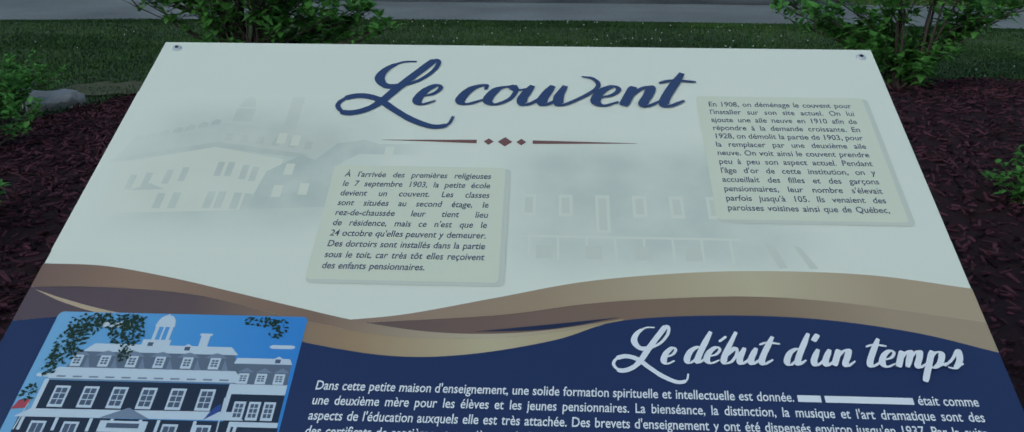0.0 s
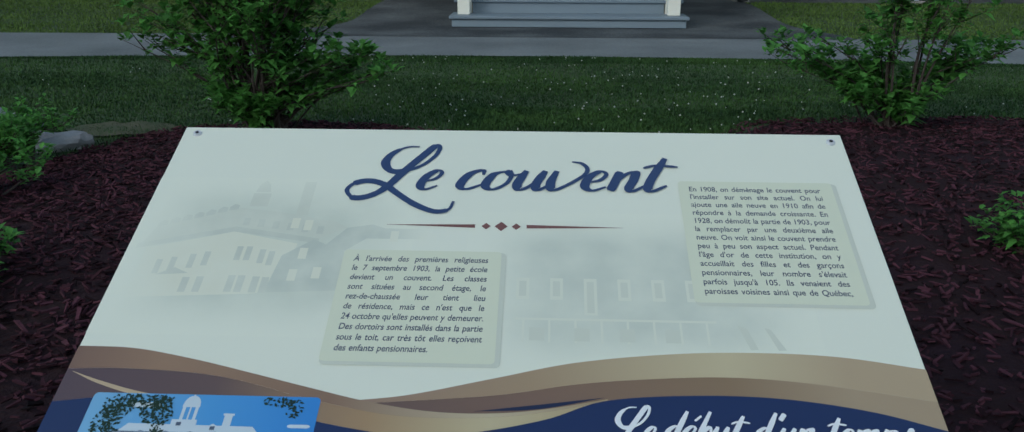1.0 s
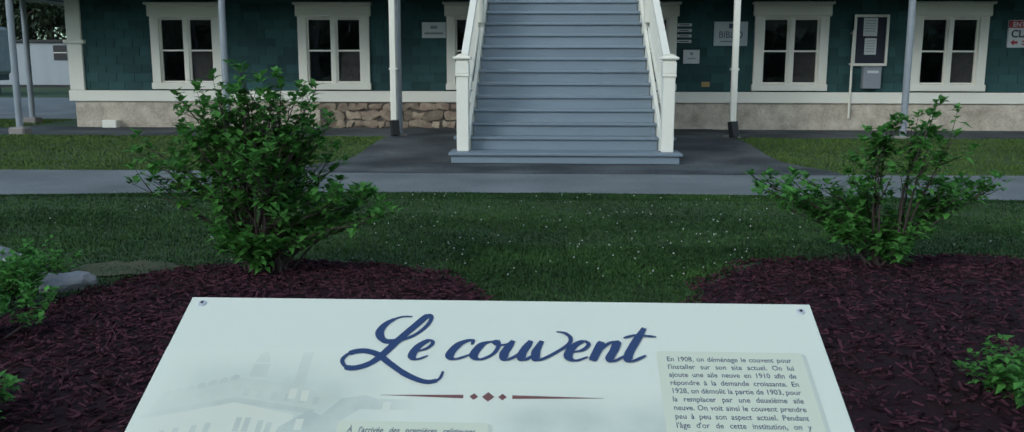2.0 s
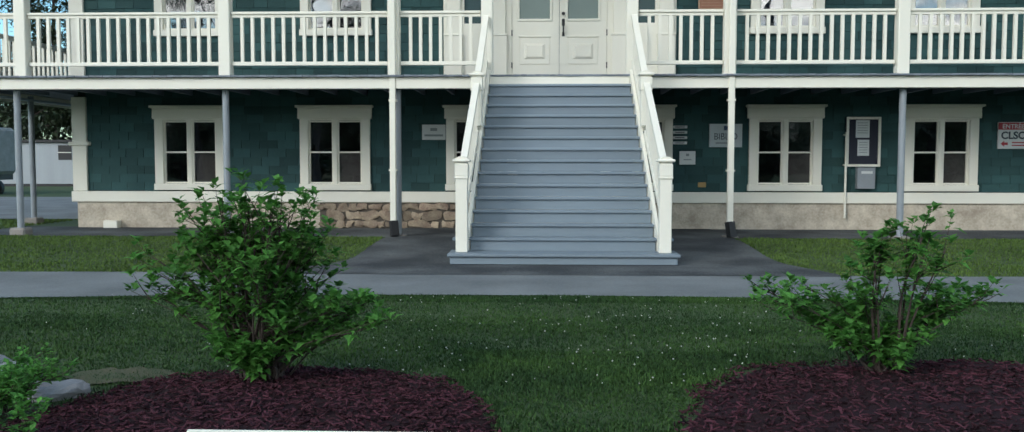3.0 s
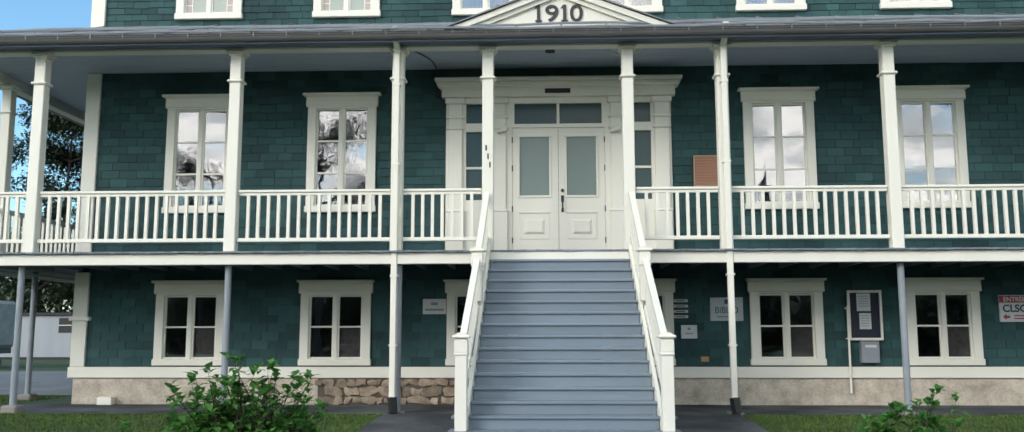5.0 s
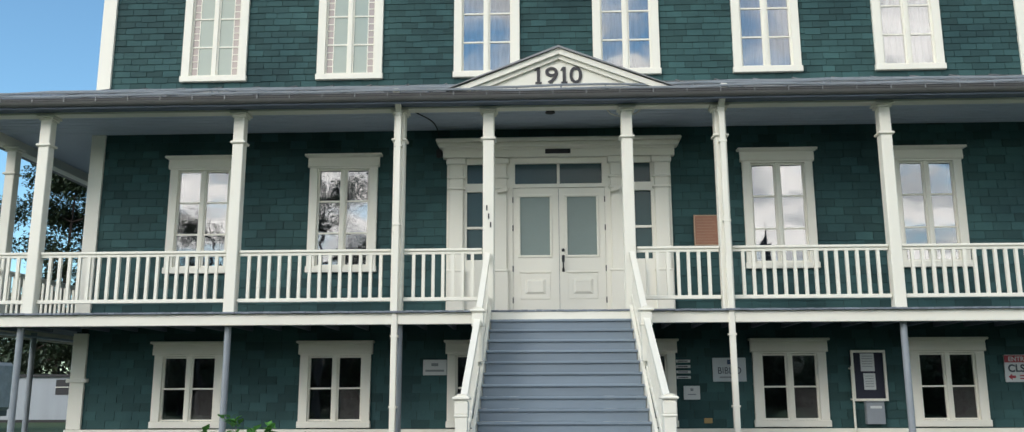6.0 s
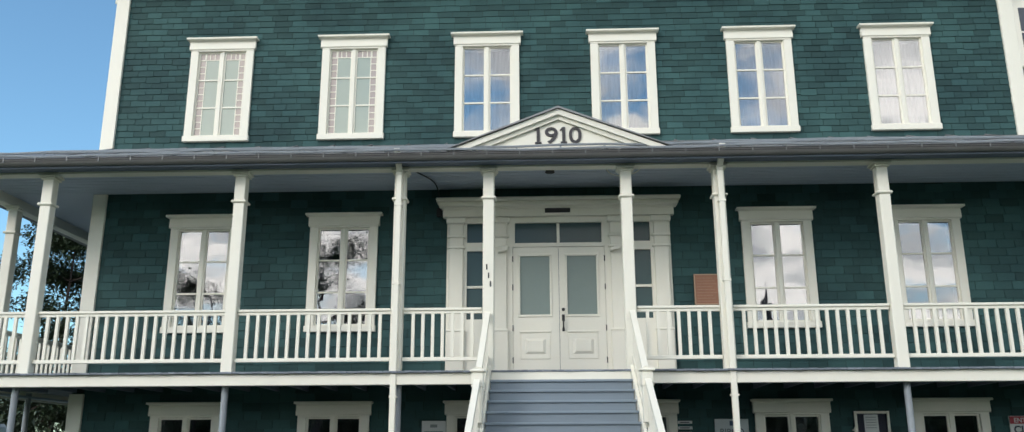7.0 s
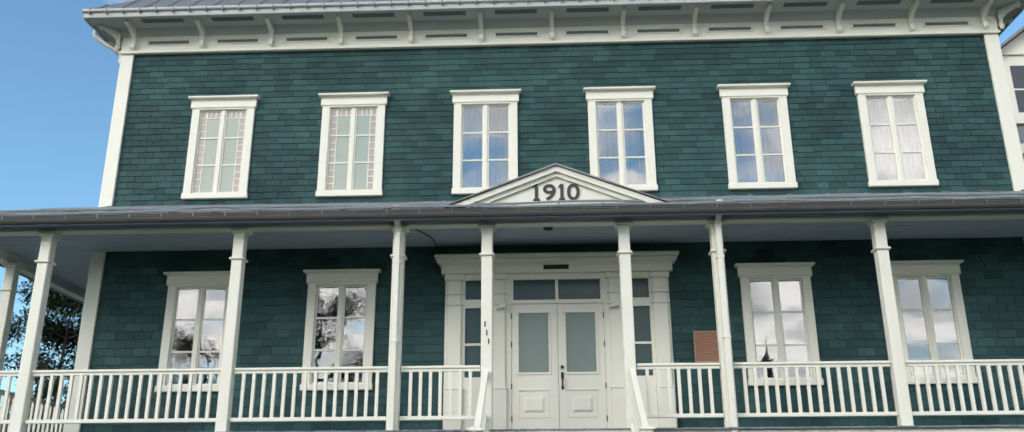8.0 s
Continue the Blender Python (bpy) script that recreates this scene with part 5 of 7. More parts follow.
    rect(bm, 0.222, 0.236, 0.572, 0.575, 5.3 * Z)
    # corner boards, porch roof, pediment and posts
    rect(bm, 0.071, 0.076, 0.6375, 0.675, 5.4 * Z)
    rect(bm, 0.2725, 0.2775, 0.6375, 0.675, 5.4 * Z)
    poly(bm, [(0.057, 0.6845), (0.2985, 0.6825), (0.286, 0.6725), (0.071, 0.6745)], 5.6 * Z)
    rect(bm, 0.284, 0.335, 0.684, 0.690, 5.3 * Z)
    for u in (0.066, 0.102, 0.138, 0.160, 0.190, 0.209, 0.247, 0.284, 0.290):
        rect(bm, u, u + 0.0035, 0.6845, 0.70, 5.6 * Z)
    rect(bm, 0.150, 0.200, 0.6865, 0.70, 5.4 * Z)
    part("trim_print", bm, ph_white, photo)
    bm = B()
    poly(bm, [(0.147, 0.6835), (0.200, 0.6835), (0.1745, 0.6705)], 6 * Z)
    rect(bm, 0.0745, 0.280, 0.6365, 0.6378, 5.8 * Z)
    for i in range(11):
        rect(bm, 0.082 + i * 0.0178, 0.092 + i * 0.0178, 0.6325, 0.6345, 5.8 * Z)
    for i in range(6):
        u = 0.0875 + i * 0.0305
        poly(bm, [(u - 0.004, 0.6055), (u + 0.021, 0.6055), (u + 0.0145, 0.6005), (u + 0.0085, 0.5985), (u + 0.0025, 0.6005)], 5.6 * Z)
        poly(bm, [(u + 0.0185, 0.622), (u + 0.026, 0.6215), (u + 0.019, 0.6065)], 5.5 * Z)
    for i in range(3):
        u = 0.279 + i * 0.0195
        poly(bm, [(u - 0.002, 0.6225), (u + 0.016, 0.6225), (u + 0.007, 0.6165)], 5.6 * Z)
    prints("shade_print", bm, ph_dusk, photo)
    bm = B()
    rect(bm, 0.076, 0.2725, 0.6385, 0.6745, 5.1 * Z)
    rect(bm, 0.2775, 0.3345, 0.6505, 0.684, 5.05 * Z)
    rect(bm, 0.062, 0.300, 0.684, 0.73, 5.0 * Z)
    rect(bm, 0.300, 0.336, 0.690, 0.73, 5.0 * Z)
    part("wall_print", bm, ph_navy, photo)
    wb, wg = B(), B()
    rows = ((0.605, 0.620, 6, 0.0905, 0.0305, 0.0115), (0.6455, 0.672, 6, 0.0865, 0.0314, 0.0165), (0.689, 0.73, 6, 0.078, 0.0345, 0.0165), (0.624, 0.6375, 3, 0.279, 0.0195, 0.0115), (0.6595, 0.682, 3, 0.2835, 0.0158, 0.0125))
    for v0, v1, c, u0, d, w in rows:
        for i in range(c):
            u = u0 + i * d
            if v0 == 0.689 and i in (2, 3):
                continue
            rect(wb, u, u + w, v0, v1, 6 * Z)
            for k in range(2):
                for r in range(3):
                    h = (v1 - v0 - 0.005) / 3
                    ua = u + 0.0022 + k * (w - 0.0036) / 2
                    rect(wg, ua, ua + (w - 0.0036) / 2 - 0.0009, v0 + 0.0028 + r * h, v0 + 0.0028 + r * h + h - 0.0011, 6.6 * Z)
    for u, v in ((0.164, 0.586), (0.207, 0.591), (0.3115, 0.605)):
        poly(wb, [(u, v + 0.006), (u + 0.012, v + 0.006), (u + 0.012, v), (u + 0.006, v - 0.004), (u, v)], 6 * Z)
        rect(wg, u + 0.003, u + 0.009, v, v + 0.005, 6.6 * Z)
    rect(wg, 0.158, 0.192, 0.6895, 0.695, 6.6 * Z)
    poly(wb, [(0.2715, 0.6555), (0.2728, 0.6555), (0.2755, 0.71), (0.274, 0.71)], 7 * Z)
    poly(wb, [(0.066, 0.662), (0.067, 0.662), (0.064, 0.70), (0.0625, 0.70)], 7 * Z)
    prints("window_print", wb, ph_white, photo)
    prints("glass_print", wg, flat("photo_glass", (0.075, 0.105, 0.16)), photo)
    bm = B()
    poly(bm, [(0.0502, 0.676), (0.0645, 0.674), (0.0665, 0.664), (0.0545, 0.6645)], 7 * Z)
    part("flag_print", bm, ph_red, photo)
    bm = B()
    poly(bm, [(0.2565, 0.683), (0.262, 0.679), (0.2715, 0.672), (0.270, 0.663), (0.264, 0.668), (0.2595, 0.676)], 7 * Z)
    part("flag_print", bm, flat("photo_flag_blue", (0.03, 0.07, 0.26)), photo)
    rng = random.Random(5)
    for cx, cy, sx, sy, n in ((0.088, 0.562, 0.020, 0.026, 330), (0.080, 0.592, 0.018, 0.026, 300), (0.070, 0.618, 0.009, 0.018, 110), (0.125, 0.556, 0.030, 0.015, 330), (0.138, 0.575, 0.020, 0.018, 260), (0.146, 0.597, 0.008, 0.016, 90), (0.287, 0.552, 0.020, 0.009, 90), (0.307, 0.563, 0.012, 0.014, 80), (0.061, 0.655, 0.008, 0.012, 60)):
        bm = B()
        for i in range(int(n * 0.5)):
            a, r = rng.uniform(0, 6.28), rng.random() ** 0.62
            u, v = cx + sx * r * math.cos(a), cy + sy * r * math.sin(a)
            if not (0.053 < u < 0.335 and 0.548 < v < 0.79):
                continue
            t, l = rng.uniform(0, 6.28), rng.uniform(0.0014, 0.0036)
            c, s = math.cos(t) * l, math.sin(t) * l
            poly(bm, [(u - c, v - s), (u + s * 0.5, v - c * 0.5), (u + c, v + s), (u - s * 0.5, v + c * 0.5)], 7 * Z + i * 4e-6)
        part("leaf_print", bm, ph_leaf, photo)
    for cx, cy, s in ((0.118, 0.562, 0.009), (0.318, 0.588, 0.006), (0.073, 0.632, 0.006)):
        bm = B()
        for k in range(5):
            poly(bm, [(cx + (k - 2) * s * 0.7 + s * math.cos(a * 0.7), cy + s * 0.45 * math.sin(a * 0.7)) for a in range(9)], 4.5 * Z + k * 1e-5)
        part("cloud_print", bm, ph_white, photo)

    # text cards with their printed soft edges
    for k, (a, b, c, d) in enumerate(((0.3225, 0.5515, 0.286, 0.488), (0.820, 1.057, 0.124, 0.3755))):
        bm = B()
        card(bm, a + 0.001, b + 0.007, c + 0.002, d + 0.006, 0.007, 4 * Z)
        part("card_edge", bm, flat("print_card_edge", (0.60, 0.62, 0.52)), pan)
        bm = B()
        card(bm, a, b, c, d, 0.006, 5 * Z)
        part("text_card", bm, flat("print_cream", (0.68, 0.70, 0.54)), pan, "cream printed text card")
    ink = flat("print_ink", (0.07, 0.085, 0.135))
    white = flat("print_white", (0.78, 0.80, 0.82))
    one = ["À l'arrivée des premières religieuses", "le 7 septembre 1903, la petite école", "devient un couvent. Les classes", "sont situées au second étage, le", "rez-de-chaussée leur tient lieu", "de résidence, mais ce n'est que le", "24 octobre qu'elles peuvent y demeurer.", "Des dortoirs sont installés dans la partie", "sous le toit, car très tôt elles reçoivent", "des enfants pensionnaires."]
    two = ["En 1908, on déménage le couvent pour", "l'installer sur son site actuel. On lui", "ajoute une aile neuve en 1910 afin de", "répondre à la demande croissante. En", "1928, on démolit la partie de 1903, pour", "la remplacer par une deuxième aile", "neuve. On voit ainsi le couvent prendre", "peu à peu son aspect actuel. Pendant", "l'âge d'or de cette institution, on y", "accueillait des filles et des garçons", "pensionnaires, leur nombre s'élevait", "parfois jusqu'à 105. Ils venaient des", "paroisses voisines ainsi que de Québec,"]
    three = ["Dans cette petite maison d'enseignement, une solide formation spirituelle et intellectuelle est donnée. #### ############### était comme", "une deuxième mère pour les élèves et les jeunes pensionnaires. La bienséance, la distinction, la musique et l'art dramatique sont des", "aspects de l'éducation auxquels elle est très attachée. Des brevets d'enseignement y ont été dispensés environ jusqu'en 1937. Par la suite,", "des certificats de septième et neuvième y étaient offerts."]
    paragraph("text_block", one, 0.3385, 0.5325, 0.3085, 0.01805, 0.0152, 6 * Z, ink, pan, 0.10)
    paragraph("text_block", two, 0.8355, 1.0375, 0.1475, 0.01765, 0.0152, 6 * Z, ink, pan)
    paragraph("text_block", three, 0.3645, 1.0565, 0.642, 0.01845, 0.0165, 6 * Z, white, pan, 0.05)
    bm = B()
    script(bm, "L", 0.386, 0.152, 0.046, 5 * Z, pen=0.34)
    script(bm, "e", 0.408, 0.152, 0.046, 6 * Z, shear=0.4, pen=0.32, wide=0.95)
    script(bm, "couvent", 0.470, 0.150, 0.046, 6 * Z, shear=0.36, pen=0.335, wide=1.165)
    part("title_lettering", bm, flat("print_title_blue", (0.035, 0.060, 0.145)), pan, "dark blue brush-script title")
    bm = B()
    script(bm, "L", 0.721, 0.598, 0.0215, 6 * Z, pen=0.35)
    script(bm, "e", 0.7325, 0.598, 0.0215, 7 * Z, shear=0.4, pen=0.33, wide=0.9)
    script(bm, "de/but d'un temps", 0.7575, 0.596, 0.0215, 7 * Z, shear=0.42, pen=0.34, wide=1.035)
    part("subtitle_lettering", bm, white, pan, "white brush-script subtitle")
    bm = B()
    strip(bm, 0.377, 0.509, [(0.377, 0.2315), (0.44, 0.230), (0.509, 0.2285)], [(0.377, 0.232), (0.44, 0.2335), (0.509, 0.236)], 3 * Z, 10)
    strip(bm, 0.586, 0.729, [(0.586, 0.228), (0.66, 0.2295), (0.729, 0.231)], [(0.586, 0.2355), (0.66, 0.2335), (0.729, 0.2315)], 3 * Z, 10)
    for u, s in ((0.5255, 0.007), (0.548, 0.010), (0.5705, 0.007)):
        poly(bm, [(u - s, 0.232), (u, 0.232 + s), (u + s, 0.232), (u, 0.232 - s)], 3 * Z)
    part("rule_ornament", bm, flat("print_rust", (0.19, 0.085, 0.075)), pan)
    chrome = mat("screw_steel", (0.62, 0.63, 0.66), 0.5, 0.3, vary=0.1)
    for u, v in ((0.024, 0.018), (1.080, 0.021), (0.024, 0.78), (1.076, 0.78)):
        bm = B()
        bmesh.ops.create_cone(bm, cap_ends=True, segments=16, radius1=0.0078, radius2=0.006, depth=0.003, matrix=Matrix.Translation((u, -v, 0.0015)))
        sc = part("screw", bm, chrome, pan, "small steel screw head")
        bm = B()
        bmesh.ops.create_cone(bm, cap_ends=True, segments=6, radius1=0.003, radius2=0.003, depth=0.001, matrix=Matrix.Translation((u, -v, 0.0034)))
        part("socket", bm, BLACK, sc)
    bm = B()
    for u in (0.2, 0.9):
        box(bm, u - 0.03, u + 0.03, -0.74, -0.06, -0.045, -0.0125, 0.004)
    part("bracket", bm, STEEL, pan)
    stand = thing("panel_stand", pose(-0.022, 0.85, 0), "grey steel two-legged stand under the panel", "stand")
    for s in (-0.35, 0.35):
        bm = B()
        box(bm, s - 0.04, s + 0.04, -0.04, 0.04, -0.05, 0.745, 0.006)
        part("leg", bm, STEEL, stand)


build_panel()


# ---- planting and ground cover ----
def mesh_object(name, verts, faces, material, label, category, kind="stuff", parent=None):
    me = bpy.data.meshes.new(name)
    me.from_pydata(verts, [], faces)
    me.materials.append(material)
    ob = new(name, me)
    ob.parent = parent
    return tagged(ob, label, category, "", kind)


def bed_radius(x, y, bed):
    cx, cy, rx, ry = bed
    wob = 1 + 0.05 * noise.noise((x * 1.7, y * 1.7, 9))
    return ((abs(x - cx) / rx) ** 3 + (abs(y - cy) / ry) ** 3) ** (1 / 3) * wob


BEDS = [(-1.52, 2.6, 1.42, 3.2), (2.95, 2.9, 2.2, 3.3)]


def bed_z(x, y):
    lift = 0.0
    for bed in BEDS:
        r = bed_radius(x, y, bed)
        if r < 1:
            lift = max(lift, 0.11 * (1 - r ** 3) + 0.012 * noise.noise((x * 4, y * 4, 2)))
    return lift


def in_bed(x, y):
    return any(bed_radius(x, y, b) < 1 for b in BEDS)


def build_mulch():
    rng = random.Random(11)
    for k, bed in enumerate(BEDS):
        cx, cy, rx, ry = bed
        bm = B()
        n, m = 40, 64
        rings = []
        for i in range(n + 1):
            row = []
            for j in range(m):
                a = 2 * math.pi * j / m
                dx, dy = math.cos(a), math.sin(a)
                s = 1.0
                for _ in range(4):
                    s /= max(0.2, bed_radius(cx + dx * rx * s, cy + dy * ry * s, bed))
                f = i / n * s
                x, y = cx + dx * rx * f, cy + dy * ry * f
                row.append(bm.verts.new((x, y, ground_z(x, y) + max(bed_z(x, y), 0.0) + 0.006 - (0.02 if i == n else 0))))
            rings.append(row)
        for p, q in zip(rings[1:], rings[2:]):
            for j in range(m):
                bm.faces.new((p[j], q[j], q[(j + 1) % m], p[(j + 1) % m]))
        for j in range(m):
            bm.faces.new((rings[1][j], rings[1][(j + 1) % m], rings[0][0])) if j == 0 else bm.faces.new((rings[1][j], rings[1][(j + 1) % m], rings[0][j]))
        structure("mulch_bed", bm, MULCH, "dark brown bark mulch planting bed", "planting bed")
        verts, faces = [], []
        made = 0
        while made < 19500:
            x, y = rng.uniform(cx - rx, cx + rx), rng.uniform(cy - ry, cy + ry)
            if bed_radius(x, y, bed) > 1.02:
                continue
            made += 1
            l, w, t = rng.uniform(0.007, 0.030), rng.uniform(0.003, 0.008), rng.uniform(0.0015, 0.004)
            if rng.random() < 0.06:
                l *= 1.7
            m4 = Matrix.Translation((x, y, ground_z(x, y) + bed_z(x, y) + rng.uniform(0.006, 0.024))) @ Euler((rng.gauss(0, 0.35), rng.gauss(0, 0.3), rng.uniform(0, 6.28))).to_matrix().to_4x4()
            o = len(verts)
            for a, b, c in ((-1, -1, -1), (1, -0.5, -1), (1, 0.7, -1), (-0.8, 1, -1), (-1, -1, 1), (1, -0.5, 1), (1, 0.7, 1), (-0.8, 1, 1)):
                verts.append(m4 @ Vector((a * l, b * w, c * t)))
            faces += [(o + 4, o + 5, o + 6, o + 7), (o, o + 1, o + 5, o + 4), (o + 1, o + 2, o + 6, o + 5), (o + 2, o + 3, o + 7, o + 6), (o + 3, o, o + 4, o + 7)]
        mesh_object("bark_chips", verts, faces, CHIP, "loose reddish-brown bark chips on the bed", "mulch")


def build_lawn():
    rng = random.Random(21)

    def blades(name, regions, count, h0, h1, w, material=BLADE):
        verts, faces = [], []
        made = 0
        while made < count:
            x0, x1, y0, y1 = regions[made % len(regions)]
            x, y = rng.uniform(x0, x1), rng.uniform(y0, y1)
            made += 1
            if in_bed(x, y) or 9.36 - 0.0125 * min(x * x, 60) < y < 11.2 or (y > 10 and (-2.8 - 0.75 * (1 - smooth(11.1, 13.6, y)) ** 2 < x < 3.44 + 0.45 * (1 - smooth(11.1, 13.6, y)) ** 2)):
                continue
            h, a = rng.uniform(h0, h1) * (0.75 + 0.5 * noise.noise((x * 1.3, y * 1.3, 0)) + 0.25), rng.uniform(0, 6.28)
            lean = rng.uniform(0.2, 0.9) * h
            z = ground_z(x, y)
            c, s = math.cos(a) * w, math.sin(a) * w
            lx, ly = -math.sin(a) * lean, math.cos(a) * lean
            o = len(verts)
            verts += [(x - c, y - s, z), (x + c, y + s, z), (x + c * 0.7 + lx * 0.4, y + s * 0.7 + ly * 0.4, z + h * 0.6), (x - c * 0.7 + lx * 0.4, y - s * 0.7 + ly * 0.4, z + h * 0.6), (x + lx, y + ly, z + h)]
            faces += [(o, o + 1, o + 2, o + 3), (o + 3, o + 2, o + 4)]
        mesh_object(name, verts, faces, material, "short green lawn grass with lighter tips", "grass")
    blades("lawn_grass", [(-5.5, 5.5, 4.8, 7.6), (-6.5, 7.0, 5.0, 9.4), (-6.5, 7.0, 7.2, 9.46), (-0.6, 1.8, 3.5, 6.5), (-5.5, 5.5, 5.4, 8.0), (-6.5, 7.0, 8.9, 9.5)], 210000, 0.012, 0.028, 0.0045)
    blades("verge_grass", [(-10.8, -2.8, 11.12, 15.8), (3.4, 12.0, 11.12, 15.8)], 70000, 0.018, 0.036, 0.007, VERGE_BLADE)
    blades("far_grass", [(-16.0, -10.9, 15.0, 20.4)], 9000, 0.03, 0.06, 0.009, VERGE_BLADE)
    # a worn sandy patch at the bed's edge
    bm = B()
    rim = [bm.verts.new((-2.78 + (0.36 + 0.16 * noise.noise((k * 0.9, 4, 0))) * math.cos(k * 0.2618), 5.55 + (0.22 + 0.12 * noise.noise((k * 0.8, 7, 0))) * math.sin(k * 0.2618), 0.016)) for k in range(24)]
    bm.faces.new(rim)
    structure("bare_soil", bm, mat("sandy_soil", (0.13, 0.095, 0.062), 0.95, vary=0.45, scale=5, fine=60, bump=0.9, tint=(0.045, 0.060, 0.024)), "worn sandy patch of bare soil in the lawn", "soil")
    # white clover heads
    verts, faces = [], []
    for i in range(230):
        x, y = (rng.gauss(0.9, 1.3) if i % 3 else rng.uniform(-6, 6)), rng.uniform(5.4, 9.2)
        if in_bed(x, y):
            continue
        r, z = rng.uniform(0.005, 0.009), ground_z(x, y) + rng.uniform(0.02, 0.032)
        o = len(verts)
        verts += [(x + r, y, z), (x, y + r, z), (x - r, y, z), (x, y - r, z), (x, y, z + r), (x, y, z - r)]
        faces += [(o, o + 1, o + 4), (o + 1, o + 2, o + 4), (o + 2, o + 3, o + 4), (o + 3, o, o + 4), (o + 1, o, o + 5), (o + 2, o + 1, o + 5), (o + 3, o + 2, o + 5), (o, o + 3, o + 5)]
    mesh_object("clover_flowers", verts, faces, mat("clover_white", (0.46, 0.47, 0.42), 0.8), "tiny white clover flowers in the lawn", "flowers")


def add_leaf(verts, faces, p, d, up, length, width):
    """A pointed leaf folded along its midrib."""
    d = d.normalized()
    side = d.cross(up)
    if side.length < 1e-3:
        side = d.cross(Vector((1, 0, 0)))
    side.normalize()
    nrm = side.cross(d).normalized()
    o = len(verts)
    droop = Vector((0, 0, -0.22 * length))
    verts += [p, p + d * length * 0.4 + side * width - nrm * width * -0.25, p + d * length * 0.4 - side * width + nrm * width * 0.25, p + d * length * 0.45, p + d * length + droop]
    faces += [(o, o + 1, o + 3), (o, o + 3, o + 2), (o + 1, o + 4, o + 3), (o + 3, o + 4, o + 2)]


def build_shrub(name, m, label, seed, stems, leaf, group=""):
    """stems: (lean x, lean y, height, count) families of branches rising from the base."""
    rng = random.Random(seed)
    sh = thing(name, m, label, "shrub", group)
    lv, lf = [], []
    for lx, ly, hh, count in stems:
        for _ in range(count):
            h = 0.93 * hh * rng.uniform(0.70, 0.95)
            p = Vector((rng.gauss(0, 0.07), rng.gauss(0, 0.07), -0.03))
            tip = Vector((0.88 * lx + rng.gauss(0, 0.09), ly + rng.gauss(0, 0.14), h))
            mid = p.lerp(tip, 0.5) + Vector((-lx * 0.12 + rng.gauss(0, 0.04), rng.gauss(0, 0.04), h * 0.06))
            line = curve_through([p, mid, tip], 8)
            bm = B()
            r0 = 0.011 * (0.6 + h * 0.5)
            for i, (a, b) in enumerate(zip(line, line[1:])):
                rod(bm, a, b, r0 * (1 - i / 9.5), r0 * (1 - (i + 1) / 9.5), 5)
            ends = [(line, 4)]
            for _ in range(rng.randint(3, 5)):
                k = rng.randint(4, 7) if h > 0.6 else rng.randint(3, 7)
                s = line[k]
                out = Vector((rng.gauss(lx * 0.25, 0.11), rng.gauss(ly * 0.25, 0.11), rng.uniform(0.13, 0.32) * (0.6 + h * 0.4)))
                out *= min(1.0, 0.3 + h * 0.65)
                tw = curve_through([s, s + out * 0.55 + Vector((0, 0, -0.01)), s + out], 4)
                for i, (a, b) in enumerate(zip(tw, tw[1:])):
                    rod(bm, a, b, 0.0045 * (1 - i / 5), 0.0045 * (1 - (i + 1) / 5), 4)
                ends.append((tw, 0))
            part("stem", bm, BARK, sh)
            for tw, skip in ends:
                for i, s in enumerate(tw[skip:]):
                    last = i == len(tw) - skip - 1
                    for _ in range(rng.randint(6, 9) if last else rng.randint(1, 4)):
                        az = rng.uniform(0, 6.28)
                        d = Vector((math.cos(az), math.sin(az), rng.uniform(0.2, 1.3) if last else rng.uniform(-0.25, 0.6)))
                        l = leaf * rng.uniform(0.5, 1.1)
                        q = Vector(s) + Vector((rng.gauss(0, 0.012), rng.gauss(0, 0.012), rng.gauss(0, 0.012)))
                        add_leaf(lv, lf, q, d, Vector((0, 0, 1)), l, l * rng.uniform(0.22, 0.30))
    me = bpy.data.meshes.new("foliage")
    me.from_pydata(lv, [], lf)
    me.materials.append(LEAF)
    ob = new("foliage", me)
    ob.parent = sh
    return sh


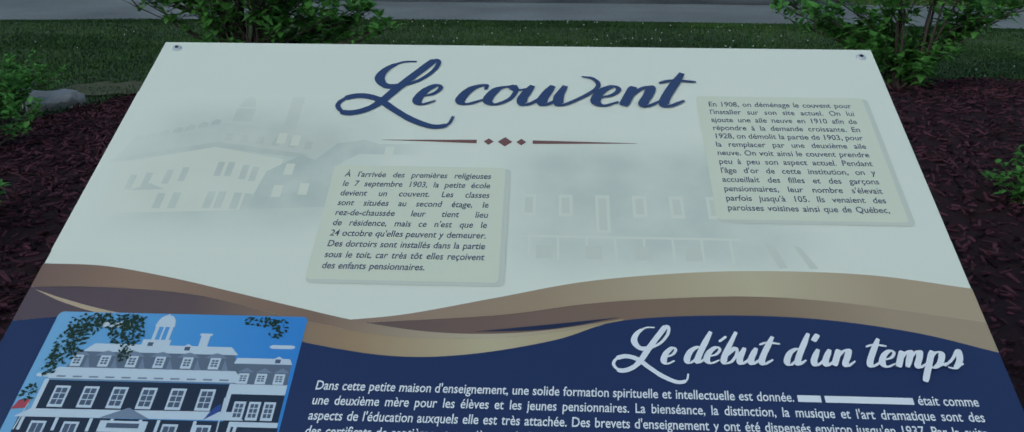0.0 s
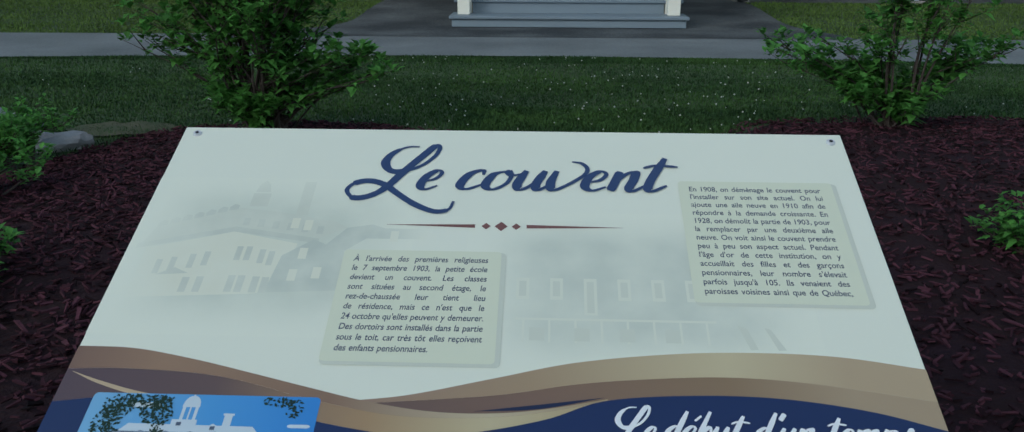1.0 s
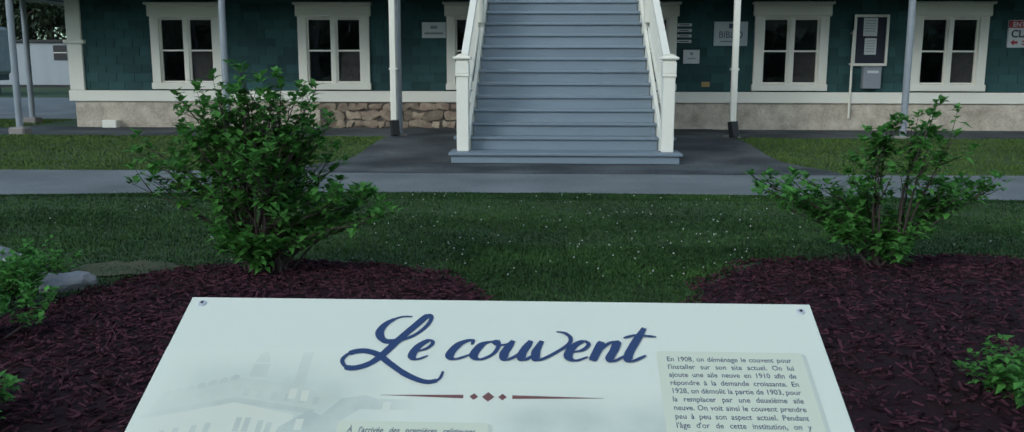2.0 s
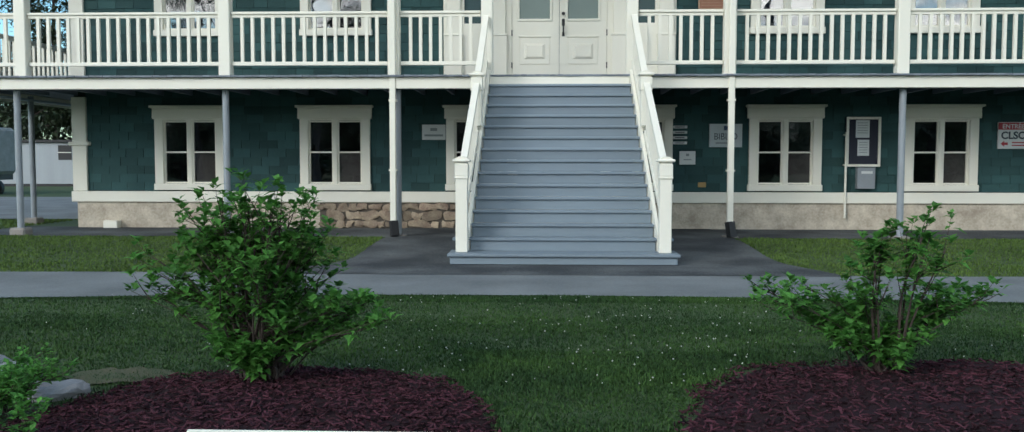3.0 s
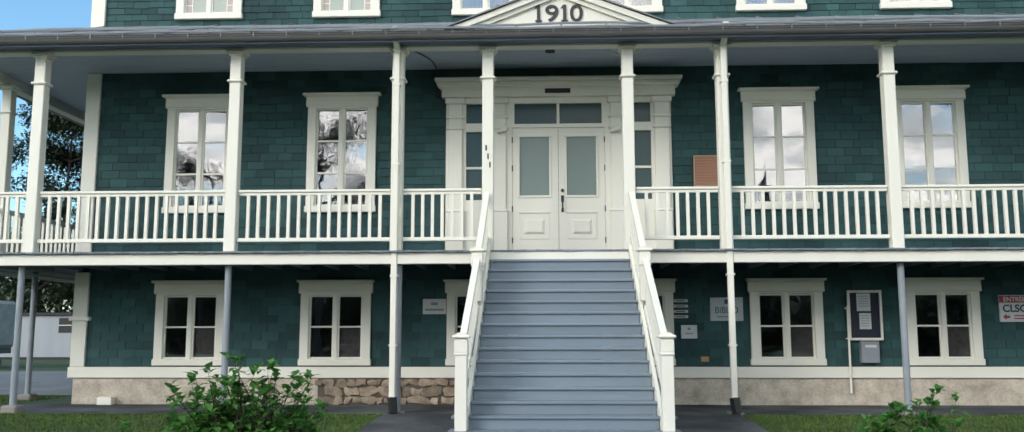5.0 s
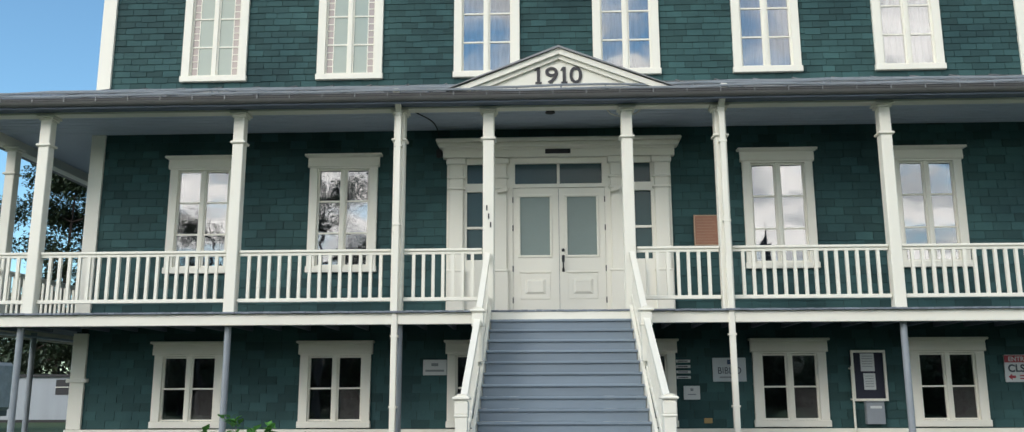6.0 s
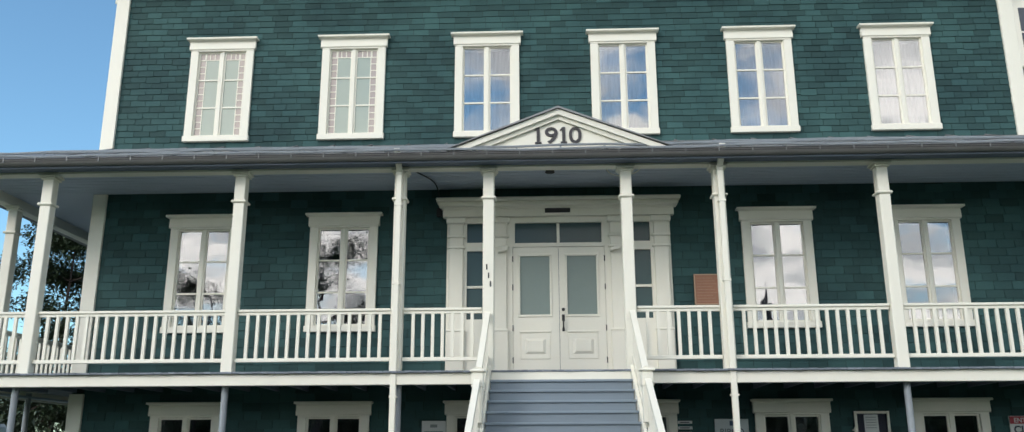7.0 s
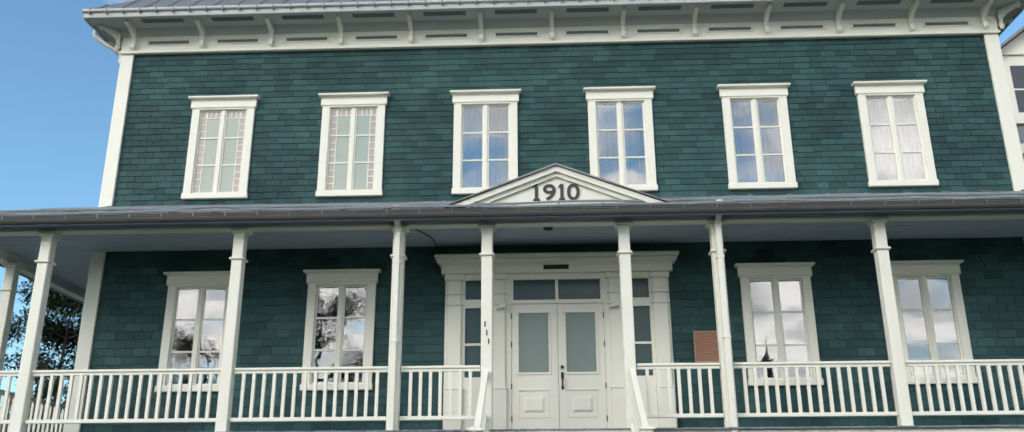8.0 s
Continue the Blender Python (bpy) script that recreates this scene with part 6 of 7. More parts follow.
def build_planting():
    build_shrub("shrub", pose(-1.75, 5.35, 0.05), "tall leafy green shrub with dark stems in mulch", 3, [(-0.12, 0.0, 1.36, 12), (-0.38, 0.05, 1.24, 10), (0.16, 0.0, 1.38, 9), (0.36, 0.05, 1.14, 9), (-0.55, 0.0, 1.06, 6), (-0.64, -0.05, 0.82, 5), (0.46, 0.1, 0.86, 5), (0.64, 0.0, 0.60, 8), (0.1, -0.25, 0.30, 6), (0.86, 0.1, 0.50, 5), (-0.3, -0.15, 0.30, 4), (-0.1, -0.12, 1.0, 5)], 0.094)
    build_shrub("shrub", pose(2.32, 5.75, 0.05), "open green shrub with upright dark stems in mulch", 8, [(0.0, 0.0, 1.12, 3), (0.16, 0.0, 1.16, 4), (0.34, 0.0, 1.14, 2), (-0.22, 0.0, 0.80, 3), (-0.62, 0.0, 0.70, 4), (-0.92, 0.1, 0.64, 4), (0.66, 0.0, 0.62, 5), (-0.42, 0.1, 0.52, 3), (0.40, 0.1, 0.60, 3), (0.0, -0.2, 0.28, 4), (-0.3, -0.1, 0.35, 3), (0.3, -0.1, 0.35, 3)], 0.098)
    low = [(0.17, 0, 0.22, 8), (-0.2, 0.05, 0.21, 8), (0, 0.17, 0.25, 8), (0.04, -0.18, 0.16, 8)]
    build_shrub("low_shrub", pose(-2.98, 4.55, 0.05), "low bushy green shrub at the edge of the bed", 14, low, 0.058, "low shrubs")
    build_shrub("low_shrub", pose(-2.72, 3.62, 0.05), "low bushy green shrub at the edge of the bed", 15, low, 0.058, "low shrubs")
    build_shrub("low_shrub", pose(2.05, 3.0, 0.03), "low bushy green shrub in the bark mulch", 16, low, 0.058, "low shrubs")
    build_shrub("low_shrub", pose(-1.98, 2.38, 0.08), "low bushy green shrub in the bark mulch", 17, [(a * 0.7, b * 0.7, c * 0.6, n // 2) for a, b, c, n in low], 0.07, "low shrubs")
    # pale boulders at the edge of the bed
    rock = mat("granite_boulder", (0.34, 0.34, 0.35), 0.85, vary=0.3, scale=4, fine=40, bump=0.8, tint=(0.18, 0.18, 0.2))
    rng = random.Random(4)
    for x, y, sx, sy, sz in ((-3.85, 5.35, 0.36, 0.22, 0.15), (-2.92, 5.02, 0.18, 0.12, 0.07), (-3.30, 5.15, 0.22, 0.16, 0.12), (-4.4, 5.2, 0.30, 0.25, 0.16)):
        bm = B()
        bmesh.ops.create_icosphere(bm, subdivisions=3, radius=1.0)
        off = rng.uniform(0, 50)
        for v in bm.verts:
            k = 1 + 0.34 * noise.noise(v.co * 1.3 + Vector((off, 0, 0))) + 0.16 * noise.noise(v.co * 3.5 + Vector((off, 0, 0)))
            v.co = Vector((v.co.x * sx * k, v.co.y * sy * k, v.co.z * sz * k))
        tagged(part("boulder", bm, rock, None, at=pose(x, y, sz * 0.45, 0, 0, rng.uniform(0, 180))), "rough grey boulder at the edge of the bed", "rock", "boulders")


def build_tree(name, m, label, seed, height, spread, low, leaves, size):
    """A trunk with limbs and a crown of many small leaves in clumps."""
    rng = random.Random(seed)
    tr = thing(name, m, label, "tree", "trees round the plot")
    bm = B()
    top = Vector((rng.gauss(0, 0.3), rng.gauss(0, 0.3), height * 0.82))
    line = curve_through([Vector((0, 0, -0.2)), Vector((rng.gauss(0, 0.2), rng.gauss(0, 0.2), height * 0.4)), top], 8)
    for i, (a, b) in enumerate(zip(line, line[1:])):
        rod(bm, a, b, 0.24 * (1 - i / 9), 0.24 * (1 - (i + 1) / 9), 8)
    clumps = []
    for k in range(26):
        f = rng.uniform(low, 1.0)
        s = line[min(8, int(f * 8))]
        az = rng.uniform(0, 6.28)
        reach = spread * rng.uniform(0.35, 1.0) * (1.15 - abs(f - 0.45) * 0.9)
        e = s + Vector((math.cos(az) * reach, math.sin(az) * reach, rng.uniform(0.1, 0.35) * reach + 0.3))
        rod(bm, s, e, 0.07, 0.015, 5)
        clumps += [(e, rng.uniform(0.5, 1.0) * spread * 0.42), (s.lerp(e, 0.6), rng.uniform(0.4, 0.8) * spread * 0.38)]
    part("trunk", bm, BARK, tr)
    lv, lf = [], []
    for i in range(leaves):
        c, r = clumps[rng.randrange(len(clumps))]
        d = Vector((rng.gauss(0, 1), rng.gauss(0, 1), rng.gauss(0, 0.8))).normalized() * r * rng.random() ** 0.45
        add_leaf(lv, lf, c + d, Vector((rng.gauss(0, 1), rng.gauss(0, 1), rng.gauss(-0.1, 0.5))), Vector((0, 0, 1)), size * rng.uniform(0.7, 1.3), size * 0.3)
    me = bpy.data.meshes.new("crown")
    me.from_pydata(lv, [], lf)
    me.materials.append(TREE_LEAF)
    ob = new("crown", me)
    ob.parent = tr
    return tr


def build_trees():
    a = build_tree("tree", pose(-32.0, 58.0, 0), "tall dark leafy tree beside the house", 31, 21.5, 5.2, 0.2, 26000, 0.30)
    c = build_tree("tree", pose(-15.5, -25.0, 0), "very tall airy tree across the road", 35, 21.0, 5.0, 0.3, 16000, 0.19)
    copy_thing(c, pose(-25.5, -29.0, -2.0, 0, 0, 120))
    b = build_tree("tree", pose(-33.5, 58.0, 0), "broad dark leafy tree behind the shed", 33, 9.0, 5.5, 0.1, 9000, 0.36)
    copy_thing(b, pose(-25.0, 60.0, 0, 0, 0, 70))
    copy_thing(b, pose(-43.0, 60.0, 0, 0, 0, 140))
    copy_thing(a, pose(-44.0, 66.0, -1, 0, 0, 200))
    # trees across the road, behind the viewer
    rng = random.Random(2)
    for i in range(24):
        copy_thing(b, pose(-44 + (i % 12) * 7.4 + rng.uniform(-2, 2), -32 - 9 * (i // 12) - rng.uniform(0, 5), -0.6, 0, 0, rng.uniform(0, 360)))


def build_backdrop_woods():
    """A dense strip of unseen woods far behind the viewer, added to close the horizon and darken the low panes'
    reflections.
    """
    rng = random.Random(6)
    lv, lf = [], []
    # added foliage that keeps bright horizon sky out of the window reflections
    for i in range(9000):
        x = rng.uniform(-90, 90)
        top = 8.5 + 3.0 * noise.noise((x * 0.12, 0, 0)) + 1.5 * noise.noise((x * 0.5, 3, 0))
        p = Vector((x, -66 - rng.uniform(0, 5), rng.uniform(0.0, 1.0) ** 0.8 * top))
        add_leaf(lv, lf, p, Vector((rng.gauss(0, 1), rng.gauss(0, 0.3), rng.gauss(0, 0.6))), Vector((0, 1, 0.4)), rng.uniform(1.2, 2.2), 0.6)
    mesh_object("backdrop_woods", lv, lf, TREE_LEAF, "dense dark woods added behind the viewer to darken window reflections", "woods")


def build_steeple():
    """A slim dark steeple across the road, seen in the window glass."""
    st = thing("steeple", pose(24.0, -60.0, 0), "slim dark church steeple far across the road", "steeple")
    slate = mat("steeple_slate", (0.03, 0.032, 0.036), 0.8, vary=0.2)
    bm = B()
    box(bm, -0.42, 0.42, -0.42, 0.42, 0.0, 17.2, 0.04)
    part("tower", bm, slate, st)
    bm = B()
    box(bm, -0.50, 0.50, -0.50, 0.50, 17.2, 17.4, 0.03)
    rod(bm, (0, 0, 17.4), (0, 0, 19.4), 0.40, 0.03, 8)
    part("spire", bm, slate, st)


build_backdrop_woods()
build_steeple()
build_mulch()
build_lawn()
build_planting()
build_trees()


# ---- fixtures on the walls ----
def text_part(name, body, size, at, material, parent, label="", extrude=0.001, wide=1.0, bold=0.0):
    cu = bpy.data.curves.new(name, "FONT")
    cu.body, cu.size, cu.extrude, cu.align_x, cu.offset = body, size, extrude, "CENTER", bold
    tmp = new(name, cu)
    bpy.context.view_layer.update()
    me = bpy.data.meshes.new_from_object(tmp.evaluated_get(bpy.context.evaluated_depsgraph_get()))
    bpy.data.objects.remove(tmp)
    me.materials.append(material)
    ob = new(name, me)
    ob.parent = parent
    ob.matrix_basis = at @ Matrix.Diagonal((wide, 1, 1, 1))
    return tagged(ob, label) if label else ob


def plate(name, x0, x1, z0, z1, label, material, category="sign", depth=0.025, group=""):
    t = thing(name, pose((x0 + x1) / 2, WALL_Y, z0), label, category, group)
    w = (x1 - x0) / 2
    bm = B()
    box(bm, -w, w, -depth, 0.02, 0, z1 - z0, 0.004)
    part("panel", bm, material, t)
    return t, w, z1 - z0


def bar(parent, x0, x1, z0, z1, depth, material):
    bm = B()
    box(bm, x0, x1, -depth - 0.004, -depth + 0.001, z0, z1)
    return part("text_bar", bm, material, parent)


def build_fixtures():
    pale = mat("sign_white", (0.62, 0.64, 0.63), 0.5, vary=0.06)
    dark = mat("sign_ink", (0.035, 0.05, 0.07), 0.6)
    grey = mat("sign_grey_ink", (0.25, 0.28, 0.29), 0.6)
    red = mat("sign_red", (0.36, 0.03, 0.045), 0.5, vary=0.06)
    for k in range(4):
        t, w, h = plate("direction_plate", 2.67, 2.95, 2.15 - k * 0.107, 2.205 - k * 0.107, "narrow white direction plate on the green wall", pale, group="direction plates")
        bar(t, -w * 0.75, w * 0.6, 0.018, 0.036, 0.025, dark)
    t, w, h = plate("notice_plate", 2.80, 3.12, 1.42, 1.69, "square pale notice plate on the green wall", pale)
    bar(t, -0.03, 0.03, 0.17, 0.22, 0.025, grey)
    bar(t, -0.08, 0.08, 0.09, 0.11, 0.025, grey)
    t, w, h = plate("library_sign", 3.39, 4.05, 1.77, 2.24, "white library sign with dark blue letters", mat("library_white", (0.50, 0.56, 0.58), 0.5), depth=0.03)
    text_part("lettering", "BIBLIO", 0.185, pose(0.0, -0.032, 0.155, 90, 0, 0), dark, t, "dark blue lettering", wide=0.88)
    bm = B()
    box(bm, -0.04, 0.05, -0.034, -0.029, 0.34, 0.43)
    part("emblem", bm, mat("emblem_blue", (0.03, 0.07, 0.15), 0.5), t, "small dark blue emblem")
    bar(t, -0.2, 0.12, 0.07, 0.10, 0.03, grey)
    t, w, h = plate("wall_sign", -2.43, -1.95, 1.92, 2.23, "pale grey sign with faint writing under the porch", pale)
    bar(t, -0.07, 0.07, 0.18, 0.24, 0.025, grey)
    bar(t, -0.19, 0.19, 0.07, 0.11, 0.025, grey)
    t, w, h = plate("outlet_cover", 3.18, 3.34, 0.96, 1.06, "yellowish outlet cover on the green wall", mat("outlet_ochre", (0.40, 0.27, 0.10), 0.5), "outlet")
    t, w, h = plate("clinic_sign", 9.11, 9.70, 1.74, 2.27, "white clinic sign with a red header and letters", pale, depth=0.03)
    bm = B()
    box(bm, -w, w, -0.034, -0.029, h - 0.15, h - 0.01)
    hd = part("header", bm, red, t, "red header band")
    text_part("header_lettering", "ENTRÉE", 0.125, pose(0, -0.036, h - 0.125, 90, 0, 0), pale, hd, "white lettering", bold=0.002)
    text_part("lettering", "CLSC", 0.20, pose(0.0, -0.032, 0.20, 90, 0, 0), dark, t, "dark lettering", bold=0.006)
    bm = B()
    prism(bm, [(-0.24, 0.10), (-0.17, 0.16), (-0.17, 0.125), (-0.10, 0.125), (-0.10, 0.075), (-0.17, 0.075), (-0.17, 0.04)], -0.035, -0.029, "y")
    part("arrow", bm, red, t, "red arrow")
    bar(t, -0.02, 0.25, 0.11, 0.135, 0.03, red)
    bar(t, -0.02, 0.25, 0.055, 0.08, 0.03, red)
    # notice case
    t, w, h = plate("notice_case", 6.11, 6.79, 1.38, 2.375, "white framed glazed notice case with two papers", mat("case_felt", (0.022, 0.025, 0.042), 0.8), "notice board", 0.05)
    for n, (a, b, c, d) in enumerate(((-w, w, 0, 0.05), (-w, w, h - 0.05, h), (-w, -w + 0.05, 0.05, h - 0.05), (w - 0.05, w, 0.05, h - 0.05))):
        bm = B()
        box(bm, a, b, -0.085, -0.05, c, d, 0.006)
        part("frame_rail", bm, WHITE, t)
    for a, b, c, d in ((-0.15, 0.12, 0.58, 0.93), (-0.11, 0.12, 0.22, 0.54)):
        bm = B()
        box(bm, a, b, -0.056, -0.05, c, d)
        sheet_ob = part("paper", bm, pale, t, "printed white paper")
        for q in range(5):
            bm = B()
            zz = d - 0.06 - q * 0.05
            box(bm, a + 0.03, b - 0.04, -0.059, -0.0555, zz, zz + 0.012)
            part("text_bar", bm, grey, sheet_ob)
    t, w, h = plate("meter_box", 6.33, 6.68, 0.94, 1.37, "grey steel letter box below the notice case", STEEL, "letter box", 0.12)
    bm = B()
    prism(bm, [(-0.15, h), (0.0, h + 0.03), (0.0, h)], -w - 0.01, w + 0.01, "x")
    part("lid", bm, STEEL, t)
    bm = B()
    box(bm, -0.10, 0.12, -0.125, -0.119, 0.30, 0.35)
    part("label_plate", bm, pale, t)
    bm = B()
    rod(bm, (6.10, WALL_Y - 0.10, 0.35), (6.10, WALL_Y - 0.10, 2.07), 0.022, sides=10)
    for z in (0.75, 1.4, 2.0):
        box(bm, 6.07, 6.13, WALL_Y - 0.10, WALL_Y + 0.02, z, z + 0.03)
    tagged(part("conduit", bm, WHITE), "white conduit pipe fixed to the wall", "pipe")
    t, w, h = plate("plaque", 3.14, 3.67, 4.52, 5.16, "brown copper plaque with raised writing beside the door", BROWN, "plaque", 0.03)
    lettering = mat("plaque_letter", (0.43, 0.23, 0.145), 0.5)
    rim = mat("plaque_rim", (0.52, 0.36, 0.24), 0.45, vary=0.1)
    for a, b, c, d in ((-w, w, 0, 0.022), (-w, w, h - 0.022, h), (-w, -w + 0.022, 0.022, h - 0.022), (w - 0.022, w, 0.022, h - 0.022)):
        bm = B()
        box(bm, a, b, -0.042, -0.03, c, d, 0.004)
        part("rim", bm, rim, t, "lighter raised rim")
    for q in range(9):
        bar(t, -0.21, 0.21 - 0.05 * (q % 3), 0.07 + q * 0.06, 0.082 + q * 0.06, 0.03, lettering)
    bm = B()
    box(bm, -0.15, 0.15, -0.22, -0.021, 0.0, 0.16, 0.015)
    tagged(part("splash_block", bm, WHITE, None, at=pose(-8.86, WALL_Y, 0.10)), "white concrete block against the foundation", "block")
    bm = B()
    bmesh.ops.create_cone(bm, cap_ends=True, segments=20, radius1=0.10, radius2=0.08, depth=0.05, matrix=Matrix.Translation((0.2, 16.75, 7.045)))
    tagged(part("ceiling_lamp", bm, BLACK), "small dark round lamp in the porch ceiling", "lamp")
    wire = curve_through([(1.25, 16.3, 7.06), (1.35, 16.32, 6.86), (1.6, 16.3, 6.78), (1.85, 16.2, 6.82), (1.95, 16.12, 6.9)], 16)
    bm = B()
    for a, b in zip(wire, wire[1:]):
        rod(bm, a, b, 0.012, sides=5)
    tagged(part("cable", bm, WHITE), "loose white cable hanging from the porch ceiling", "cable")
    wire = curve_through([(-2.6, 15.95, 6.95), (-2.45, 16.6, 7.02), (-2.2, 17.3, 7.03), (-2.15, 17.9, 6.9), (-2.15, 17.95, 6.6)], 16)
    bm = B()
    for a, b in zip(wire, wire[1:]):
        rod(bm, a, b, 0.014, sides=5)
    box(bm, -2.20, -2.10, 17.86, 17.97, 6.45, 6.62)
    tagged(part("cable", bm, BLACK), "black cable under the porch ceiling by the column", "cable")


build_fixtures()


# ---- neighbouring things ----
def build_shed():
    sh = thing("shed", pose(-27.0, 50.0, 0), "low white shed across the driveway", "shed")
    bm = B()
    box(bm, -7, 6, 0, 5, 0.25, 2.6)
    part("wall", bm, mat("shed_paint", (0.36, 0.39, 0.42), 0.6, vary=0.15, scale=0.6, fine=12, bump=0.1, stretch=(3, 1, 0.4)), sh)
    bm = B()
    box(bm, -7.1, 6.1, -0.15, 5.2, 2.6, 2.75, 0.02)
    part("roof", bm, BLACK, sh)
    bm = B()
    box(bm, -7.02, 6.02, 0.03, 5, -0.1, 0.25)
    part("base", bm, BLACK, sh)
    bm = B()
    box(bm, -0.62, 0.15, -0.03, 0.02, 1.62, 2.45)
    part("window", bm, BLACK, sh, "dark window")
    bm = B()
    box(bm, -0.62, 0.15, -0.05, -0.03, 2.02, 2.06)
    part("window_bar", bm, WHITE, sh)


def build_trailer():
    tr = thing("trailer", pose(-25.6, 36.0, 0), "grey weathered utility trailer parked on the driveway", "trailer")
    bm = B()
    box(bm, -2.6, 2.75, 0, 2.0, 0.95, 2.95, 0.14)
    part("body", bm, mat("weathered_grey", (0.33, 0.33, 0.32), 0.9, vary=0.35, scale=3, fine=14, bump=0.6), tr)
    bm = B()
    box(bm, -2.5, 2.6, 0.1, 1.9, 0.72, 0.95)
    part("chassis", bm, BLACK, tr)
    for x in (-1.2, 1.9):
        for y in (0.12, 1.7):
            bm = B()
            rod(bm, (x, y - 0.1, 0.36), (x, y + 0.12, 0.36), 0.36, sides=18)
            wh = part("wheel", bm, BLACK, tr)
            bm = B()
            rod(bm, (x, y - 0.11, 0.36), (x, y + 0.05, 0.36), 0.18, sides=14)
            part("rim", bm, WHITE, wh)


def build_wing():
    wg = thing("east_wing", pose(10.45, 24.0, 0), "green shingled wing with a mansard roof and dormer", "building", "", "structure")
    bm = B()
    box(bm, 0, 12, 0, 8, 0.0, 11.2)
    part("wall", bm, SHINGLE, wg)
    bm = B()
    prism(bm, [(-0.45, 11.2), (-0.45, 11.5), (0.0, 11.5), (0.0, 10.75), (-0.06, 10.75), (-0.1, 11.1)], -0.0, 12.3, "x")
    part("cornice", bm, WHITE, wg)
    bm = B()
    prism(bm, [(-0.40, 11.5), (1.9, 15.6), (8, 15.6), (8, 11.5)], 0.0, 12.2, "x")
    part("mansard_roof", bm, TIN, wg, "grey tin mansard roof")
    bm = B()
    box(bm, 3.25, 5.05, -0.05, 2.0, 12.3, 14.55, 0.01)
    dm = part("dormer", bm, WHITE, wg, "white gabled dormer")
    bm = B()
    prism(bm, [(3.1, 14.5), (5.2, 14.5), (4.15, 15.3)], -0.12, 2.2, "y")
    part("gable", bm, WHITE, dm)
    for s in (-1, 1):
        bm = B()
        prism(bm, [(4.15 + s * 1.3, 14.42), (4.15 + s * 1.2, 14.42), (4.15, 15.32), (4.15, 15.44)], -0.40, 2.3, "y")
        part("dormer_roof", bm, TIN, dm, "grey tin dormer roof")
    for a, b in ((3.52, 4.08), (4.16, 4.72)):
        for c, d in ((12.65, 13.35), (13.42, 14.15)):
            bm = B()
            box(bm, a, b, -0.07, -0.045, c, d)
            part("pane", bm, mat("dormer_glass", (0.06, 0.07, 0.09), 0.1), dm)
    bm = B()
    box(bm, 3.1, 4.6, -0.03, 0.0, 8.0, 10.4)
    wn = part("window", bm, WHITE, wg)
    bm = B()
    box(bm, 3.3, 4.4, -0.05, -0.03, 8.2, 10.1)
    part("pane", bm, mat("wing_glass", (0.05, 0.06, 0.08), 0.1), wn)


build_shed()
build_trailer()
build_wing()


# ---- stones showing in the foundation ----
def build_foundation_stones():
    base = bpy.data.objects["foundation"]
    rng = random.Random(77)
    bm = B()
    box(bm, -4.55, -1.62, WALL_Y - 0.026, WALL_Y - 0.018, 0.10, 0.63)
    part("mortar", bm, mat("dark_mortar", (0.13, 0.11, 0.09), 0.95, vary=0.3, scale=6, fine=50, bump=0.9), base, "dark recessed mortar between the stones")
    z = 0.12
    for row, tall in enumerate((0.15, 0.19, 0.15)):
        x = -4.6 + 0.17 * (row % 2)
        while x < -1.75:
            w, h = rng.uniform(0.14, 0.46), tall * rng.uniform(0.75, 1.05)
            bm = B()
            box(bm, -w / 2, w / 2, -0.045, 0.02, -h / 2, h / 2)
            bmesh.ops.subdivide_edges(bm, edges=bm.edges[:], cuts=2, use_grid_fill=True)
            off = rng.uniform(0, 90)
            for v in bm.verts:
                d = noise.noise_vector(v.co * 6.5 + Vector((off, 0, 0)))
                e = abs(v.co.x) / w * abs(v.co.z) / h * 4
                v.co += Vector((d.x * 0.075 - v.co.x * 0.12 * e, d.y * 0.03 + 0.02 * e, d.z * 0.06 - v.co.z * 0.12 * e))
            part("stone", bm, STONE, base, at=pose(x + w / 2, WALL_Y - 0.02, z + tall / 2, 0, rng.uniform(-9, 9), 0))
            x += w + 0.004
        z += tall + 0.008


build_foundation_stones()


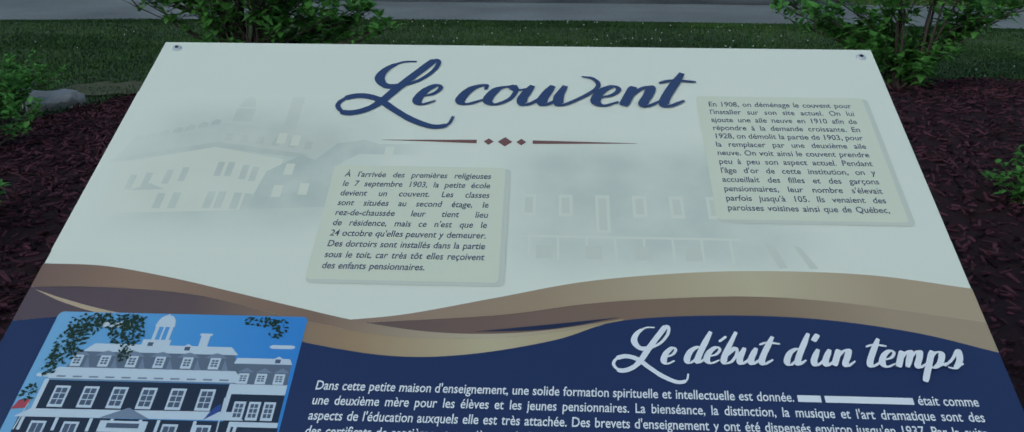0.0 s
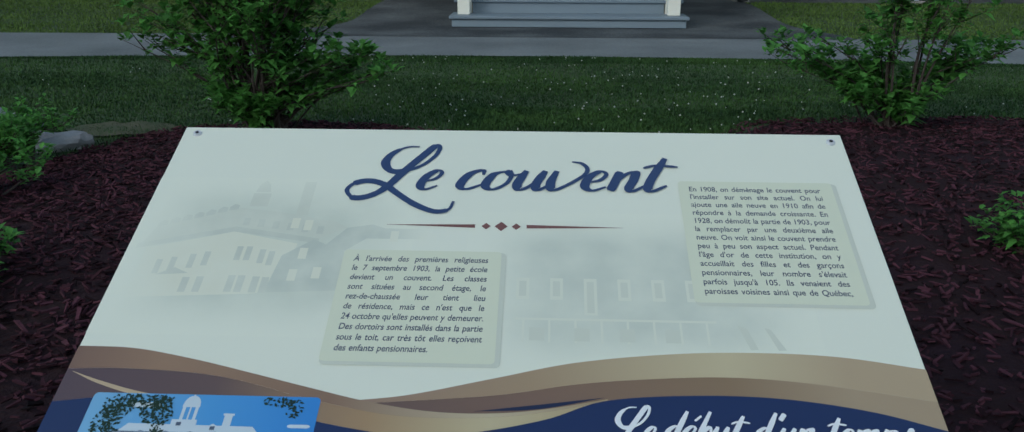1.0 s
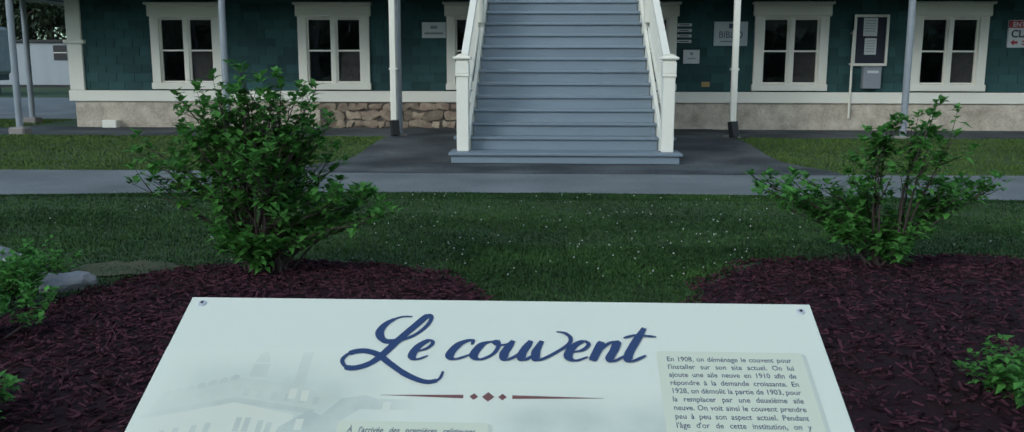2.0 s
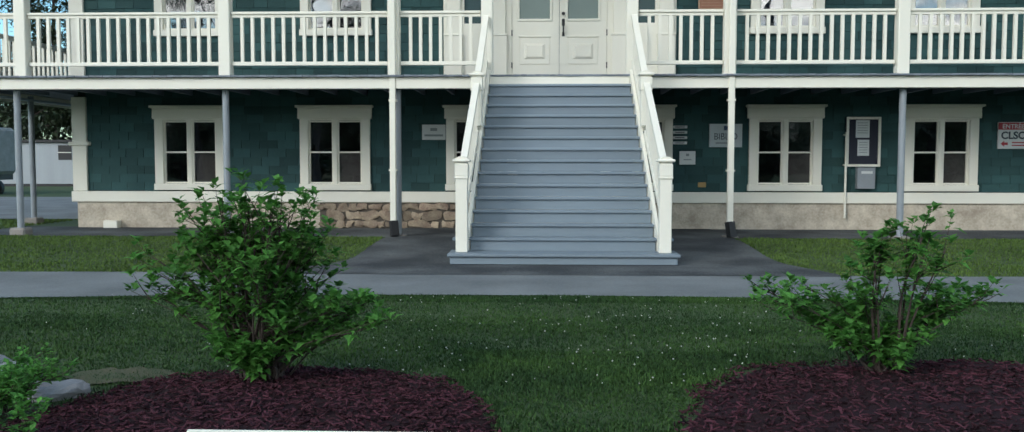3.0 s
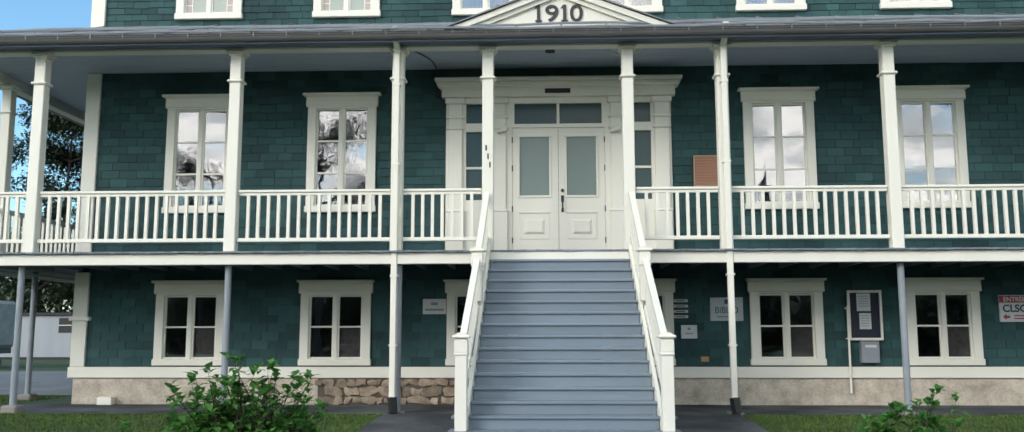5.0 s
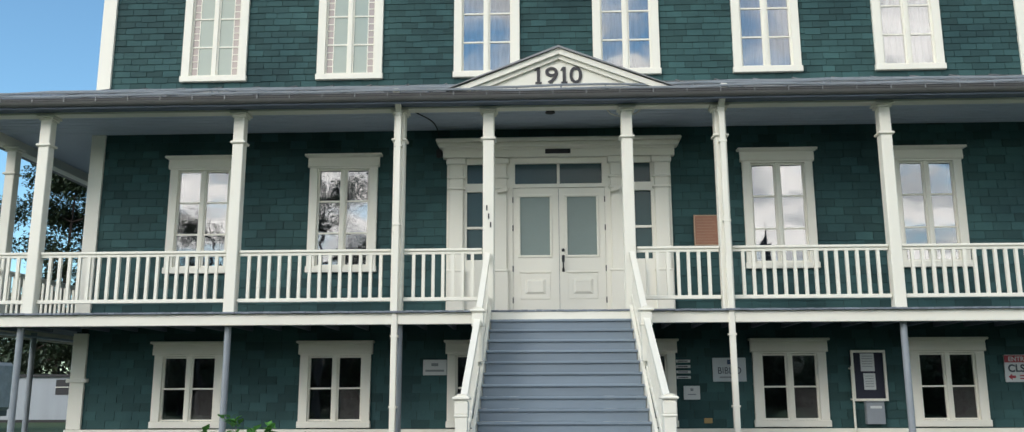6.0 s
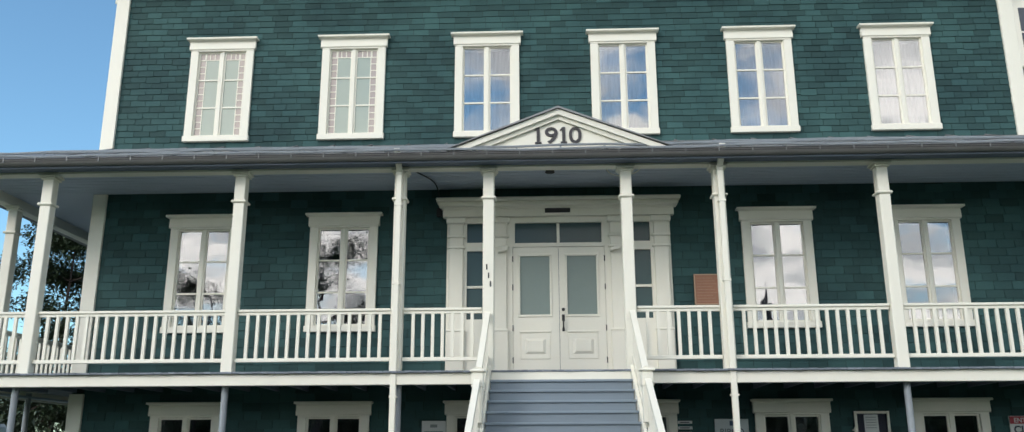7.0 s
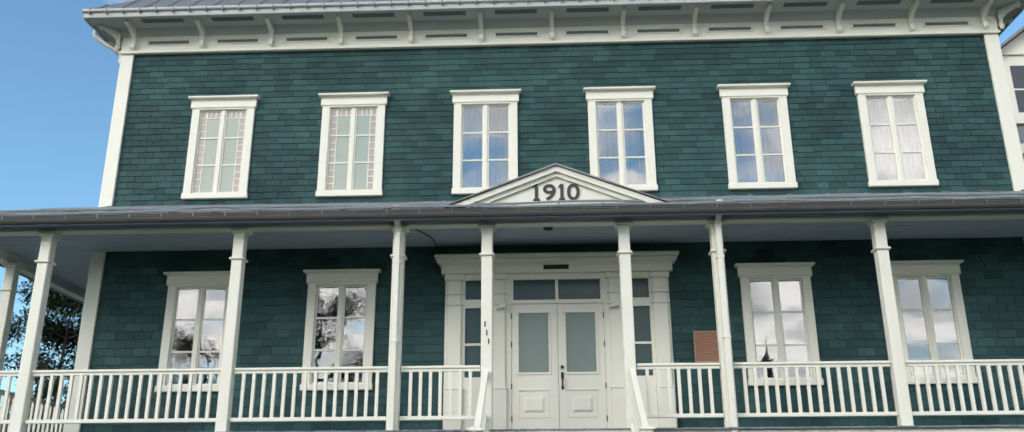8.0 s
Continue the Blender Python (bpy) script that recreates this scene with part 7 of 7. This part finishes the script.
# ---- shingles ----
def shingle_mesh():
    """A tapered wooden shingle of unit width, thick at its butt."""
    bm = B()
    pts = [(0, -0.021, 0), (1, -0.021, 0), (1, -0.004, 1), (0, -0.004, 1), (0, 0, 0), (1, 0, 0)]
    v = [bm.verts.new(p) for p in pts]
    bm.faces.new((v[0], v[1], v[2], v[3]))
    bm.faces.new((v[4], v[5], v[1], v[0]))
    bm.faces.new((v[4], v[0], v[3]))
    bm.faces.new((v[1], v[5], v[2]))
    me = bpy.data.meshes.new("shingle")
    bm.to_mesh(me)
    bm.free()
    me.materials.append(SHINGLE)
    return me


def build_shingles():
    wall = bpy.data.objects["wall_front"]
    me = shingle_mesh()
    rng = random.Random(99)
    y = WALL_Y + 0.019
    verts, faces = [], []
    made = 0
    for z0, z1, course, usual in ((0.87, 2.96, 0.172, 0.37), (3.03, 7.06, 0.172, 0.37), (8.10, 11.86, 0.142, 0.345)):
        n = round((z1 - z0) / course)
        for k in range(n):
            za = z0 + (z1 - z0) * k / n
            hh = (z1 - z0) / n
            spans = [(WALL_L + 0.25, WALL_R - 0.26)]
            for a, b, c, d in HOLES:
                if c - hh * 0.98 < za < d - 0.005:
                    spans = [q for s in spans for q in ((s[0], min(s[1], a)), (max(s[0], b), s[1])) if q[1] - q[0] > 0.02]
            for a, b in spans:
                x = WALL_L - usual * (0.5 * (k % 2) + rng.gauss(0, 0.04))
                while x + usual < a:
                    x += usual
                while x < b:
                    w = usual * (rng.uniform(0.97, 1.03) if rng.random() < 0.85 else rng.uniform(0.75, 1.15))
                    xa, xb = max(a, x), min(b, x + w)
                    x += w
                    if xb - xa < 0.03:
                        continue
                    drop, yy = rng.gauss(0, 0.003), y - rng.uniform(0, 0.004)
                    if rng.random() < 0.012:
                        drop -= 0.022
                    ww, hs = xb - xa - 0.009, hh + 0.012
                    m = Matrix.Translation((xa, yy, za + drop)) @ Euler((0, rng.gauss(0, 0.003), 0)).to_matrix().to_4x4() @ Matrix.Diagonal((ww, 1, hs, 1))
                    if z0 == 3.03 and made < 300 and -3.4 < xa < 6.4:
                        ob = new("shingle", me)
                        ob.parent = wall
                        ob.matrix_basis = m
                        made += 1
                    else:
                        o = len(verts)
                        verts += [m @ v.co for v in me.vertices]
                        faces += [tuple(o + i for i in p.vertices) for p in me.polygons]
    mesh_object("shingle_courses", verts, faces, SHINGLE_REST, "dark green painted wooden shingles", "", "stuff", wall)


build_shingles()
